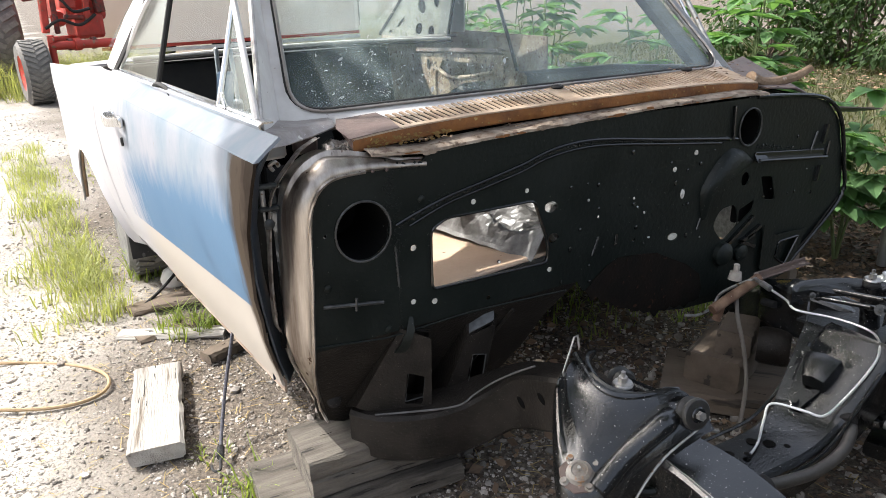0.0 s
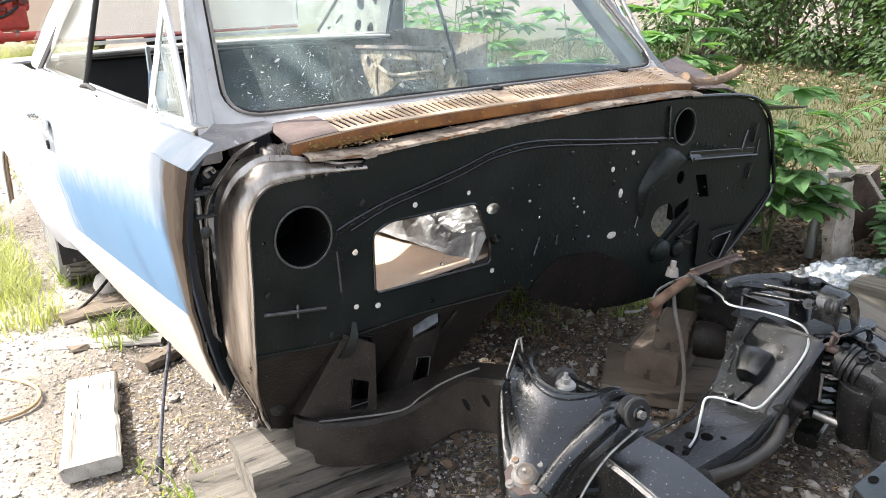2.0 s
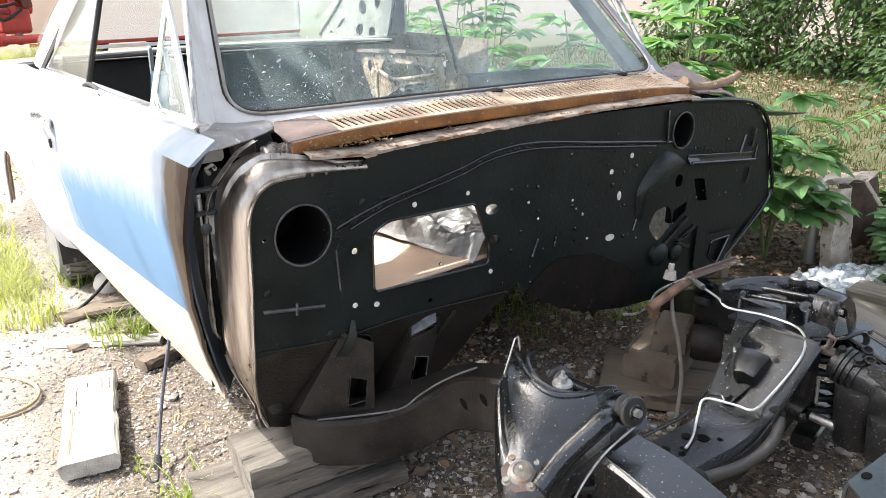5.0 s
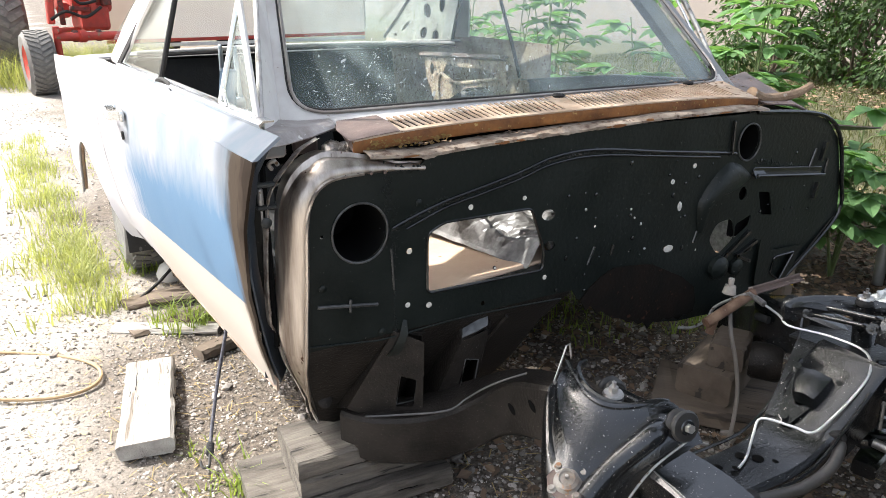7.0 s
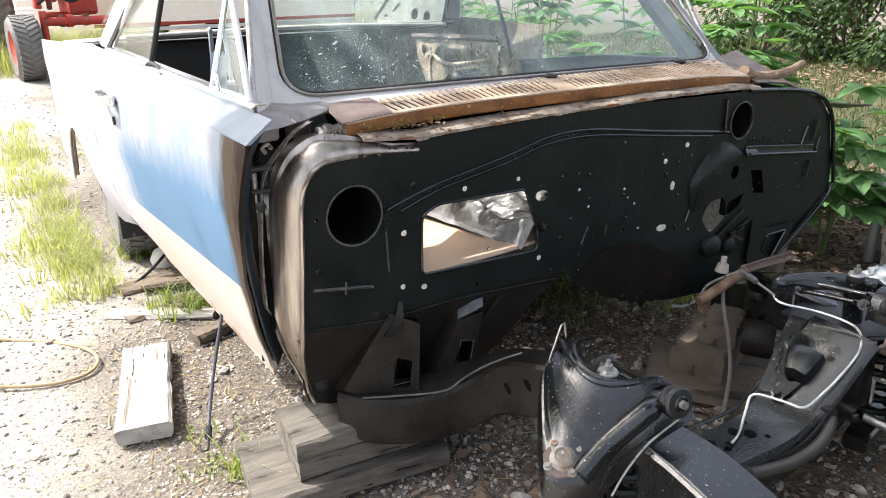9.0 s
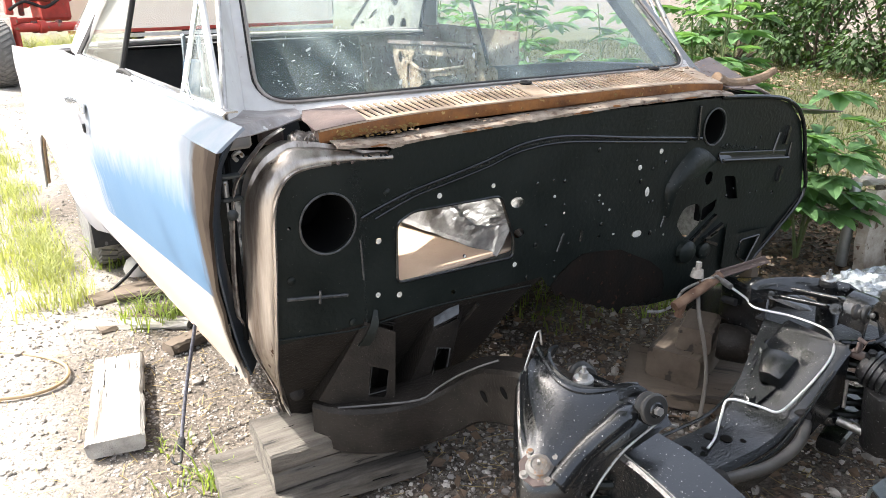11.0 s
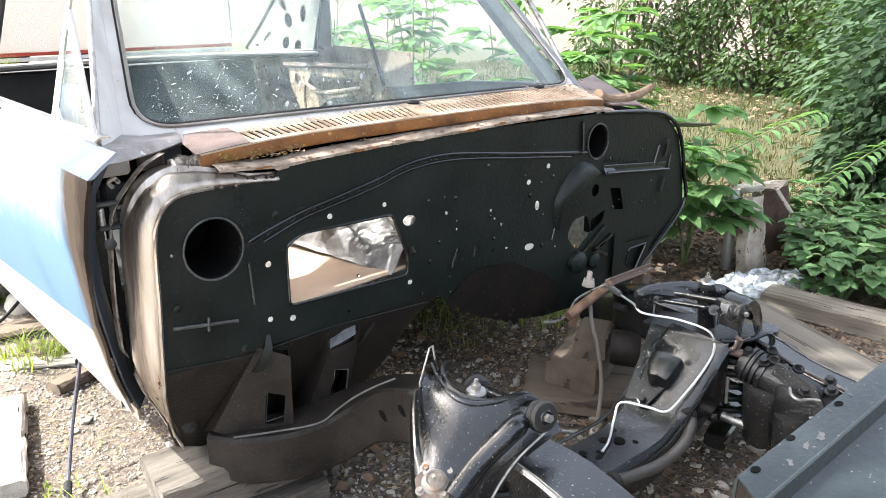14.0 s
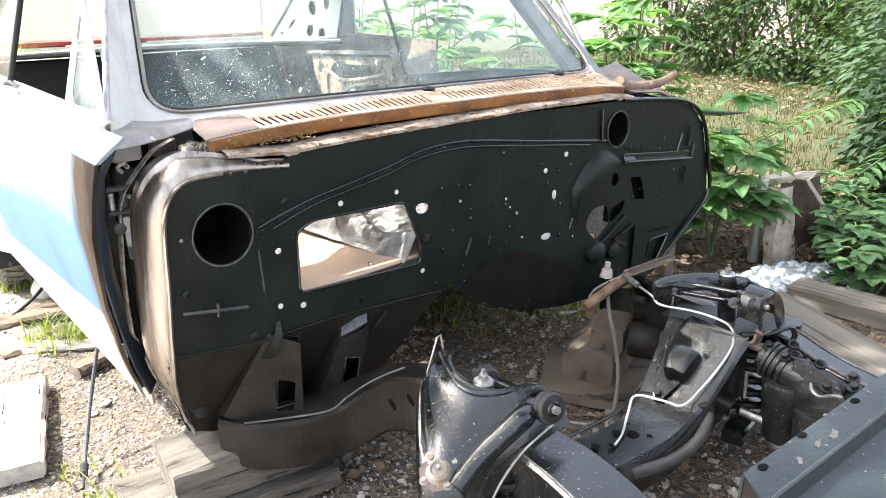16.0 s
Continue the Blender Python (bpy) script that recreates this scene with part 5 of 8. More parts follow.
# tan board and crumpled film behind the heater opening
part("insulation_board", box((0.62, 0.40, 0.010), at(-0.42, 0.22, 0.478, -3, -4, 0), 0.003), TAN, car, "tan insulation board behind the opening")
film = []
for j in range(44):
    row = []
    for i in range(52):
        u, v = i / 51, j / 43
        y = 0.46 - 0.455 * u
        x = -0.385 + 0.095 * u + 0.012 * noise.noise(Vector((u * 6, 0, 1))) + 0.30 * v
        lift = 0.018 * min(1, v * 8) + 0.055 * v + 0.03 * math.exp(-((v - 0.12) / 0.09) ** 2)
        z = 0.494 + lift + min(1, v * 6) * (0.034 * noise.noise(Vector((u * 4 + v * 3, v * 5, 2))) + 0.026 * abs(noise.noise(Vector((u * 9 - v * 6, v * 8, 9)))) + 0.010 * abs(noise.noise(Vector((u * 24 + v * 9, v * 7, 5)))) - 0.008)
        row.append((x, y, z))
    film.append(row)
part("plastic_film", loft(film, 0.0015), FOIL, car, "crumpled grey plastic film")
# rear wheel
DUSTYRUBBER = mat("dusty_rubber", (0.17, 0.165, 0.155), (0.09, 0.087, 0.082), scale=14, rough=0.85, bump=0.4)
def wheel(parent, c, r, w, rim_mat):
    prof = [(r * 0.62, -w / 2), (r * 0.9, -w / 2 * 1.02), (r * 0.98, -w / 2 * 0.8), (r, -w / 4), (r, w / 4), (r * 0.98, w / 2 * 0.8), (r * 0.9, w / 2 * 1.02), (r * 0.62, w / 2)]
    m = at(*c, 0, 90, 0)
    ty = part("tyre", lathe(prof, m, 40), DUSTYRUBBER, parent, smooth=True)
    lugs = bmesh.new()
    for k in range(44):
        for s in (-1, 1):
            a = 2 * math.pi * (k + 0.5 * (s > 0)) / 44
            b = box((r * 0.025, r * 0.09, w * 0.36), m @ Matrix.Rotation(a, 4, "Z") @ at(r * 1.004, 0, s * w * 0.2, s * 22))
            join(lugs, b)
    part("tread", lugs, DUSTYRUBBER, ty)
    part("rim", lathe([(r * 0.2, -w * 0.1), (r * 0.35, -w * 0.05), (r * 0.5, -w * 0.25), (r * 0.6, -w * 0.4), (r * 0.64, -w * 0.48), (r * 0.64, w * 0.48), (r * 0.5, w * 0.2), (r * 0.2, w * 0.2)], m, 32), rim_mat, parent, smooth=True)


rear = part("rear_axle", rod((-0.90, WY, 0.31), (0.66, WY, 0.31), 0.04), CHASSIS, car)
wheel(car, (-0.925, WY, 0.31), 0.31, 0.17, mat("rusty_rim", (0.2, 0.12, 0.08), (0.3, 0.28, 0.25), rough=0.7))
wheel(car, (0.68, WY, 0.31), 0.31, 0.17, BROWNPAINT)


# ---- the front frame and suspension ----
CX = -0.035          # middle line of the frame
frame_ob = thing("car_chassis_frame", (CX, -0.45, 0.0), "glossy black painted front chassis frame with suspension, lying before the body", "car frame")


def mir(x):
    return 2 * CX - x


# side rails
def rounded_slot(a, b, r=0.010):
    return tube([Vector(a), (Vector(a) + Vector(b)) / 2, Vector(b)], r, 10, 1)


left_path = [(-0.715, 0.085, 0.222), (-0.665, 0.035, 0.224), (-0.575, -0.008, 0.226), (-0.475, -0.035, 0.246), (-0.40, -0.11, 0.305), (-0.385, -0.24, 0.360), (-0.375, -0.33, 0.380), (-0.375, -0.42, 0.372), (-0.375, -0.52, 0.352), (-0.380, -0.62, 0.348), (-0.390, -0.76, 0.335), (-0.395, -1.02, 0.280)]
W = [0.07, 0.10, 0.105, 0.11, 0.11, 0.09, 0.075, 0.075, 0.075, 0.065, 0.06, 0.06]
HH = [0.10, 0.115, 0.12, 0.128, 0.135, 0.13, 0.13, 0.12, 0.115, 0.11, 0.10, 0.09]
left_rail = part("side_rail", beam(left_path[:8], W[:8], HH[:8], 5), UNDERCOAT, frame_ob, "dusty dark side rail", smooth=True)
front_rail = part("front_rail", beam([(x + 0.022 * min(1, k / 2), y, z) for k, (x, y, z) in enumerate(left_path[7:])], [0.08, 0.11, 0.12, 0.12, 0.12], HH[7:], 5), CHASSIS, frame_ob, smooth=True)
right_path = [(0.62, 0.16, 0.195), (0.60, 0.05, 0.205), (0.53, -0.05, 0.25), (0.455, -0.12, 0.325), (0.425, -0.20, 0.340), (0.455, -0.31, 0.325)] + [(0.501, -0.441, 0.3), (0.483, -0.528, 0.3), (0.443, -0.621, 0.3), (0.423, -0.696, 0.3), (0.418, -0.742, 0.3), (0.405, -0.813, 0.3)] + [(0.39, -1.02, 0.28)]
right_rail = part("side_rail", beam(right_path, [0.09, 0.09, 0.09, 0.09, 0.09, 0.085] + [0.074] * 7, [0.12, 0.125, 0.13, 0.13, 0.13, 0.115] + [0.10] * 7, 5), CHASSIS, frame_ob, smooth=True)
# pinch seams along the rails, in a brighter tone
part("rail_seam", tube([(x - 0.034, y, z + 0.0) for x, y, z in left_path[8:]], 0.0015, 6, 4), DULLGREY, left_rail, "bright seam", smooth=True)
part("rail_seam", tube([(-0.326, -0.512, 0.364), (-0.378, -0.494, 0.347), (-0.420, -0.478, 0.302), (-0.451, -0.474, 0.232)], 0.0022, 6, 5), STEEL, left_rail, "bright seam", smooth=True)
part("rail_seam", tube([(-0.700, 0.012, 0.226), (-0.640, -0.018, 0.228), (-0.547, -0.079, 0.245), (-0.506, -0.095, 0.272), (-0.478, -0.123, 0.305), (-0.45, -0.157, 0.335), (-0.417, -0.189, 0.358)], 0.0024, 6, 5), DULLGREY, left_rail, "grey seam", smooth=True)
part("rail_seam", tube([(x - 0.035, y, z) for x, y, z in right_path[6:]], 0.0042, 8, 4), DULLGREY, right_rail, "bright seam", smooth=True)
part("rail_seam", tube([(x + 0.022, y, z + 0.001) for x, y, z in right_path[6:]], 0.0022, 6, 4), DULLGREY, right_rail, smooth=True)
# dark fills stand in for the shade inside the rail slots
part("rail_slot", rounded_slot((0.378, -0.165, 0.285), (0.379, -0.125, 0.280)), DARK, right_rail, smooth=True)
for x, y, z in ((-0.441, -0.174, 0.270), (-0.433, -0.234, 0.308)):
    part("rail_slot", lathe([(0.011, 0), (0.011, 0.001), (0.004, 0.0012)], Matrix.Translation((x, y, z)) @ Vector((-0.907, -0.42, 0)).to_track_quat("Z", "Y").to_matrix().to_4x4() @ Matrix.Rotation(math.radians(35), 4, "Z") @ Matrix.Diagonal((0.55, 1.35, 1, 1)), 14), SHADEBLACK, left_rail)
part("body_bolt", bolt((-0.665, 0.03, 0.205), (0, 0, 1), 0.014, 0.012), DARK, left_rail)

# crossmember, dipping between the towers
cm = [(mir(0.31), -0.44, 0.34), (mir(0.27), -0.44, 0.30), (mir(0.20), -0.445, 0.24), (mir(0.13), -0.45, 0.19), (mir(0.06), -0.455, 0.17), (CX, -0.455, 0.167), (0.04, -0.455, 0.17), (0.11, -0.45, 0.19), (0.18, -0.445, 0.24), (0.25, -0.44, 0.30), (0.30, -0.44, 0.34)]
cross = part("crossmember", beam(cm, [0.17, 0.17, 0.165, 0.15, 0.14, 0.135, 0.14, 0.15, 0.165, 0.17, 0.17], [0.16, 0.14, 0.11, 0.10, 0.10, 0.10, 0.10, 0.10, 0.11, 0.14, 0.16], 4, 0.012), CHASSIS, frame_ob, smooth=True)
# near-black discs stand in for shaded drain holes
for x, y, r in ((-0.02, -0.43, 0.011), (0.005, -0.455, 0.013), (0.03, -0.42, 0.007), (0.03, -0.48, 0.007), (-0.10, -0.44, 0.010), (-0.07, -0.46, 0.008)):
    part("drain_hole", lathe([(r, 0), (r, 0.0006), (r * 0.4, 0.0008)], at(x, y, 0.1685 if abs(x) < 0.06 else 0.174, 0, 8 if x < -0.05 else 0), 14), SHADEBLACK, cross)
part("crossmember_lip", tube([(x, y + 0.085, z - 0.005) for x, y, z in cm[1:-1]], 0.004, 6, 4), CHASSIS, cross, smooth=True)
part("crossmember_lip", tube([(x, y - 0.083, z - 0.005) for x, y, z in cm[1:-1]], 0.004, 6, 4), CHASSIS, cross, smooth=True)

OILY = mat("oily_cast_iron", (0.004, 0.0042, 0.0045), (0.012, 0.012, 0.0125), scale=30, rough=0.25, rough2=0.5, bump=0.45, fine=160, spots=(0.17, 0.17, 0.165), spot_scale=170, spot_at=0.655)
# inner plates of the spring towers with the engine mounts
def tower(sx):
    f = (lambda x: x) if sx > 0 else mir
    A, B, C, D = Vector((f(0.300), -0.310, 0.318)), Vector((f(0.335), -0.475, 0.318)), Vector((f(0.160), -0.490, 0.205)), Vector((f(0.115), -0.385, 0.205))
    up = (B - A).cross(D - A).normalized()
    if up.z < 0:
        up = -up
    pl = part("tower_plate", loft([[A.lerp(D, t), A.lerp(D, t).lerp(B.lerp(C, t), 0.5), B.lerp(C, t)] for t in np.linspace(0, 1, 5)], 0.006), CHASSIS, frame_ob, smooth=True)
    mid = (A + B + C + D) / 4
    e1, e2 = ((D + C) / 2 - (A + B) / 2).normalized(), (B - A).normalized()
    def on(a, b, h=0.0):
        return mid + e1 * (a * 1.12 + (0.040 if sx > 0 else 0.0)) + e2 * b * 1.1 + up * (h + 0.006)
    base = [(-0.060, -0.050), (-0.058, 0.048), (0.080, -0.005), (0.070, -0.036)]
    mount = part("engine_mount", loft([[on(a, b, 0.003) for a, b in base] + [on(*base[0], 0.003)], [on(a * 0.98, b * 0.95, 0.008) for a, b in base] + [on(base[0][0], base[0][1] * 0.95, 0.008)], [on(a * 0.4, b * 0.4, 0.008) for a, b in base] + [on(base[0][0] * 0.4, base[0][1] * 0.4, 0.008)]], 0.003), CHASSIS, pl, smooth=True)
    hood = []
    for a, w, h in ((-0.048, 0.034, 0.012), (-0.042, 0.036, 0.044), (-0.016, 0.034, 0.054), (0.018, 0.024, 0.046), (0.024, 0.020, 0.012)):
        hood.append([on(a, -w, 0.004), on(a, -w * 0.9, h * 0.8), on(a, 0, h), on(a, w * 0.9, h * 0.8), on(a, w, 0.004)])
    part("mount_hood", loft(hood, 0.003), GLOSS, mount, smooth=True)
    for a, b in ((-0.052, -0.044), (-0.050, 0.043), (0.066, -0.018)):
        part("mount_bolt", bolt(on(a, b, 0.004), up, 0.010, 0.014), GLOSS, mount, smooth=False)
    # side walls of the tower
    if sx < 0:
        return on
    part("tower_wall", loft([[B, B + Vector((0.02 * sx, -0.02, 0.01)), Vector((f(0.37), -0.492, 0.325))], [C, C + Vector((0.02 * sx, -0.02, -0.02)), Vector((f(0.30), -0.50, 0.14))]], 0.005), CHASSIS, pl)
    part("tower_wall", loft([[A, Vector((f(0.36), -0.27, 0.34))], [D, Vector((f(0.38), -0.28, 0.17))]], 0.005), CHASSIS, pl)
    deck = [[A + Vector((0, 0.03, -0.004)), Vector((f(0.39), -0.27, 0.312)), Vector((f(0.47), -0.27, 0.330))], [A.lerp(B, 0.5) + Vector((0, 0, -0.002)), Vector((f(0.39), -0.39, 0.318)), Vector((f(0.475), -0.39, 0.328))], [B, Vector((f(0.40), -0.50, 0.312)), Vector((f(0.48), -0.52, 0.318))]]
    part("spring_tower", loft(deck, 0.006), OILY, frame_ob, smooth=True)
    part("tower_lip", tube([B + Vector((0, -0.004, 0.004)), Vector((f(0.40), -0.512, 0.318)), Vector((f(0.47), -0.53, 0.322)), Vector((f(0.475), -0.545, 0.26))], 0.007, 8, 4), CHASSIS, frame_ob, smooth=True)
    part("weld_bead", tube([B.lerp(Vector((f(0.37), -0.49, 0.14)), t) + Vector((0.003 * math.sin(t * 70), -0.004, 0)) for t in np.linspace(0, 1, 24)], 0.006, 6, 1), CHASSIS, pl, smooth=True)
    return on


tower(1)
tower(-1)

# shock absorber tops with rubber bushings and a bright washer
for x, y, z in ((-0.409, -0.437, 0.428), (0.392, -0.391, 0.423)):
    sh = part("shock_mount", lathe([(0.017, 0), (0.019, 0.004), (0.019, 0.010), (0.017, 0.014), (0.006, 0.014)], at(x, y, z - 0.006), 20), RUBBER, frame_ob, "black rubber shock bushing", smooth=True)
    part("washer", lathe([(0.018, 0.0), (0.019, 0.002), (0.017, 0.006), (0.006, 0.007)], at(x, y, z + 0.009), 20), STEEL, sh, "bright steel washer", smooth=True)
    part("stud", join(rod((x, y, z + 0.012), (x, y, z + 0.026), 0.0085, seg=6), rod((x, y, z + 0.02), (x, y, z + 0.036), 0.004, seg=8)), STEEL, sh)
    part("shock_body", rod((x * 1.06, y - 0.02, 0.15), (x, y, z - 0.005), 0.022), CHASSIS, sh, smooth=True)

PALEJOINT = mat("rust_flecked_cap", (0.30, 0.285, 0.26), (0.13, 0.10, 0.075), scale=25, rough=0.6, metal=0.2, bump=0.3, spots=(0.25, 0.13, 0.06), spot_scale=60, spot_at=0.60)
# upper control arms
def pivot(ob, ends, r, shaft_r=0.013):
    """A pivot shaft with a ribbed bushing and a nut at either end."""
    ax = (ends[1] - ends[0]).normalized()
    for s, c in zip((-1, 1), ends):
        k = r / 0.026
        bu = part("bushing", lathe([(0.020 * k, -0.018), (0.025 * k, -0.014), (0.026 * k, -0.010), (0.023 * k, -0.006), (0.020 * k, -0.004), (0.020 * k, 0.001), (0.025 * k, 0.003), (0.028 * k, 0.006), (0.028 * k, 0.010), (0.025 * k, 0.013), (0.010, 0.014)], Matrix.Translation(c) @ (ax * s).to_track_quat("Z", "Y").to_matrix().to_4x4(), 28), BUSH, ob, "ribbed rubber bushing", smooth=True)
        part("pivot_washer", lathe([(0.013 * k, 0.013), (0.014 * k, 0.015), (0.012 * k, 0.017), (0.005, 0.017)], Matrix.Translation(c) @ (ax * s).to_track_quat("Z", "Y").to_matrix().to_4x4(), 20), CHASSIS, bu, smooth=True)
        part("pivot_nut", rod(c + ax * (0.016 * s), c + ax * (0.025 * s), 0.008 * k, seg=6), STEEL, bu)
    return part("pivot_shaft", rod(ends[0], ends[1], shaft_r), CHASSIS, ob, smooth=True)


BUSH = mat("dusty_rubber", (0.012, 0.012, 0.012), (0.035, 0.033, 0.03), scale=40, rough=0.35, rough2=0.55, bump=0.2, spec=0.5)
def near_arm():
    inner = [(-0.392, -0.335, 0.440), (-0.425, -0.352, 0.448), (-0.448, -0.385, 0.446), (-0.452, -0.420, 0.438), (-0.440, -0.452, 0.430), (-0.415, -0.476, 0.426), (-0.380, -0.492, 0.428), (-0.350, -0.503, 0.428), (-0.328, -0.518, 0.416)]
    outer = [(-0.455, -0.322, 0.415), (-0.485, -0.345, 0.412), (-0.520, -0.390, 0.385), (-0.555, -0.445, 0.345), (-0.575, -0.500, 0.315), (-0.520, -0.535, 0.318), (-0.455, -0.535, 0.355), (-0.395, -0.548, 0.392), (-0.325, -0.560, 0.408)]
    I = spline(inner, 4)
    O = spline(outer, 4)
    rows = [[p + Vector((0, 0, 0.014)) + (p - q).normalized() * 0.004 for p, q in zip(I, O)], [p + Vector((0, 0, 0.008)) for p in I]]
    # a pressed groove runs down the rear leg only
    for t, h, g_ in ((0.12, 0.0, 0.0), (0.35, 0.006, -0.002), (0.52, 0.009, 0.002), (0.62, 0.010, 0.006), (0.70, 0.009, -0.004), (0.80, 0.007, -0.010), (0.90, 0.004, -0.001), (0.97, 0.0, 0.003)):
        rows.append([p.lerp(q, t) + Vector((0, 0, h + g_ * max(0.0, min(1.0, (16 - i) / 4)))) for i, (p, q) in enumerate(zip(I, O))])
    rows.append([q + (q - p).normalized() * 0.004 + Vector((0, 0, -0.008)) for i, (p, q) in enumerate(zip(I, O))])
    rows.append([q + (q - p).normalized() * (0.003 + 0.009 * min(1, i / 20)) + Vector((0, 0, -0.014 - 0.036 * min(1, i / 9) * max(0.0, min(1.0, (31 - i) / 6)))) for i, (p, q) in enumerate(zip(I, O))])
    bm = loft(rows, 0.006)
    ob = part("upper_control_arm", bm, CHASSIS, frame_ob, "glossy black pressed steel control arm", smooth=True)
    part("arm_edge", tube([Vector((x, y + 0.004, z - 0.004)) for x, y, z in [(-0.535, -0.528, 0.325), (-0.470, -0.520, 0.362), (-0.410, -0.530, 0.402), (-0.392, -0.530, 0.408), (-0.375, -0.524, 0.406)]], 0.021, 12, 5), CHASSIS, ob, smooth=True)
    # pivot shaft with two bushings
    ends = [Vector((-0.325, -0.345, 0.372)), Vector((-0.350, -0.545, 0.4195))]
    pivot(ob, ends, 0.026)
    # ball joint
    bx, by, bz = -0.545, -0.492, 0.338
    up = Vector((-0.35, -0.25, 0.9)).normalized()
    m = Matrix.Translation((bx, by, bz)) @ up.to_track_quat("Z", "Y").to_matrix().to_4x4()
    bj = part("ball_joint", lathe([(0.024, 0), (0.024, 0.004), (0.021, 0.007), (0.020, 0.012), (0.014, 0.016), (0.012, 0.013), (0.004, 0.013)], m, 26), PALEJOINT, ob, "rusty bright ball joint cap", smooth=True)
    part("joint_flange", lathe([(0.036, -0.002), (0.037, 0.0), (0.036, 0.003), (0.025, 0.004)], m, 8), BROWNPAINT, ob, "rusty ball joint flange")
    part("grease_nipple", rod(m @ Vector((0, 0, 0.016)), m @ Vector((0, 0, 0.024)), 0.003, seg=8), STEEL, bj)
    for k in range(4):
        a = math.pi / 4 + k * math.pi / 2
        part("flange_bolt", bolt(m @ Vector((0.030 * math.cos(a), 0.030 * math.sin(a), 0.003)), up, 0.005, 0.008), PALEJOINT, bj)
    return ob


near_arm()


def far_arm():
    """The opposite arm, seen from its inner side: upright flange, rear eye, front ear over the bushing."""
    rim = spline([(0.257, -0.285, 0.405), (0.291, -0.295, 0.418), (0.351, -0.336, 0.425), (0.393, -0.38, 0.427), (0.422, -0.426, 0.425)], 5)
    rows = [[p + Vector((0.004, 0.004, 0.002)) for p in rim], rim, [p + Vector((-0.004, -0.004, -0.010)) for p in rim], [p + Vector((-0.004, -0.006, -0.040)) for p in rim]]
    top = [[p.lerp(Vector((0.52, -0.48, 0.33)), t) + Vector((0, 0, 0.014 * math.sin(t * 3.1))) for p in rim] for t in (0.75, 0.4, 0.12)]
    ob = part("upper_control_arm", loft(top + rows, 0.005), CHASSIS, frame_ob, "glossy black pressed steel control arm", smooth=True)
    arch = [(0.322, 0.372), (0.323, 0.400), (0.330, 0.422), (0.346, 0.436), (0.370, 0.439), (0.395, 0.432), (0.420, 0.415), (0.440, 0.385), (0.452, 0.350)]
    part("arm_ear", loft([[(x + dx, y + 0.12 * (x - 0.33), z - dz) for x, z in arch] for y, dx, dz in ((-0.462, 0.012, 0.012), (-0.470, 0.0, 0.0), (-0.515, 0.006, 0.003), (-0.522, 0.012, 0.010), (-0.522, 0.022, 0.024))] + [[(0.378 + 0.35 * (x - 0.378), -0.516, 0.388 + 0.35 * (z - 0.388)) for x, z in arch]], 0.004), CHASSIS, ob, smooth=True)
    part("arm_eye", lathe([(0.030, -0.012), (0.032, -0.006), (0.030, 0.012), (0.024, 0.014)], Matrix.Translation((0.315, -0.264, 0.375)) @ Vector((0.12, -0.98, 0.13)).to_track_quat("Z", "Y").to_matrix().to_4x4(), 24), CHASSIS, ob, smooth=True)
    ends = [Vector((0.315, -0.275, 0.375)), Vector((0.338, -0.51, 0.408))]
    pivot(ob, ends, 0.0195, 0.005)
    for a, b, r in (((0.335, -0.299, 0.395), (0.345, -0.463, 0.419), 0.0065), ((0.312, -0.311, 0.38), (0.322, -0.45, 0.402), 0.0055)):
        part("shaft_rail", join(rod(a, b, r, seg=12), *[box((2.6 * r, 0.02, 2.2 * r), Matrix.Translation(Vector(a).lerp(Vector(b), t)), 0.003, 2) for t in (0.02, 0.98)]), CHASSIS, ob, smooth=True)
    for c in ((0.308, -0.308, 0.385), (0.318, -0.461, 0.404)):
        c = Vector(c)
        cl = part("shaft_clamp", box((0.020, 0.026, 0.018), Matrix.Translation(c + Vector((0.010, 0, 0))), 0.006, 2), CHASSIS, ob, smooth=True)
        part("shaft_bolt", join(bolt(c, (-0.8, -0.35, 0.25), 0.008, 0.010), rod(c, c + Vector((-0.020, -0.009, 0.004)), 0.004, seg=8)), CHASSIS, cl)


far_arm()
part("arm_rim", tube([(-0.418, -0.318, 0.446), (-0.441, -0.366, 0.450), (-0.453, -0.407, 0.446), (-0.451, -0.445, 0.440), (-0.431, -0.467, 0.436), (-0.396, -0.482, 0.436), (-0.360, -0.490, 0.438), (-0.338, -0.500, 0.436)], 0.0055, 8, 5), CHASSIS, frame_ob, "rolled rim of the control arm", smooth=True)
part("arm_seam", tube([(-0.318, -0.556, 0.400), (-0.365, -0.560, 0.390), (-0.42, -0.556, 0.362), (-0.462, -0.556, 0.325), (-0.49, -0.556, 0.285)], 0.0022, 6, 5), STEEL, frame_ob, "bright seam", smooth=True)
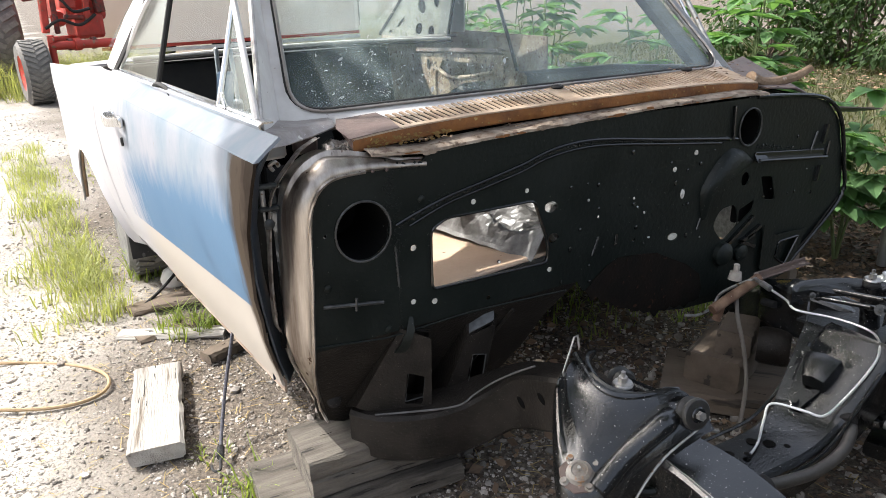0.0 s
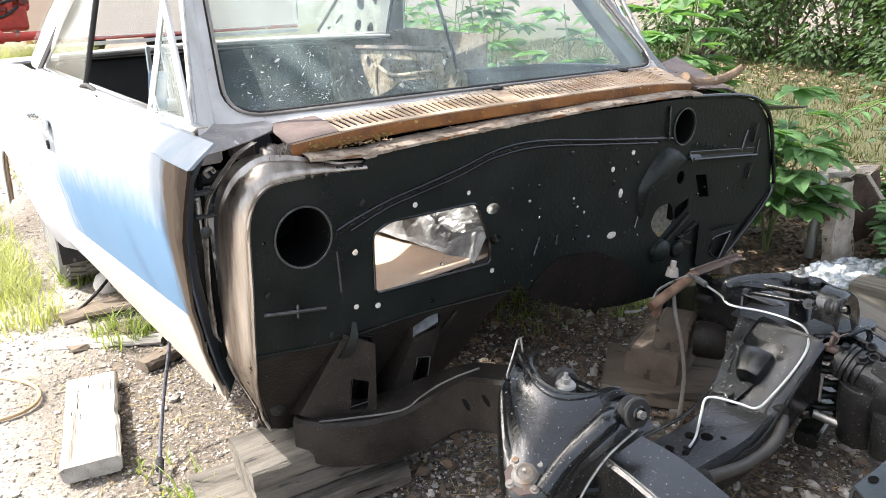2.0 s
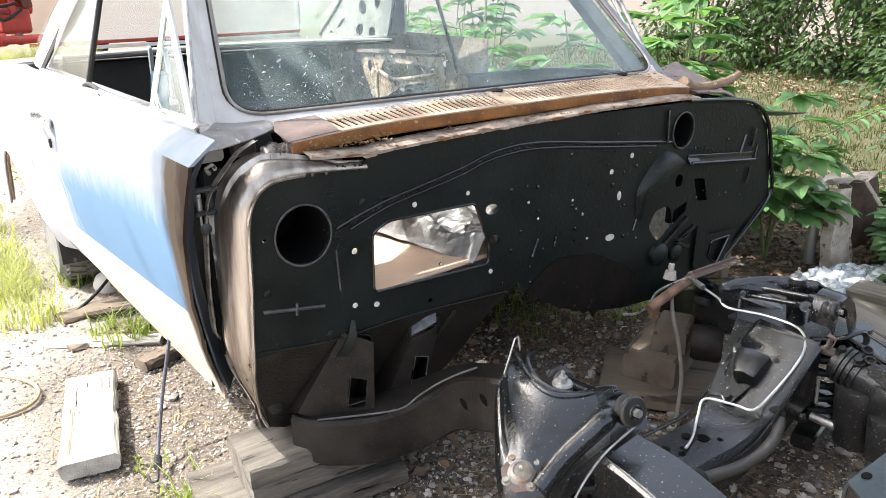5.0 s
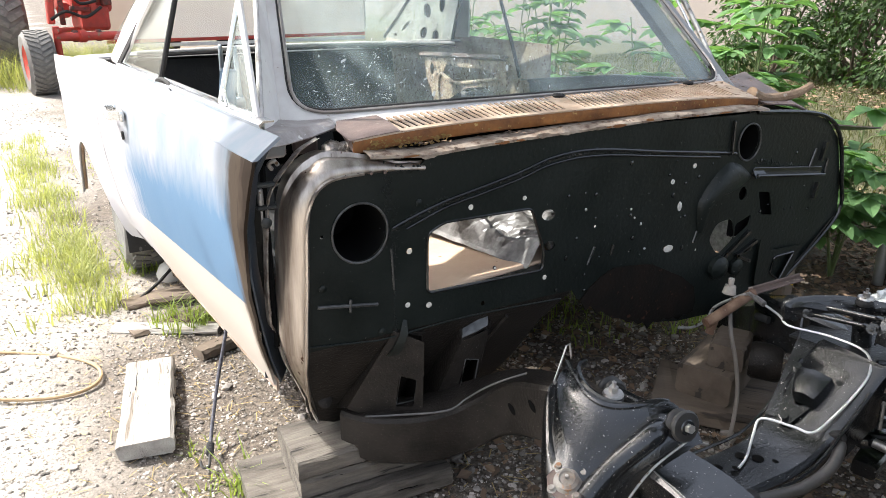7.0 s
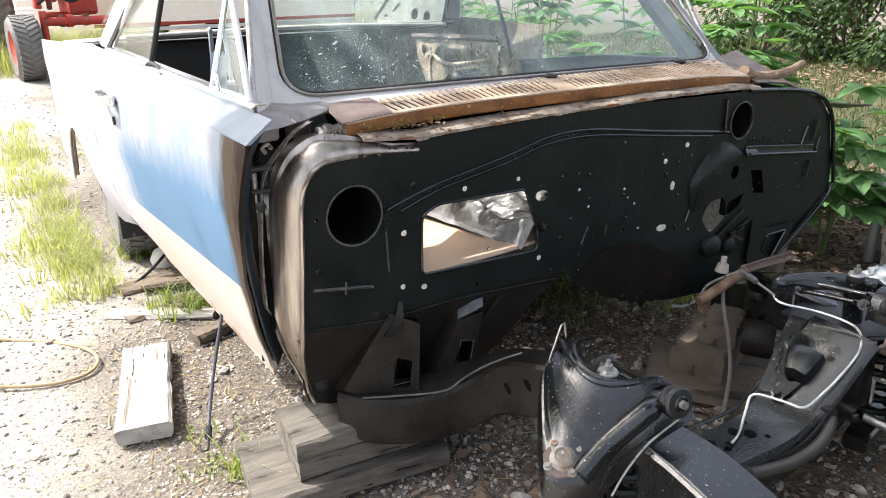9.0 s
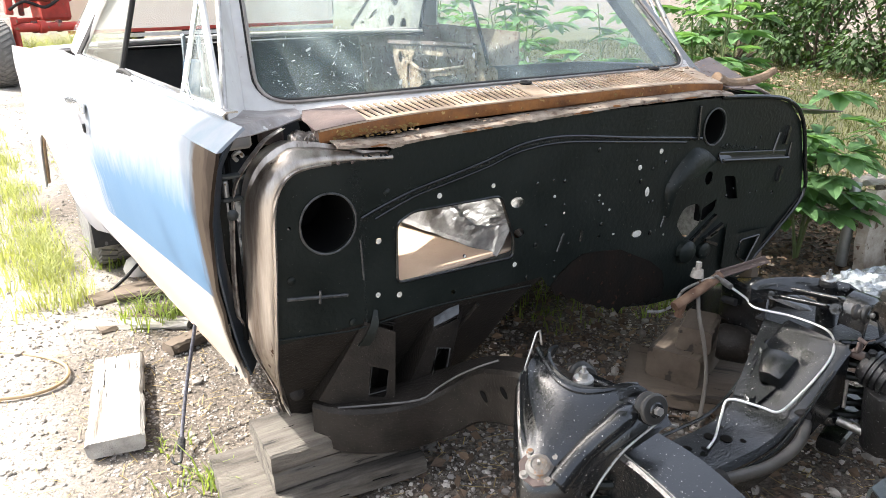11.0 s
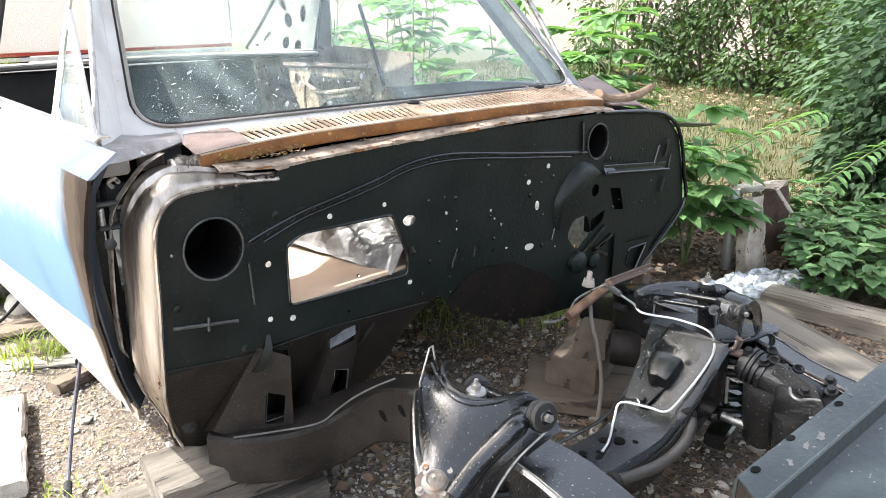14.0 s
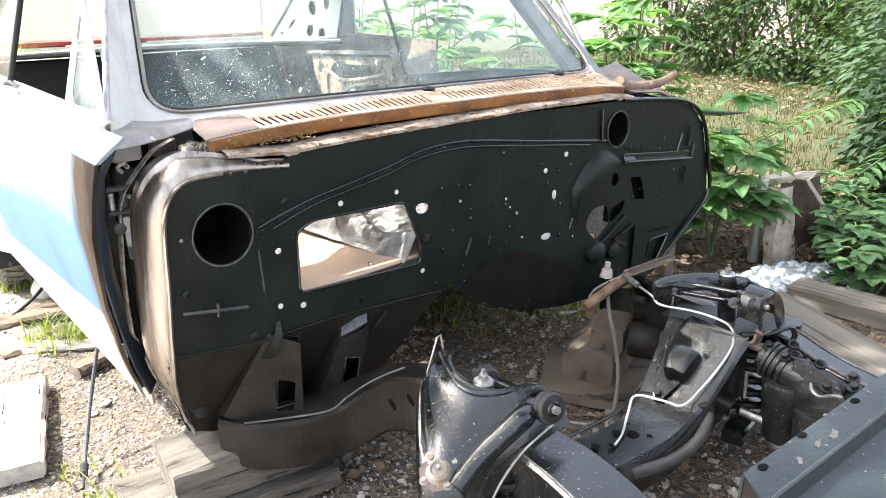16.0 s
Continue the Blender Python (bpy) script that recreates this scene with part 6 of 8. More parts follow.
# steering knuckle and drum stub under the ball joints
for s, f in ((-1, lambda x: x), (1, lambda x: -x)):
    part("knuckle", join(rod((f(-0.545), -0.49, 0.30), (f(-0.555), -0.48, 0.12), 0.024, 0.03), rod((f(-0.555), -0.48, 0.20), (f(-0.64), -0.485, 0.195), 0.03, 0.02)), CHASSIS, frame_ob, smooth=True)
    part("lower_control_arm", join(beam([(f(-0.26), -0.36, 0.12), (f(-0.40), -0.42, 0.11), (f(-0.57), -0.48, 0.10)], [0.09, 0.08, 0.05], 0.035, 4, 0.006), beam([(f(-0.26), -0.54, 0.12), (f(-0.40), -0.50, 0.11), (f(-0.57), -0.48, 0.10)], [0.05, 0.06, 0.05], 0.035, 4, 0.006)), CHASSIS, frame_ob, smooth=True)
    pts = [(f(-0.395) + 0.055 * math.cos(a), -0.485 + 0.055 * math.sin(a), 0.09 + 0.20 * a / (2 * math.pi * 6)) for a in np.linspace(0, 2 * math.pi * 6, 110)]
    part("coil_spring", tube(pts, 0.0085, 8, 1), BLACK, frame_ob, smooth=True)

# brake line clipped round the right tower
line = [(0.300, -0.204, 0.360), (0.289, -0.254, 0.355), (0.277, -0.291, 0.347), (0.312, -0.361, 0.346), (0.322, -0.430, 0.346), (0.312, -0.470, 0.340), (0.272, -0.500, 0.322), (0.220, -0.507, 0.288), (0.158, -0.503, 0.245), (0.113, -0.496, 0.222), (0.096, -0.460, 0.222), (0.063, -0.407, 0.222), (0.029, -0.418, 0.200), (-0.024, -0.448, 0.178), (-0.065, -0.463, 0.174)]
part("brake_line", tube(line, 0.0030, 8, 5), mat("line_steel", (0.72, 0.72, 0.70), (0.6, 0.6, 0.58), rough=0.28, metal=0.6), frame_ob, "bright steel brake line", smooth=True)
part("line_fitting", join(rod((0.309, -0.165, 0.364), (0.302, -0.197, 0.361), 0.008, seg=8), rod((0.314, -0.14, 0.366), (0.309, -0.165, 0.364), 0.006, seg=6)), STEEL, frame_ob)
part("line_end", tube([(-0.455, -0.335, 0.37), (-0.458, -0.332, 0.425), (-0.432, -0.328, 0.490), (-0.424, -0.328, 0.492), (-0.420, -0.330, 0.462)], 0.0022, 8, 1), STEEL, frame_ob, "bent brake line end", smooth=True)
part("line_end", join(rod((-0.455, -0.336, 0.36), (-0.456, -0.335, 0.385), 0.008, seg=8)), STEEL, frame_ob)
part("rear_line", tube([(0.314, -0.14, 0.366), (0.295, -0.11, 0.345), (0.27, -0.075, 0.31), (0.25, -0.07, 0.275), (0.20, -0.07, 0.265), (0.16, -0.06, 0.27)], 0.004, 8, 5), STEEL, frame_ob, "bent steel brake line", smooth=True)
part("hanging_cable", tube([(0.285, -0.11, 0.335), (0.265, -0.14, 0.27), (0.262, -0.17, 0.20), (0.25, -0.20, 0.12), (0.21, -0.23, 0.05), (0.17, -0.25, 0.02)], 0.0055, 8, 5), mat("grey_cable", (0.2, 0.18, 0.16), (0.14, 0.12, 0.1), rough=0.6), frame_ob, smooth=True)
part("cross_line", tube([(-0.39, -0.33, 0.40), (-0.30, -0.375, 0.30), (-0.22, -0.37, 0.265), (-0.13, -0.37, 0.21), (-0.06, -0.375, 0.175)], 0.004, 8, 5), STEEL, frame_ob, smooth=True)

# sway bar with its end links
part("sway_bar", tube([(0.178, -0.508, 0.20), (0.158, -0.535, 0.195), (0.10, -0.556, 0.175), (0.02, -0.556, 0.157), (-0.07, -0.55, 0.165), (-0.14, -0.545, 0.175), (-0.20, -0.55, 0.18), (-0.25, -0.555, 0.19)], 0.0125, 12, 5), mat("worn_bar", (0.10, 0.095, 0.09), (0.05, 0.048, 0.046), rough=0.4, metal=0.5), frame_ob, "worn dark sway bar", smooth=True)
for c, d in (((0.178, -0.512, 0.205), (0.06, 0.03, 0.01)), ((-0.14, -0.545, 0.175), (0.03, 0.0, 0.0))):
    c, d = Vector(c), Vector(d)
    part("bar_bushing", join(lathe([(0.016, -0.024), (0.020, -0.020), (0.020, -0.006), (0.016, -0.003), (0.016, 0.003), (0.021, 0.006), (0.021, 0.020), (0.012, 0.024)], Matrix.Translation(c) @ d.to_track_quat("Z", "Y").to_matrix().to_4x4(), 20), rod(c - d * 0.6, c + d * 0.7, 0.007, seg=8)), RUBBER, frame_ob, smooth=True)
part("tie_rod", tube([(0.306, -0.525, 0.15), (0.315, -0.575, 0.147), (0.325, -0.62, 0.14), (0.33, -0.66, 0.135)], 0.011, 10, 4), STEEL, frame_ob, "bright scraped tie rod", smooth=True)
part("tie_rod_end", join(lathe([(0.018, 0), (0.020, 0.01), (0.016, 0.022), (0.008, 0.026)], at(0.30, -0.505, 0.135), 18), rod((0.30, -0.505, 0.155), (0.30, -0.505, 0.24), 0.006)), CHASSIS, frame_ob, smooth=True)
# steering gear on the far rail
def lumpy(bm, a, s):
    """Rough casting: moves every point a little by noise."""
    bmesh.ops.subdivide_edges(bm, edges=[e for e in bm.edges if e.calc_length() > 0.02], cuts=2, use_grid_fill=True)
    for v in bm.verts:
        v.co += noise.noise_vector(v.co * s) * a
    return bm


gear = part("steering_gear", lumpy(join(rod((0.388, -0.515, 0.268), (0.402, -0.70, 0.228), 0.036, 0.044, 20, 0.006), rod((0.385, -0.585, 0.235), (0.392, -0.590, 0.085), 0.052, 0.046, 20, 0.008), box((0.10, 0.15, 0.11), at(0.402, -0.68, 0.205, 8, 0, 6), 0.02, 2), rod((0.36, -0.66, 0.20), (0.355, -0.665, 0.10), 0.036, 0.030, 16, 0.005)), 0.003, 60), OILY, frame_ob, "oily cast steering gear", smooth=True)
for x, y, z in ((0.376, -0.535, 0.300), (0.372, -0.575, 0.292), (0.385, -0.62, 0.288), (0.395, -0.72, 0.275), (0.430, -0.70, 0.278), (0.365, -0.68, 0.266)):
    part("gear_bolt", bolt((x, y, z), (-0.3, 0, 0.9), 0.009, 0.012), OILY, gear)
for t in (0.10, 0.16, 0.23, 0.31):
    c = Vector((0.388, -0.515, 0.268)).lerp(Vector((0.402, -0.70, 0.228)), t)
    part("gear_collar", lathe([(0.036, -0.006), (0.044, -0.004), (0.044, 0.004), (0.036, 0.006)], Matrix.Translation(c) @ Vector((0.014, -0.185, -0.04)).to_track_quat("Z", "Y").to_matrix().to_4x4(), 20), OILY, gear, smooth=True)
for x, y, z in ((0.418, -0.568, 0.305), (0.386, -0.591, 0.3), (0.39, -0.646, 0.3)):
    part("gear_ring", lathe([(0.007, -0.002), (0.009, 0.003), (0.012, 0.003), (0.013, -0.002)], at(x, y, z, 15, -20), 16), OILY, gear, smooth=True)
coup = part("coupler", join(rod((0.365, -0.496, 0.293), (0.385, -0.529, 0.285), 0.011, seg=12), box((0.040, 0.008, 0.024), at(*(0.368, -0.507, 0.309), 0, 30, 15), 0.003)), BROWNPAINT, gear, "dark rusty steering coupler", smooth=True)
for a, b in (((0.352, -0.489, 0.294), (0.362, -0.507, 0.304)), ((0.362, -0.504, 0.334), (0.366, -0.52, 0.327))):
    part("coupler_bolt", rod(a, b, 0.005, seg=8), BROWNPAINT, coup)
part("coupler_wire", tube([(0.355, -0.487, 0.274), (0.36, -0.505, 0.295), (0.362, -0.519, 0.312), (0.366, -0.523, 0.331), (0.37, -0.536, 0.341)], 0.0015, 6, 4), BROWNPAINT, coup, smooth=True)
part("link_stud", rod((0.33, -0.517, 0.243), (0.33, -0.521, 0.176), 0.004, seg=8), STEEL, gear, "bright link stud", smooth=True)
part("gear_strap", tube([(0.349, -0.652, 0.27), (0.329, -0.666, 0.268), (0.327, -0.683, 0.262), (0.348, -0.696, 0.262), (0.363, -0.714, 0.262)], 0.0035, 6, 4), STEEL, gear, "bent bright strap", smooth=True)
part("gear_bracket", plate(rounded([(-0.60, 0.305), (-0.70, 0.285), (-0.74, 0.235), (-0.66, 0.215), (-0.60, 0.255)], 0.012), [oval(-0.67, 0.258, 0.014, 0.012, 12)], lambda u, v, d: (0.345 + d + 0.25 * (v - 0.2), u, v), 0.005), OILY, gear)
gear.location += Vector((-0.047, -0.021, 0.026))
part("pitman_arm", beam([(0.405, -0.69, 0.165), (0.375, -0.65, 0.120), (0.355, -0.60, 0.120)], [0.045, 0.035, 0.03], 0.022, 4, 0.005), CHASSIS, gear, smooth=True)

# front support channel lying across the rails
sup = thing("radiator_support", (0.2, -0.99, 0.28), "scratched black steel radiator support channel across the frame rails", "car part")
SY0, SZ = -0.926, 0.540
prof = [(SY0, 0.28), (SY0, SZ - 0.010), (SY0 - 0.004, SZ), (SY0 - 0.046, SZ), (SY0 - 0.052, SZ - 0.004), (SY0 - 0.056, SZ - 0.026), (SY0 - 0.070, SZ - 0.030), (SY0 - 0.120, SZ - 0.034), (SY0 - 0.132, SZ - 0.042), (SY0 - 0.132, 0.28)]
SUPP = mat("scratched_black", (0.011, 0.017, 0.019), (0.026, 0.034, 0.036), scale=14, rough=0.28, rough2=0.5, bump=0.25, spots=(0.20, 0.21, 0.21), spot_scale=150, spot_at=0.675, spec=0.5, stretch=(0.5, 1, 1))
part("channel", loft([[(x + 0.62 * (y - SY0) * (1 - k / 5), y + 0.034 * (x + 0.393), z) for y, z in prof] for k, x in enumerate((-0.393, -0.38, -0.2, 0.1, 0.4, 0.8))], 0.004), SUPP, sup, smooth=True)
part("end_plate", plate([(SY0 - 0.002, 0.28), (SY0 - 0.002, SZ - 0.008), (SY0 - 0.05, SZ - 0.008), (SY0 - 0.058, SZ - 0.036), (SY0 - 0.128, SZ - 0.046), (SY0 - 0.128, 0.28)], [], lambda u, v, d: (-0.389 + 0.62 * (u - SY0) + d, u, v), 0.004), UNDERCOAT, sup)
part("fold_edge", tube([(x, SY0 - 0.050 + 0.034 * (x + 0.393), SZ - 0.002) for x in (-0.41, -0.2, 0.1, 0.4)], 0.003, 6, 3), SUPP, sup, smooth=True)
for k, (x, y, a, b, t) in enumerate(((-0.262, -0.957, 0.024, 0.0035, 20), (-0.225, -0.960, 0.030, 0.0045, 12), (-0.318, -0.962, 0.014, 0.003, 30), (-0.08, -0.94, 0.012, 0.002, 60), (-0.15, -0.938, 0.010, 0.002, 70), (-0.19, -0.930, 0.008, 0.002, 10))):
    part("paint_scrape", plate([(x + u * (1 + 0.9 * noise.noise(Vector((u * 190, v * 190, k)))), y + v * (1 + 0.9 * noise.noise(Vector((v * 220, u * 170, k))))) for u, v in oval(0, 0, a / 2, b, 26, t)], [], lambda u, v, d: (u, v + 0.034 * (u + 0.393), SZ + 0.0004 + d), 0.0006), DULLGREY, sup)
# near-black discs stand in for shaded punched holes
for x, y in ((-0.262, -0.930), (-0.366, -0.938), (-0.12, -0.930), (0.1, -0.93)):
    part("punched_hole", lathe([(0.007, 0), (0.007, 0.0008), (0.003, 0.001)], at(x, y, SZ + 0.0005) @ Matrix.Diagonal((1.2, 0.8, 1, 1)), 14), SHADEBLACK, sup)

# ---- timbers and blocks ----
WOODG = mat("grey_sleeper_wood", (0.20, 0.18, 0.15), (0.11, 0.095, 0.075), scale=18, rough=0.85, bump=0.9, fine=120, stretch=(0.05, 1, 1), spots=(0.08, 0.065, 0.05), spot_scale=40, spot_at=0.61)
def timber(name, size, m, material, label, category="timber", group="", cracks=3, seed=1):
    """A weathered beam: uneven edges, one mesh."""
    bm = bmesh.new()
    nx = 14
    L, Wd, Hh = size
    r = random.Random(seed)
    rows = []
    for i in range(nx + 1):
        x = -L / 2 + L * i / nx
        e = 0.006 + 0.004 * r.random()
        j = lambda: (r.random() - 0.5) * 0.006
        ring = [(-Wd / 2 + j(), -Hh / 2 + e), (-Wd / 2 + e, -Hh / 2), (Wd / 2 - e, -Hh / 2), (Wd / 2 + j(), -Hh / 2 + e), (Wd / 2 + j(), Hh / 2 - e), (Wd / 2 - e, Hh / 2 + j() * 0.5), (0, Hh / 2 + j() * 0.5), (-Wd / 2 + e, Hh / 2 + j() * 0.5), (-Wd / 2 + j(), Hh / 2 - e)]
        xo = x + (r.random() - 0.5) * 0.01 * (i in (0, nx))
        rows.append([bm.verts.new((xo, y, z)) for y, z in ring])
    for a, b in zip(rows, rows[1:]):
        for k in range(len(a)):
            bm.faces.new((a[k], a[(k + 1) % len(a)], b[(k + 1) % len(a)], b[k]))
    bm.faces.new(rows[0][::-1]), bm.faces.new(rows[-1])
    me_ob = lone(name, bm, material, label, category, group)
    me_ob.matrix_world = m
    for k in range(cracks * 3):
        x0 = -L / 2 + L * (0.03 + 0.8 * r.random())
        y0 = (r.random() - 0.5) * Wd * 0.9
        ln = L * (0.015 + 0.05 * r.random() ** 2)
        c = tube([(min(x0 + ln * q, L / 2 - 0.005), y0 + 0.003 * r.random(), Hh / 2 - 0.0004) for q in range(5)], 0.0006 + 0.0009 * r.random(), 5, 2)
        if k % 3 == 2:
            c.transform(Matrix.Translation((0, -Wd / 2 + 0.0005, (r.random() - 0.5) * Hh * 0.7)) @ Matrix.Rotation(math.pi / 2, 4, "X") @ Matrix.Translation((0, -y0, -Hh / 2)))
        me = bpy.data.meshes.new("split")
        c.to_mesh(me), c.free()
        me.materials.append(SHADEBLACK)
        ob = new("split", me)
        ob.parent = me_ob
    return me_ob


timber("timber_block", (0.42, 0.165, 0.05), at(-0.642, 0.100, 0.125, 0, 0, -1), WOOD, "grey cracked timber block under the frame rail", "timber", "blocks under the car", 4, 3)
timber("timber_block", (0.44, 0.175, 0.05), at(-0.632, 0.100, 0.074, 0, 0, -2.5), WOOD, "grey split timber block under another block", "timber", "blocks under the car", 2, 4)
timber("timber_plank", (0.46, 0.25, 0.05), at(-0.725, 0.105, 0.024, 0, 0, -4), WOOD, "wide weathered plank on the ground under the blocks", "plank", "blocks under the car", 4, 5)
timber("timber_block", (0.26, 0.15, 0.09), at(0.36, -0.05, 0.095, 0, 0, 22), WOODT, "brown timber block under the far rail", "timber", "blocks under the car", 2, 6)
timber("timber_block", (0.13, 0.09, 0.07), at(0.345, -0.085, 0.175, 0, 0, 30), WOODT, "small brown wood block on a timber", "timber", "blocks under the car", 1, 7)
timber("timber_plank", (0.34, 0.26, 0.05), at(0.32, -0.085, 0.025, 0, 0, -50), WOODT, "flat rough brown timber under the block", "plank", "blocks under the car", 3, 8)
timber("short_plank", (0.448, 0.134, 0.045), at(-1.085, 0.648, 0.024, 0, 0, 80), WOODB, "pale sun-bleached short plank lying on gravel", "plank", "", 3, 9)
nail = part("knot", lathe([(0.008, 0), (0.008, 0.001), (0.002, 0.001)], Matrix.Identity(4), 12), DARK, bpy.data.objects["short_plank"])
nail.location = (-0.085, 0.0, 0.0225)
timber("timber_sleeper", (1.5, 0.17, 0.10), at(0.861, -0.804, 0.040, 0, 0, 71), WOODG, "long grey weathered sleeper beside the frame", "timber", "", 6, 10)
timber("timber_sleeper", (1.0, 0.14, 0.075), at(1.472, -0.551, 0.016, 0, 0, 99.5), WOODG, "long pale weathered timber edging the plants", "timber", "", 4, 11)
for x, y, z, l, w, h, a, s in ((-0.90, 1.42, 0.015, 0.34, 0.10, 0.025, 12, 12), (-0.80, 1.20, 0.02, 0.26, 0.09, 0.03, 25, 13), (-0.80, 1.56, 0.06, 0.13, 0.09, 0.045, 20, 14), (-0.845, 0.90, 0.022, 0.14, 0.06, 0.035, 22, 15), (-0.84, 1.33, 0.035, 0.30, 0.06, 0.02, -8, 18)):
    timber("scrap_board", (l, w, h), at(x, y, z, 0, 0, a), WOODT, "broken scrap of brown board on the ground", "board", "scrap boards by the sill", 1, s)
timber("timber_block", (0.22, 0.20, 0.20), at(-0.72, 1.45, 0.10, 0, 0, 8), WOODT, "squat timber block under the rocker panel", "timber", "blocks under the car", 1, 16)
timber("timber_block", (0.22, 0.16, 0.17), at(-0.45, 0.72, 0.085, 0, 0, 5), WOODT, "squat timber block under the rocker panel", "timber", "blocks under the car", 1, 17)
timber("scrap_board", (0.36, 0.07, 0.02), at(-0.957, 1.125, 0.016, 0, 0, -28), WOODB, "long thin pale board lying by the sill", "board", "scrap boards by the sill", 2, 31)
timber("scrap_board", (0.30, 0.06, 0.02), at(-0.93, 1.17, 0.014, 0, 0, 14), WOODT, "broken scrap of brown board on the ground", "board", "scrap boards by the sill", 1, 32)
lone("stone", lathe([(0.03, 0), (0.055, 0.015), (0.06, 0.04), (0.045, 0.07), (0.02, 0.085)], at(-0.86, 1.60, -0.005), 14), mat("pale_stone", (0.6, 0.57, 0.52), (0.45, 0.42, 0.38), rough=0.9), "pale rounded stone on the ground", "stone", smooth=True)

# ---- hoop, cables, rods on the ground ----
hoop = [(-1.43 + 0.8 * 0.29 * math.cos(a) + 0.6 * 0.137 * math.sin(a), 1.03 - 0.6 * 0.29 * math.cos(a) + 0.8 * 0.137 * math.sin(a), 0.016 + 0.004 * math.sin(3 * a)) for a in np.linspace(0, 2 * math.pi, 40, endpoint=False)]
lone("hose_loop", tube(hoop, 0.0055, 8, 2, True), mat("tan_hose", (0.38, 0.27, 0.15), (0.28, 0.19, 0.1), rough=0.6), "tan rubber hose loop lying on gravel", "hose", smooth=True)
cab = thing("bungee_cord", (-0.95, 0.38, 0), "dark bungee cord with steel hook hanging from the sill", "cord")
part("cord", tube([(-0.870, 0.535, 0.285), (-0.885, 0.522, 0.235), (-0.922, 0.487, 0.135), (-0.960, 0.42, 0.05), (-0.978, 0.372, 0.024)], 0.0048, 8, 6), mat("speckled_cord", (0.03, 0.03, 0.04), (0.10, 0.10, 0.12), scale=160, rough=0.7), cab, smooth=True)
part("spring_end", join(*[lathe([(0.008, -0.002), (0.010, 0), (0.008, 0.002)], at(-0.979 - 0.0012 * k, 0.367 - 0.0035 * k, 0.026 - 0.002 * k, 60, 0, -17), 12) for k in range(6)]), DARK, cab, smooth=True)
part("hook", tube([(-0.985, 0.346, 0.014), (-0.990, 0.330, 0.012), (-0.998, 0.300, 0.012), (-1.012, 0.304, 0.012), (-1.012, 0.327, 0.012)], 0.0035, 8, 6), DARK, cab, smooth=True)
lone("iron_rod", tube([(-1.03, 1.40, 0.015), (-0.93, 1.48, 0.045), (-0.83, 1.56, 0.10), (-0.77, 1.62, 0.14)], 0.006, 8, 4), RUBBER, "thin dark rod leaning on scrap boards", "rod", smooth=True)
# rusty pipe and hardware over the far rail
pipe = thing("rusty_pipe", (0.33, -0.05, 0.35), "rusty pipe resting on the chassis rail", "pipe")
part("tube", rod((0.182, -0.126, 0.305), (0.345, -0.130, 0.358), 0.0135, seg=18, bevel=0.002), PIPERUST, pipe, smooth=True)
part("flat_end", join(box((0.15, 0.022, 0.005), at(0.405, -0.150, 0.372, 0, -12, -18), 0.002), box((0.15, 0.005, 0.014), at(0.408, -0.140, 0.377, 0, -12, -18), 0.002)), BROWNPAINT, pipe)
part("collar", rod((0.215, -0.115, 0.265), (0.225, -0.118, 0.31), 0.012, seg=14), PIPERUST, pipe, smooth=True)
part("nut", join(rod((0.30, -0.09, 0.35), (0.302, -0.09, 0.372), 0.018, 0.014), rod((0.302, -0.09, 0.372), (0.303, -0.09, 0.392), 0.008, seg=6)), SHEET, pipe, smooth=True)
drum = part("mount_drum", lathe([(0.01, -0.04), (0.045, -0.04), (0.05, -0.03), (0.05, 0.03), (0.045, 0.04), (0.01, 0.04)], at(0.365, -0.185, 0.175, 90, 0, 35), 24), UNDERCOAT, frame_ob, smooth=True)
lone("yellow_strap", tube([(0.46, -0.10, 0.345), (0.50, -0.10, 0.348), (0.53, -0.11, 0.34)], 0.007, 6, 4), mat("yellow_plastic", (0.75, 0.5, 0.03), (0.6, 0.4, 0.03), rough=0.5), "short yellow plastic strap on the rail", "strap")
STICK = mat('brown_branch', (0.30, 0.205, 0.13), (0.15, 0.095, 0.06), scale=20, rough=0.8, bump=0.8, spots=(0.42, 0.36, 0.30), spot_scale=30, spot_at=0.62)
# weathered stick over the cowl's end
lone("branch_stick", join(tube([(0.50, 0.09, 0.838), (0.57, 0.10, 0.815), (0.66, 0.10, 0.815), (0.72, 0.10, 0.824), (0.765, 0.10, 0.838)], 0.016, 9, 4, taper=0.011)), STICK, "short brown branch lying on the cowl end", "branch", smooth=True)


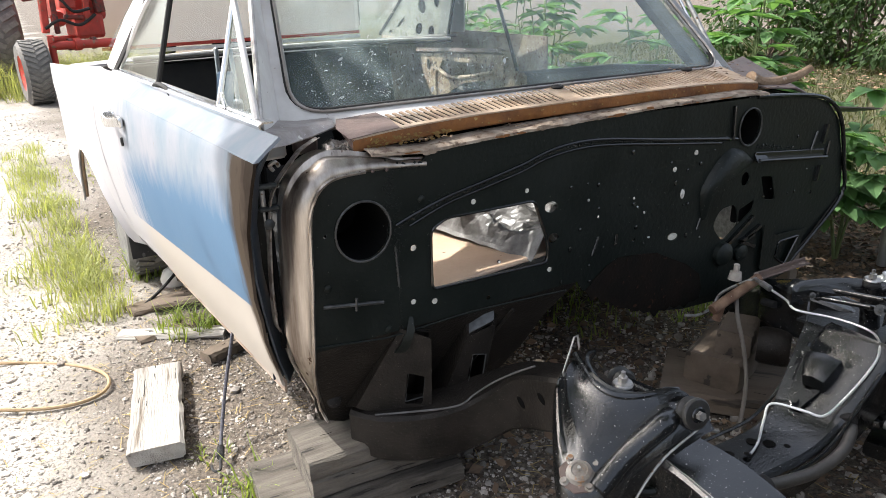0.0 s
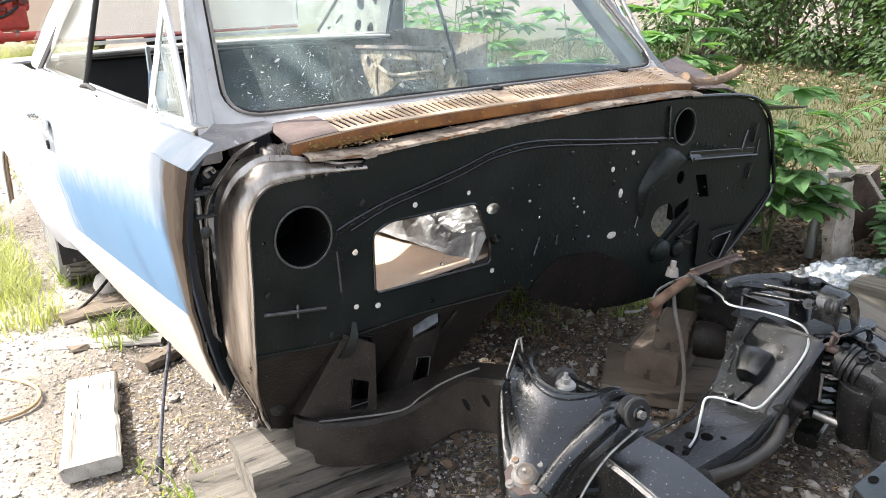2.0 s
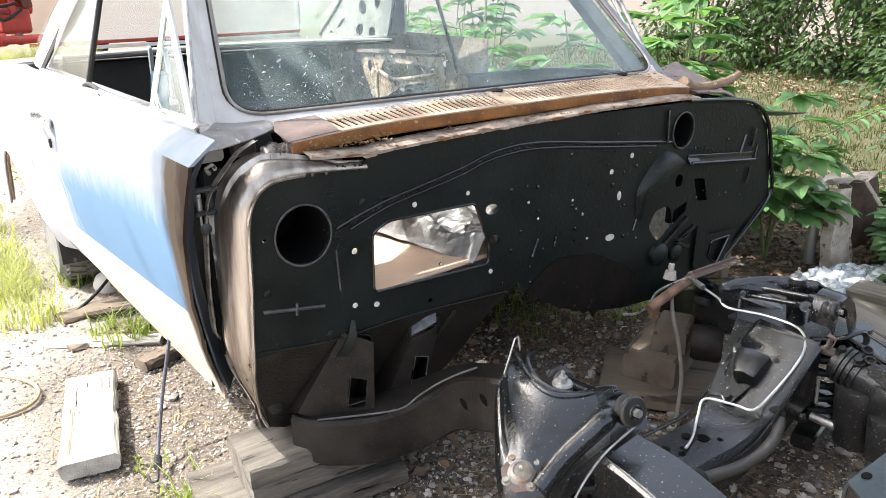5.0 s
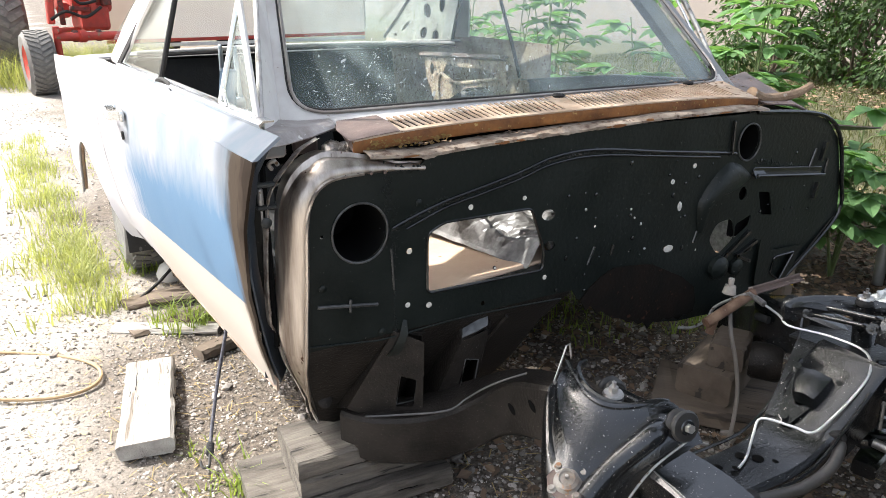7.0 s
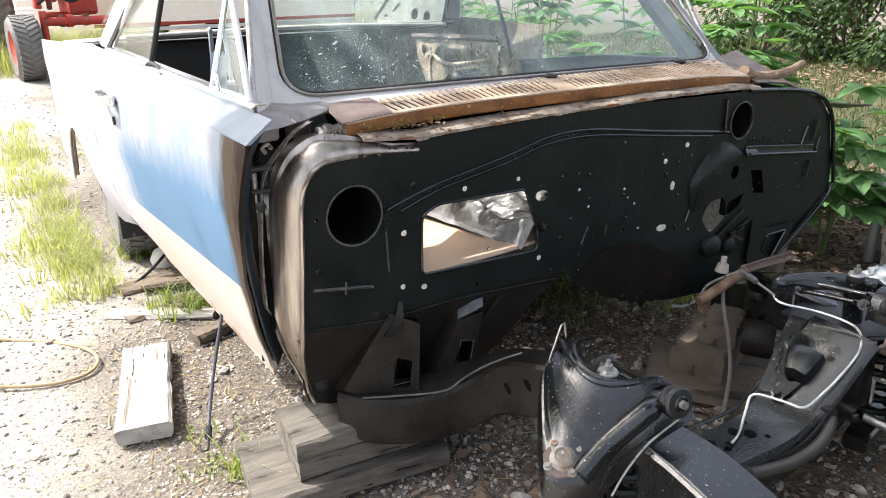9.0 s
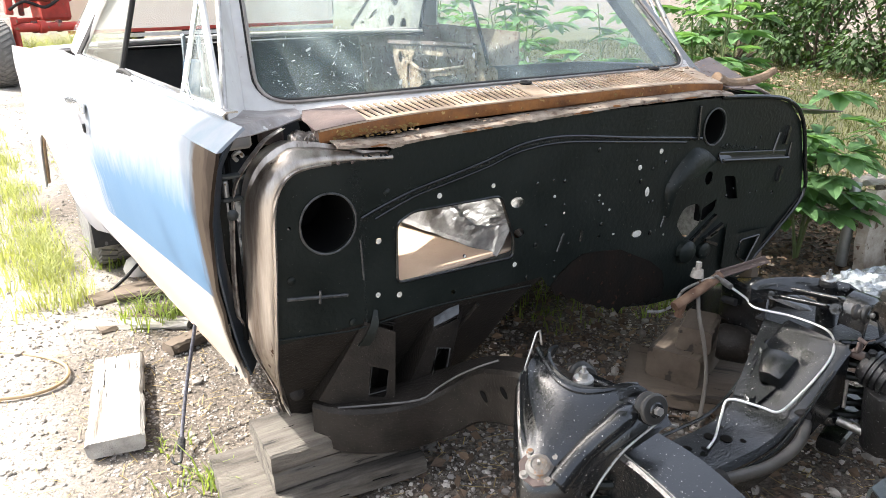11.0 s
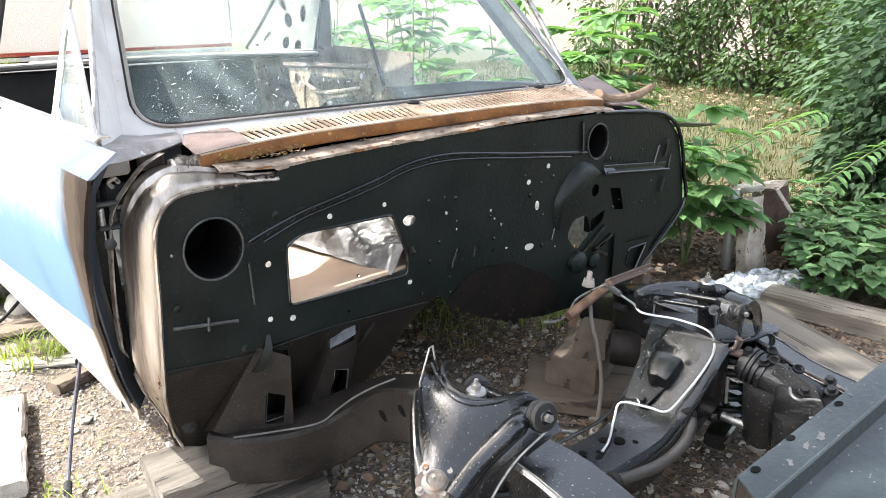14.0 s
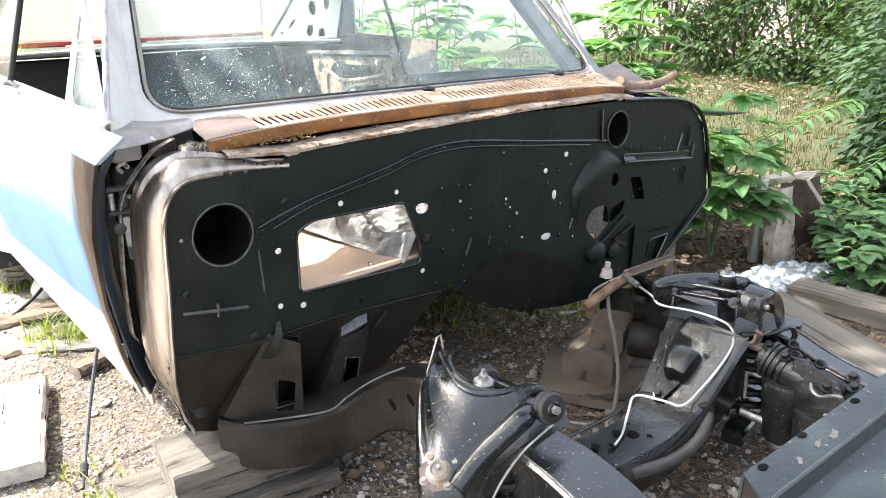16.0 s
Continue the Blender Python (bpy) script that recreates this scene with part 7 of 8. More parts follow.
# ---- plants ----
VINELEAF = leaf_mat('vine_leaf', (0.034, 0.066, 0.030), (0.024, 0.050, 0.021), through_light=0.2)
class Cloud:
    """Collects many small faces for one mesh."""
    def __init__(self):
        self.v, self.f = [], []

    def leaf(self, p, d, n, L, w, droop=0.25, fold=0.18):
        p, d, n = Vector(p), Vector(d).normalized(), Vector(n)
        s = d.cross(n)
        s = s.normalized() if s.length > 1e-5 else Vector((1, 0, 0))
        n = s.cross(d)
        b = len(self.v)
        for t, h in ((0.0, 0.02), (0.14, 0.28), (0.40, 0.49), (0.68, 0.43), (0.90, 0.20), (1.0, 0.01)):
            c = p + d * (L * t) - Vector((0, 0, droop * L * t * t))
            e = n * (fold * w * h * 2)
            self.v += [c - s * (w * h) + e, c, c + s * (w * h) + e]
        for k in range(5):
            i = b + 3 * k
            self.f += [(i, i + 1, i + 4, i + 3), (i + 1, i + 2, i + 5, i + 4)]

    def small(self, p, d, n, L, w):
        p, d, n = Vector(p), Vector(d).normalized(), Vector(n)
        s = d.cross(n)
        s = s.normalized() * w if s.length > 1e-5 else Vector((w, 0, 0))
        b = len(self.v)
        self.v += [p, p + d * L * 0.5 - s * 0.5, p + d * L - Vector((0, 0, L * 0.15)), p + d * L * 0.5 + s * 0.5]
        self.f += [(b, b + 1, b + 2, b + 3)]

    def blade(self, p, d, L, w):
        p, d = Vector(p), Vector(d)
        s = Vector((-d.y, d.x, 0))
        s = s.normalized() * w if s.length > 1e-5 else Vector((w, 0, 0))
        b = len(self.v)
        m = p + Vector((d.x * 0.3, d.y * 0.3, 0.6)) * L
        self.v += [p - s, p + s, m + s * 0.7, m - s * 0.7, p + Vector((d.x, d.y, 0.92)) * L]
        self.f += [(b, b + 1, b + 2, b + 3), (b + 3, b + 2, b + 4)]

    def mesh(self, name, material):
        return from_arrays(name, self.v, self.f, material)


def foliage(name, cloud, material, parent, label=""):
    me = cloud.mesh(name, material)
    o = world_of(parent)
    me.transform(Matrix.Translation(-o))
    ob = new(name, me)
    ob.parent = parent
    return tagged(ob, label)


def weed(x, y, h, spread, leaves, size, seed, label, fingers=5, lean=(0, 0), material=None, start=0.35, wide=0.50):
    """An upright weed: stems with whorls of fingered leaves."""
    r = random.Random(seed)
    ob = thing("weed", (x, y, ground_height(x, y)), label, "plant", "weeds by the car")
    stems, stalks, cl = [], [], Cloud()
    n = 1 if spread < 0.12 else 3
    for k in range(n):
        a = 2 * math.pi * k / n + r.random()
        ex, ey = (0, 0) if n == 1 else (spread * 0.5 * math.cos(a), spread * 0.5 * math.sin(a))
        hh = h * (1 - 0.25 * r.random() * (k > 0))
        pts = [(x + ex * t ** 1.2 + lean[0] * t, y + ey * t ** 1.2 + lean[1] * t, ob.location.z + hh * t - 0.01) for t in (0, 0.3, 0.6, 1.0)]
        stems.append(tube(pts, 0.008, 6, 3, taper=0.003))
        path = spline(pts, 8)
        m = leaves // n
        for i in range(m):
            t = start + (1 - start) * (i + 0.5 * r.random()) / m
            p = path[min(int(t * (len(path) - 1)), len(path) - 1)]
            aa = i * 2.4 + r.random()
            out = Vector((math.cos(aa), math.sin(aa), 0.35 + 0.5 * r.random() * t))
            L = spread * (0.45 + 0.5 * r.random()) * (1.15 - 0.6 * t)
            tip = p + out.normalized() * L
            stalks.append(tube([p, p.lerp(tip, 0.5) + Vector((0, 0, 0.02)), tip], 0.0025, 4, 2))
            for q in range(fingers):
                b = (q - (fingers - 1) / 2) * (2.2 / fingers) * 1.2
                d = Vector((math.cos(aa + b), math.sin(aa + b), -0.05 + 0.25 * r.random()))
                s = size * (1 - 0.35 * abs(b) / 1.4) * (0.8 + 0.4 * r.random())
                cl.leaf(tip, d, (0.1 * r.random(), 0.1 * r.random(), 1), s, s * wide, (0.35 * r.random() + 0.1) * 0.42 / wide)
    for s in stems:
        part("stem", s, STEM, ob, smooth=True)
    tagged(part("leaf_stalk", join(*stalks), STEM, ob, smooth=True), kind="stuff")
    foliage("leaves", cl, material or LEAF, ob)
    return ob


weed(1.50, 0.38, 0.66, 0.22, 40, 0.165, 1, "bushy green weed with fingered leaves beside the firewall", 6, (-0.05, 0), start=0.30)
weed(1.50, 0.64, 0.60, 0.20, 30, 0.16, 2, "bushy green weed with fingered leaves beside the firewall", 6)
weed(1.62, 1.02, 1.12, 0.24, 34, 0.17, 3, "tall green weed with fingered leaves behind the car", 5, start=0.45)
weed(1.42, 1.42, 1.10, 0.24, 30, 0.16, 4, "tall green weed with fingered leaves behind the car", 5, start=0.4)
weed(1.95, 1.25, 1.05, 0.26, 30, 0.17, 5, "tall green weed with fingered leaves behind the car", 5, start=0.4)
weed(1.25, 2.05, 1.15, 0.26, 34, 0.16, 6, "tall green weed with fingered leaves behind the car", 5, start=0.4)
weed(1.55, 2.40, 1.20, 0.26, 34, 0.16, 7, "tall green weed with fingered leaves behind the car", 5, start=0.4)
weed(1.12, 2.75, 1.15, 0.26, 30, 0.16, 8, "tall green weed with fingered leaves behind the car", 5, start=0.4)
weed(1.75, 3.1, 1.1, 0.28, 30, 0.16, 9, "tall green weed with fingered leaves behind the car", 5, start=0.4)
# low broad-leaved plants at the timber edge
for i, (x, y, h) in enumerate(((1.82, -0.10, 0.24), (1.66, -0.22, 0.20), (1.80, -0.46, 0.25), (2.10, -0.42, 0.29), (2.05, 0.02, 0.22), (1.98, -0.72, 0.28), (2.25, -0.15, 0.27), (2.35, 0.22, 0.22))):
    weed(x, y, h, 0.18, 39, 0.088, 20 + i, "low plant with broad oval green leaves by the timbers", 3, material=LOWLEAF, start=0.2, wide=0.80)


def vine(pts, seed, n, size, label):
    r = random.Random(seed)
    ob = thing("vine", pts[0], label, "plant", "trailing vines")
    path = spline(pts, 14)
    cl = Cloud()
    for i in range(n):
        p = path[int(i / n * (len(path) - 1))]
        d = (path[-1] - path[0]).normalized()
        sgn = 1 if i % 2 else -1
        s = d.cross(Vector((0, 0, 1))).normalized() * sgn
        cl.leaf(p, s + d * 0.4 + Vector((0, 0, 0.2 * r.random())), (0.2 * r.random(), 0, 1), size * (0.7 + 0.6 * r.random()), size * 0.45, 0.5)
    part("stem", tube(pts, 0.004, 5, 6), STEM, ob)
    foliage("leaves", cl, LEAF, ob)


vine([(3.4, 0.55, 0.35), (2.9, 0.5, 0.50), (2.5, 0.52, 0.48), (2.15, 0.62, 0.36)], 1, 44, 0.085, "trailing vine with paired green leaves")
vine([(3.2, 0.1, 0.3), (2.8, 0.05, 0.44), (2.5, 0.1, 0.40), (2.25, 0.18, 0.27)], 3, 44, 0.085, "trailing vine with paired green leaves")


def shrub(x, y, rx, ry, h, n, size, seed, label, z0=0.0, material=None, trunk=True, name="shrub", group="hedge behind the yard"):
    """An uneven shrub: limbs and many small leaves in clumps with gaps."""
    r = np.random.default_rng(seed)
    ob = thing(name, (x, y, ground_height(x, y)), label, name, group)
    cl = Cloud()
    limbs = []
    clumps = []
    for k in range(max(10, n // 120)):
        a, q, t = r.random() * 6.283, math.sqrt(r.random()), r.random() ** 1.25
        w = 0.55 + 0.6 * math.sin(math.pi * min(1, 0.15 + t * 0.8))
        c = Vector((x + rx * q * w * math.cos(a), y + ry * q * w * math.sin(a), z0 + h * (0.08 + 0.92 * t)))
        clumps.append(c)
        if k % 3 == 0:
            limbs.append(tube([(x + 0.1 * (r.random() - 0.5), y + 0.1 * (r.random() - 0.5), 0), ((x + c.x) / 2, (y + c.y) / 2, c.z * 0.45), c], 0.02, 5, 3, taper=0.006))
    for c in clumps:
        sc = 0.14 + 0.22 * r.random()
        m = n // len(clumps)
        for i in range(m):
            o = Vector(r.normal(0, 1, 3)) * sc * 0.6
            d = Vector((o.x, o.y, o.z * 0.5 - 0.1)) + Vector(r.normal(0, 0.05, 3))
            L = size * (0.7 + 0.6 * r.random())
            cl.small(c + o, d, (r.normal(0, 0.5), r.normal(0, 0.5), 1), L, L * 0.55)
    part("branchwork", join(*limbs), BARK, ob)
    foliage("crown", cl, material or LEAFD, ob)
    return ob


k = 0
for x, y, rx, ry, h, n, s in ((6.9, 4.9, 0.9, 0.8, 2.3, 2600, 0.12), (7.1, 4.0, 0.8, 0.8, 2.5, 3000, 0.12), (7.0, 3.1, 0.8, 0.8, 2.5, 3000, 0.12), (6.7, 2.35, 0.7, 0.6, 2.4, 2800, 0.12), (6.2, 1.7, 0.7, 0.5, 2.1, 2600, 0.12), (5.7, 1.1, 0.6, 0.5, 1.8, 3000, 0.11),
                           (4.9, 0.75, 0.55, 0.4, 1.5, 4000, 0.10), (4.6, 0.62, 0.4, 0.4, 1.3, 4000, 0.10), (3.8, 0.42, 0.36, 0.3, 1.15, 3800, 0.095), (3.12, 0.18, 0.26, 0.22, 0.95, 3000, 0.095), (4.0, -0.2, 0.5, 0.4, 0.9, 3600, 0.09), (3.3, -0.1, 0.4, 0.3, 0.5, 2200, 0.085), (8.4, 2.4, 0.9, 0.8, 1.3, 1500, 0.15)):
    k += 1
    if x > 5.0:
        n, s = int(n * 1.9), s * 0.60
    else:
        n, s = int(n * 1.7), s * 0.72
    shrub(x, y, rx, ry, h, n, s, 40 + k, "dense dark green leafy shrub at the edge of the lawn" if x > 5.0 else "leafy green shrub overgrown with vines", material=LEAFD if x > 5.0 else VINELEAF)

# unseen tree, added so that its boughs over the yard shade and dapple it
tree = thing("unseen_shade_tree", (1.6, -4.2, 0), "unseen leafy tree added overhead to shade the yard", "tree")
limbs = [tube([(1.6, -4.2, 0), (1.5, -4.1, 1.8), (1.2, -3.6, 3.4), (0.4, -2.4, 4.4)], 0.22, 12, 5, taper=0.12)]
for a in ((-1.0, 0.6, 4.7), (-2.4, 0.9, 4.6), (-3.6, 1.2, 4.6), (0.2, 1.0, 4.8), (0.9, 0.9, 4.8)):
    limbs.append(tube([(0.6, -2.6, 4.2), ((0.6 + a[0]) / 2, (a[1] - 2.6) / 2 + 0.2, 4.6), a], 0.09, 7, 4, taper=0.02))
part("trunk", join(*limbs), BARK, tree, smooth=True)
cl = Cloud()
tr = np.random.default_rng(11)
for kk in range(120):
    c = Vector((tr.uniform(-3.75, 0.6), tr.uniform(0.3, 2.5), tr.uniform(4.3, 4.95)))
    if c.y > 1.95 and c.x < -2.35:
        continue
    # clumps placed to keep the sun off the near control arm
    if kk < 7:
        c = Vector((-3.14 + 0.22 * math.cos(kk * 0.9) * (kk > 0), 1.76 + 0.2 * math.sin(kk * 0.9) * (kk > 0), 4.6))
    for i in range(70):
        o = Vector(tr.normal(0, 0.17, 3))
        L = 0.13 * (0.7 + 0.6 * tr.random())
        cl.small(c + o, Vector(tr.normal(0, 1, 3)) + Vector((0, 0, -0.3)), (tr.normal(0, 0.5), tr.normal(0, 0.5), 1), L, L * 0.6)
# more clumps, added to break up the sky's reflection in the frame paint
for kk in range(45):
    c = Vector((tr.uniform(-2.6, 2.4), tr.uniform(-3.0, 0.25), tr.uniform(4.2, 5.0)))
    for i in range(70):
        o = Vector(tr.normal(0, 0.2, 3))
        L = 0.14 * (0.7 + 0.6 * tr.random())
        cl.small(c + o, Vector(tr.normal(0, 1, 3)) + Vector((0, 0, -0.3)), (tr.normal(0, 0.5), tr.normal(0, 0.5), 1), L, L * 0.6)
foliage("crown", cl, LEAFD, tree)

# ---- grass, gravel and litter ----
g = np.random.default_rng(5)


def scatter(name, material, label, category, make, n):
    cl = Cloud()
    for i in range(n):
        make(cl)
    ob = new(name, cl.mesh(name, material))
    return tagged(ob, label, category, kind="stuff")


def tuft(cl, x, y, h, n, r):
    for i in range(n):
        a = g.random() * 6.283
        q = r * math.sqrt(g.random())
        px, py = x + q * math.cos(a), y + q * math.sin(a)
        b = g.random() * 6.283
        e = 0.3 + 0.8 * g.random()
        cl.blade((px, py, ground_height(px, py) - 0.004), (math.cos(b) * e, math.sin(b) * e, 0), h * (0.5 + 0.7 * g.random()), 0.0016 + 0.0022 * g.random())


def side_tuft(cl):
    t = g.random()
    y = 1.35 + 3.6 * t ** 1.3
    x = -1.05 - 0.06 * y + abs(g.normal(0, 0.13)) * -1 + 0.06
    tuft(cl, x, y, 0.085, 16, 0.07)


def field_tuft(cl):
    x, y = -1.0 - abs(g.normal(0, 0.45)), g.uniform(1.9, 10.5)
    if noise.noise(Vector((x * 0.9, y * 0.6, 3))) < 0.16:
        return
    tuft(cl, x, y, 0.028, 8, 0.13)


scatter("grass", GRASS, "ragged yellow-green grass along the sill", "grass", side_tuft, 170)
def far_tuft(cl):
    tuft(cl, g.uniform(-2.4, 0.3), g.uniform(7.75, 9.6), 0.42, 22, 0.14)


scatter("grass", GRASS, "long bright grass round the tractor", "grass", far_tuft, 260)
scatter("grass", GRASS, "short sparse grass in the gravel", "grass", field_tuft, 1100)
near = Cloud()
for x, y, h, n, r in ((-0.93, 0.20, 0.09, 45, 0.05), (-0.87, 0.16, 0.07, 30, 0.04), (-0.915, 1.13, 0.10, 110, 0.09), (-0.84, 1.12, 0.09, 70, 0.06), (-1.00, 0.42, 0.04, 20, 0.06), (-1.02, 0.26, 0.04, 20, 0.05), (0.62, 0.42, 0.07, 200, 0.16), (0.75, 0.30, 0.06, 140, 0.12), (0.30, 0.50, 0.05, 120, 0.18), (0.45, 0.75, 0.05, 140, 0.2), (-0.88, 1.9, 0.16, 120, 0.09), (-0.95, 1.75, 0.14, 90, 0.08)):
    tuft(near, x, y, h, n, r)
tagged(new("grass", near.mesh("grass", leaf_mat("fresh_grass", (0.20, 0.26, 0.075), (0.15, 0.19, 0.05)))), "fresh green grass tufts round the blocks", "grass", kind="stuff")


def lawn(cl):
    x, y = g.uniform(2.0, 9.0), g.uniform(0.4, 8.0)
    tuft(cl, x, y, 0.06, 7, 0.12)


scatter("lawn_grass", LAWN, "rough lawn grass behind the car, colour darkened for tree shade", "grass", lawn, 9000)


# straw lies flat
lying = Cloud()
for i in range(4500):
    x, y = g.uniform(-1.7, 1.2), g.uniform(-0.9, 2.2)
    a, L = g.random() * 6.283, 0.012 + 0.05 * g.random() ** 2
    z = ground_height(x, y) + 0.004
    s = Vector((-math.sin(a), math.cos(a), 0)) * 0.0011
    p, q = Vector((x, y, z)), Vector((x + L * math.cos(a), y + L * math.sin(a), z + 0.006 * g.random()))
    b = len(lying.v)
    lying.v += [p - s, p + s, q + s, q - s]
    lying.f += [(b, b + 1, b + 2, b + 3)]
tagged(new("straw", lying.mesh("straw", STRAW)), "dry straw bits on the ground", "straw", kind="stuff")

litter = Cloud()
for i in range(17500):
    x, y = g.uniform(0.75, 3.2), g.uniform(-0.9, 1.9)
    if i % 3 == 1:
        x, y = g.uniform(0.95, 2.2), g.uniform(-0.2, 0.95)
    if i % 5 == 0:
        x, y = g.uniform(-0.7, 1.0), g.uniform(-0.9, 0.7)
    if i >= 9000:   # caught under the frame and the body
        x, y = g.uniform(-0.45, 1.25), g.uniform(-0.75, 1.1)
    if i >= 13500:   # drifts between the timbers and behind the firewall
        x, y = (g.uniform(1.0, 1.45), g.uniform(-0.7, 0.0)) if i % 4 == 0 else (g.uniform(1.0, 2.1), g.uniform(0.0, 0.95))
    a = g.random() * 6.283
    L = 0.012 + 0.035 * g.random() if i < 9000 else 0.007 + 0.015 * g.random()
    litter.small((x, y, ground_height(x, y) + 0.003 + 0.012 * g.random()), (math.cos(a), math.sin(a), 0.5 * g.random()), (g.normal(0, 0.5), g.normal(0, 0.5), 1), L, L * 0.6)
for i in range(650):
    x, y = g.uniform(5.0, 6.6), g.uniform(1.4, 4.6)
    a, L = g.random() * 6.283, 0.035 + 0.04 * g.random()
    litter.small((x, y, ground_height(x, y) + 0.03), (math.cos(a), math.sin(a), 0.3 * g.random()), (g.normal(0, 0.4), g.normal(0, 0.4), 1), L, L * 0.6)
tagged(new("leaf_litter", litter.mesh("leaf_litter", DEADLEAF)), "brown dead leaves on the ground", "leaf litter", kind="stuff")

bits = Cloud()
for i in range(170):
    t = g.random()
    if i % 2 == 0:
        p = (g.uniform(0.25, 0.60), g.uniform(0.06, 0.27), 0.862)
    else:
        p = (g.uniform(-0.60, 0.52), g.uniform(0.002, 0.02), 0.819)
    a, L = g.random() * 6.283, 0.005 + 0.011 * g.random()
    bits.small(p, (math.cos(a), math.sin(a), 0.3 * g.random()), (g.normal(0, 0.4), g.normal(0, 0.4), 1), L, L * 0.5)
tagged(new("leaf_bits", bits.mesh("leaf_bits", DEADLEAF)), "dry leaf crumbs caught on the cowl", "leaf litter", kind="stuff")

# gravel: small rough stones
ico = bmesh.new()
bmesh.ops.create_icosphere(ico, subdivisions=1, radius=1)
base_v = np.array([v.co for v in ico.verts])
base_f = np.array([[v.index for v in f.verts] for f in ico.faces])
ico.free()
gv, gf = [], []
def stones(n, xs, ys, lo, hi, keep=None):
    for i in range(n):
        x, y = g.uniform(*xs), g.uniform(*ys)
        if keep and not keep(x, y):
            continue
        s = lo + (hi - lo) * g.random() ** 3
        v = base_v * (s * g.uniform(0.6, 1.3, 3)) * g.uniform(0.8, 1.2, (12, 1))
        a = g.random() * 6.283
        c, sn = math.cos(a), math.sin(a)
        v = np.stack([v[:, 0] * c - v[:, 1] * sn + x, v[:, 0] * sn + v[:, 1] * c + y, v[:, 2] * 0.7 + ground_height(x, y) + s * 0.2], 1)
        gf.append(base_f + 12 * len(gv))
        gv.append(v)


stones(24000, (-1.9, 0.1), (-0.2, 2.6), 0.0015, 0.0065)
stones(90, (-1.5, -0.6), (0.1, 1.6), 0.007, 0.016)
stones(22000, (-1.15, 1.3), (-1.1, 1.2), 0.0018, 0.007)
stones(4000, (-3.0, -0.9), (2.4, 7.0), 0.004, 0.011)
stones(260, (-0.75, 0.9), (-0.7, 0.5), 0.010, 0.022)
stones(900, (-0.5, 0.9), (-0.75, 0.7), 0.007, 0.017)
me = bpy.data.meshes.new("gravel")
me.from_pydata(np.concatenate(gv).tolist(), [], np.concatenate(gf).tolist())
me.materials.append(STONE)
tagged(new("gravel", me), "loose grey-brown gravel stones on the yard", "gravel", kind="stuff")

# ---- junk by the plants ----
lone("steel_pipe", rod((1.565, 0.225, 0.0), (1.575, 0.235, 0.34), 0.021, seg=20, bevel=0.002), GALV, "galvanised pipe stub standing in the ground", "pipe", smooth=True)
TANSHEET = mat("weathered_tan_sheet", (0.50, 0.44, 0.37), (0.27, 0.21, 0.16), scale=16, rough=0.6, bump=0.3, spots=(0.14, 0.085, 0.055), spot_scale=30, spot_at=0.60)
junk = []
for j in range(9):
    t = j / 8
    w = 0.19 - 0.10 * t ** 1.5
    c = Vector((1.625 - 0.02 * t + 0.008 * math.sin(j * 1.7), 0.115 + 0.03 * t, 0.33 * t))
    junk.append([c + Vector((w * o + 0.006 * noise.noise(Vector((o * 3, j, 2))), d, 0.006 * noise.noise(Vector((o * 5, j, 6))))) for o, d in ((-0.5, 0.045), (-0.47, 0.004), (-0.2, 0.0), (0.15, -0.006), (0.36, 0.0), (0.5, 0.035), (0.52, 0.06))])
lone("bent_panel", loft(junk, 0.003), TANSHEET, "bent tan sheet metal channel leaning among the weeds", "sheet metal")
junk = [[(1.60 + 0.036 * i, 0.14 + 0.045 * j + 0.012 * noise.noise(Vector((i * 0.8, j, 8))), 0.352 + 0.012 * math.sin(i * 1.2) - 0.012 * j + 0.022 * noise.noise(Vector((i * 0.7, j * 0.9, 1)))) for i in range(8)] for j in range(6)]
lone("torn_panel", join(loft(junk, 0.003), loft([[(1.80, 0.20, 0.335), (1.84, 0.20, 0.325)], [(1.98, 0.12, 0.10), (2.01, 0.12, 0.10)], [(2.05, 0.08, 0.0), (2.09, 0.08, 0.0)]], 0.004)), TANSHEET, "torn tan sheet metal propped among the weeds", "sheet metal")
lone("rusty_plate", loft([[(1.76 + 0.05 * i + 0.03 * j, 0.22 + 0.015 * math.sin(i + j), 0.30 - 0.075 * j + 0.01 * math.sin(i * 2)) for i in range(5)] for j in range(5)], 0.004), mat("dark_rust_sheet", (0.10, 0.06, 0.04), (0.05, 0.03, 0.022), scale=20, rough=0.8, bump=0.4), "dark rusty plate leaning behind bent sheet metal", "sheet metal", smooth=True)
bag = [[(1.30 + 0.40 * u + 0.03 * noise.noise(Vector((u * 5, w * 5, 2))), 0.18 - 0.22 * w - 0.14 * u + 0.03 * noise.noise(Vector((u * 6, w * 6, 7))), 0.014 + 0.045 * math.sin(math.pi * u) * math.sin(math.pi * w) + 0.05 * abs(noise.noise(Vector((u * 7, w * 7, 3)))) * (u * (1 - u) * 4) + 0.022 * abs(noise.noise(Vector((u * 19, w * 17, 5))))) for u in np.linspace(0, 1, 30)] for w in np.linspace(0, 1, 22)]
lone("plastic_bag", loft(bag, 0.001), BAG, "crumpled clear plastic bag on the ground", "plastic bag")
bp = [[(0.92 + 0.09 * i, 0.17 + 0.05 * j, 0.705 - 0.012 * i - 0.012 * j) for i in range(5)] for j in range(3)]
fend = thing("fender_piece", (1.0, 0.2, 0.0), "rusty dark fender piece on a post beside the car", "car part")
part("panel", loft([[(x, y, z) for x, y, z in row] for row in bp], 0.004), BROWNPAINT, fend, smooth=True)
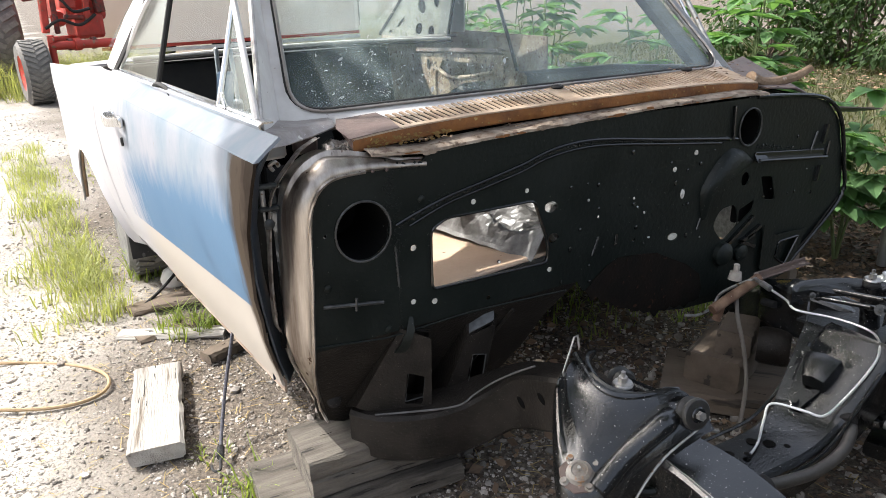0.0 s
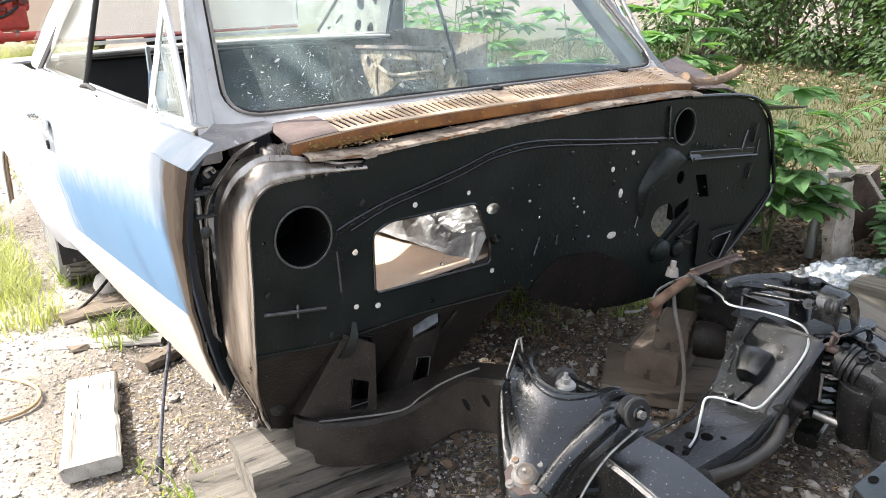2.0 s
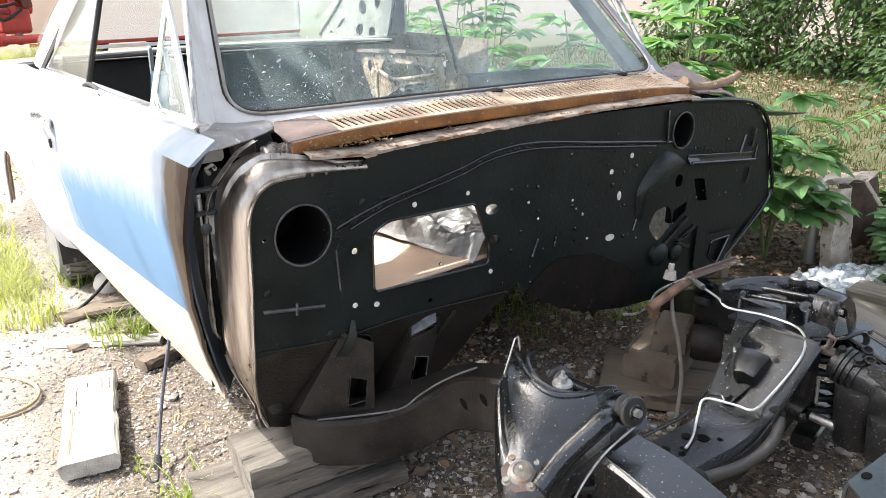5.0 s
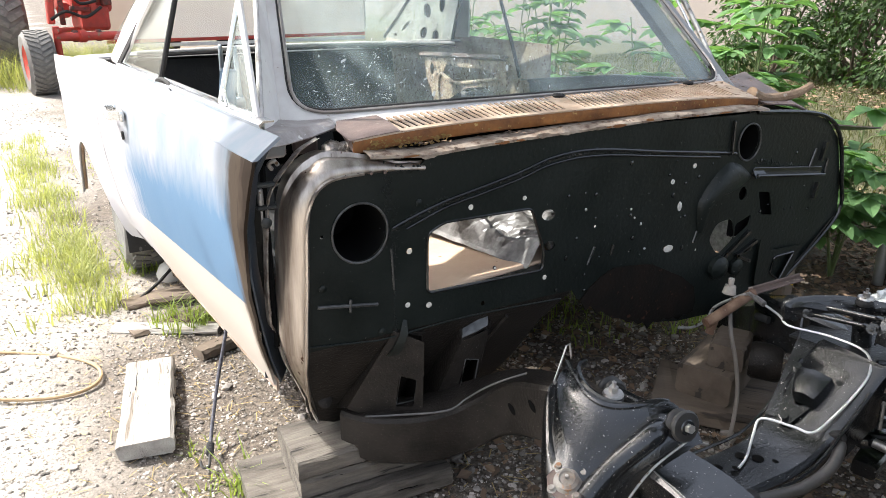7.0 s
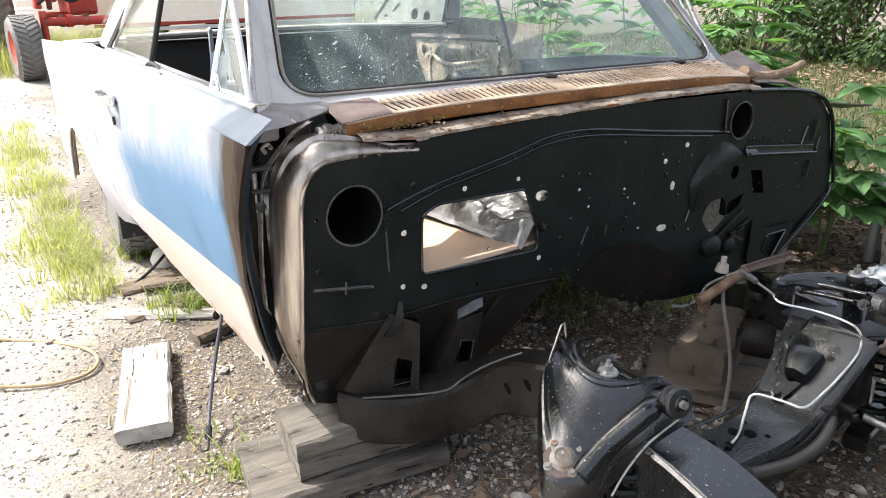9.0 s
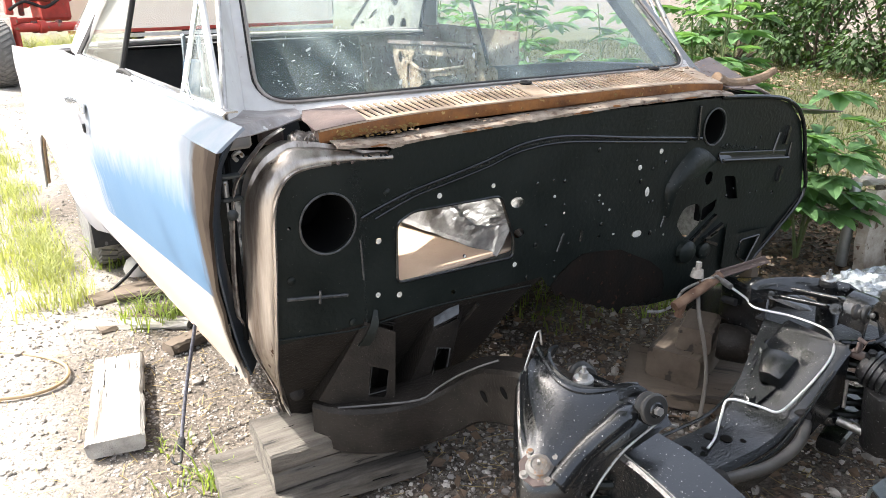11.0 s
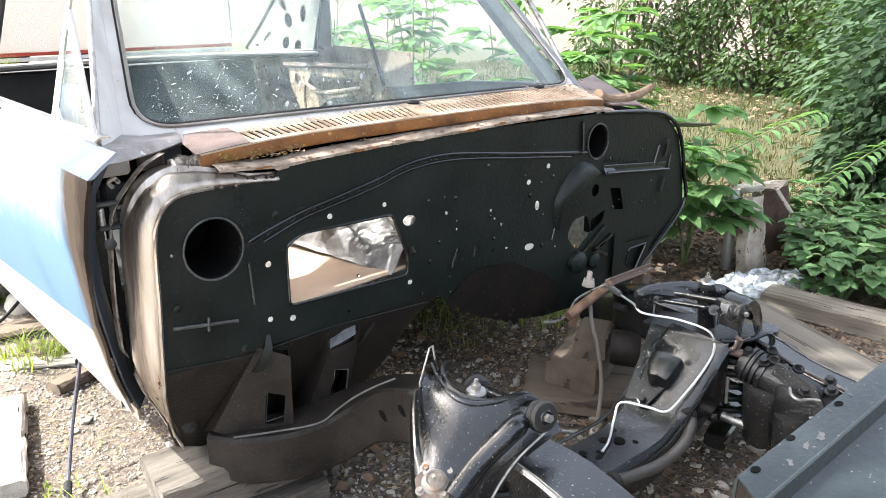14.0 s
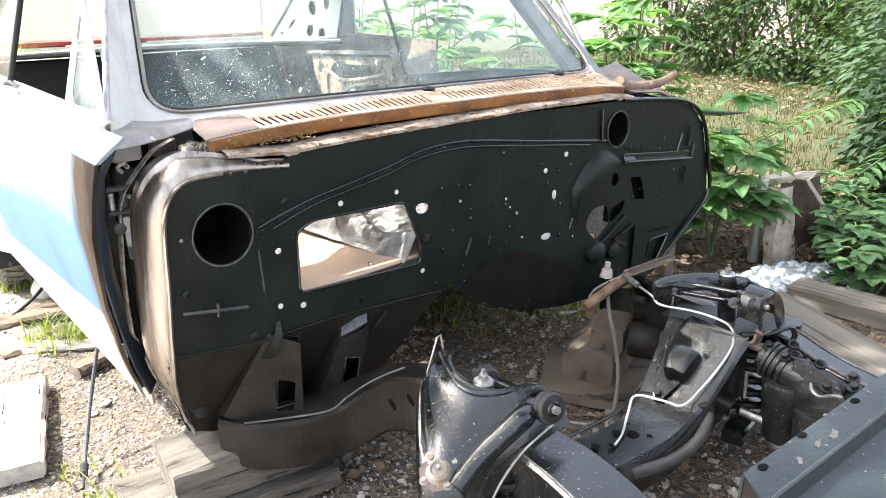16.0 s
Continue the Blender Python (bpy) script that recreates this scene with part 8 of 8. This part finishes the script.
part("post", box((0.05, 0.05, 0.68), at(1.0, 0.24, 0.34), 0.006), WOODT, fend)
white = lone("pale_stone", lathe([(0.05, 0), (0.10, 0.015), (0.08, 0.035), (0.02, 0.045)], at(1.25, 0.62, 0.0) @ Matrix.Diagonal((1, 0.6, 1, 1)), 14), mat("pale_rock", (0.6, 0.58, 0.54), (0.45, 0.43, 0.4), rough=0.9), "pale flat stone among dead leaves", "stone", smooth=True)

# ---- behind the car: tractor and trailer ----
trac = thing("tractor", (-0.2, 8.8, 0), "old red farm tractor with worn tyres in the grass", "tractor")
TREAD = mat('dusty_tread', (0.19, 0.18, 0.165), (0.12, 0.115, 0.105), scale=20, rough=0.9)
def ag_tyre(c, r, w, yaw):
    m = at(*c, 0, 90, yaw)
    ty = part("tyre", lathe([(r * 0.55, -w / 2), (r * 0.85, -w * 0.55), (r * 0.97, -w * 0.42), (r, 0), (r * 0.97, w * 0.42), (r * 0.85, w * 0.55), (r * 0.55, w / 2)], m, 36, False), mat("grey_rubber", (0.11, 0.105, 0.10), (0.16, 0.15, 0.14), rough=0.85), trac, "dusty grey lugged tyre", smooth=True)
    for q in range(34):
        for s in (-1, 1):
            a = 2 * math.pi * (q + 0.5 * (s > 0)) / 34
            part("lug", box((r * 0.05, r * 0.09, w * 0.48), m @ Matrix.Rotation(a, 4, "Z") @ at(r * 0.985, 0, s * w * 0.22, s * 30)), TREAD, ty)
    part("rim", lathe([(r * 0.15, -w * 0.2), (r * 0.3, -w * 0.3), (r * 0.5, -w * 0.45), (r * 0.57, -w * 0.5), (r * 0.57, w * 0.5), (r * 0.5, w * 0.3), (r * 0.15, w * 0.2)], m, 28, True), RED, trac, "red wheel rim", smooth=True)


ag_tyre((-1.13, 7.5, 0.31), 0.32, 0.25, 7)
part("axle", join(rod((-0.95, 7.5, 0.555), (-0.30, 7.62, 0.545), 0.045, seg=12), rod((-0.72, 7.53, 0.555), (-0.66, 7.55, 0.555), 0.065, seg=12), rod((-0.93, 7.5, 0.32), (-0.93, 7.5, 0.66), 0.035, seg=10)), RED, trac, smooth=True)
part("steering_arm", rod((-0.93, 7.45, 0.62), (-0.70, 7.9, 0.60), 0.03, seg=10), RED, trac)
body = part("engine_block", join(box((0.42, 1.1, 0.42), at(-0.60, 8.4, 0.98, 0, 0, 8), 0.05, 2), box((0.30, 0.5, 0.26), at(-0.55, 8.0, 0.72, 0, 0, 8), 0.04, 2), rod((-0.80, 7.9, 0.80), (-0.60, 8.9, 0.86), 0.08, seg=14)), RED, trac, "faded red bodywork")
DARKRED = mat("oily_dark_red", (0.20, 0.025, 0.018), (0.07, 0.02, 0.015), scale=12, rough=0.6, spots=(0.04, 0.03, 0.025), spot_scale=26, spot_at=0.56)
for x, y, z, a, b, c, m in ((-0.93, 7.72, 0.98, 0.07, 0.10, 0.62, RED), (-0.84, 7.70, 0.86, 0.05, 0.06, 0.40, DARKRED), (-0.70, 7.74, 0.96, 0.16, 0.08, 0.10, RED), (-0.66, 7.72, 0.82, 0.20, 0.06, 0.05, DARKRED), (-0.52, 7.76, 0.98, 0.06, 0.08, 0.46, RED), (-0.40, 7.80, 1.02, 0.10, 0.10, 0.34, DARKRED), (-1.02, 7.80, 1.06, 0.20, 0.08, 0.12, DARKRED), (-0.62, 7.70, 1.12, 0.26, 0.05, 0.16, RED)):
    part("casting", box((a, b, c), at(x, y, z, 4 * math.sin(x * 30), 6 * math.sin(y * 40), 8), 0.014, 2), m, body)
for pts in (((-0.95, 7.66, 0.72), (-0.80, 7.62, 0.80), (-0.62, 7.64, 0.74), (-0.45, 7.68, 0.84)), ((-0.90, 7.64, 1.10), (-0.76, 7.60, 1.0), (-0.66, 7.62, 0.88), (-0.50, 7.66, 0.90))):
    part("hose", tube(pts, 0.016, 8, 5), RUBBER, body, smooth=True)
part("name_plate", box((0.20, 0.01, 0.13), at(-0.50, 7.665, 1.10, 0, 0, 8), 0.004), WHITEPAINT, body, "white painted plate")
for x in (-0.78, -0.55):
    part("axle_collar", rod((x, 7.53 + 0.18 * (x + 0.95), 0.555), (x + 0.05, 7.54 + 0.18 * (x + 0.95), 0.554), 0.062, seg=14, bevel=0.006), DARKRED, trac, smooth=True)
ag_tyre((-1.42, 8.9, 0.62), 0.62, 0.36, 7)

trail = thing("camper_trailer", (2.4, 10.6, 0), "old cream camper trailer with red stripe, parked behind", "trailer")
rows = []
for x, c in ((-0.30, 0.10), (-0.24, 0.03), (-0.05, 0.0), (1.6, 0.0), (3.50, 0.02), (3.60, 0.10)):
    rows.append([(x, 10.0 + c, 0.33), (x, 10.0 + c, 0.9), (x, 10.0 + c, 1.6), (x, 10.02 + c, 2.2), (x, 10.25, 2.5), (x, 11.6, 2.55), (x, 11.9, 2.2), (x, 11.9, 0.33)])
part("shell", loft(rows, 0.02), mat("cream_siding", (0.86, 0.66, 0.53), (0.80, 0.60, 0.47), scale=2, rough=0.5), trail, "cream painted metal siding", smooth=True)
part("stripe", box((3.8, 0.012, 0.045), at(1.65, 9.985, 0.305), 0.002), RED, trail, "red stripe along the bottom")
part("skirt", box((3.8, 0.02, 0.05), at(1.65, 9.99, 0.24), 0.002), WHITEPAINT, trail)
part("end_wall", box((0.02, 1.8, 2.0), at(-0.31, 10.98, 1.4), 0.005), CREAM, trail)
part("end_wall", box((0.02, 1.8, 2.0), at(3.61, 10.98, 1.4), 0.005), CREAM, trail)
for x in (0.5, 1.6):
    part("wheel", lathe([(0.1, -0.09), (0.28, -0.09), (0.30, 0), (0.28, 0.09), (0.1, 0.09)], at(x, 10.4, 0.29, 0, 90, 90), 24), RUBBER, trail, smooth=True)
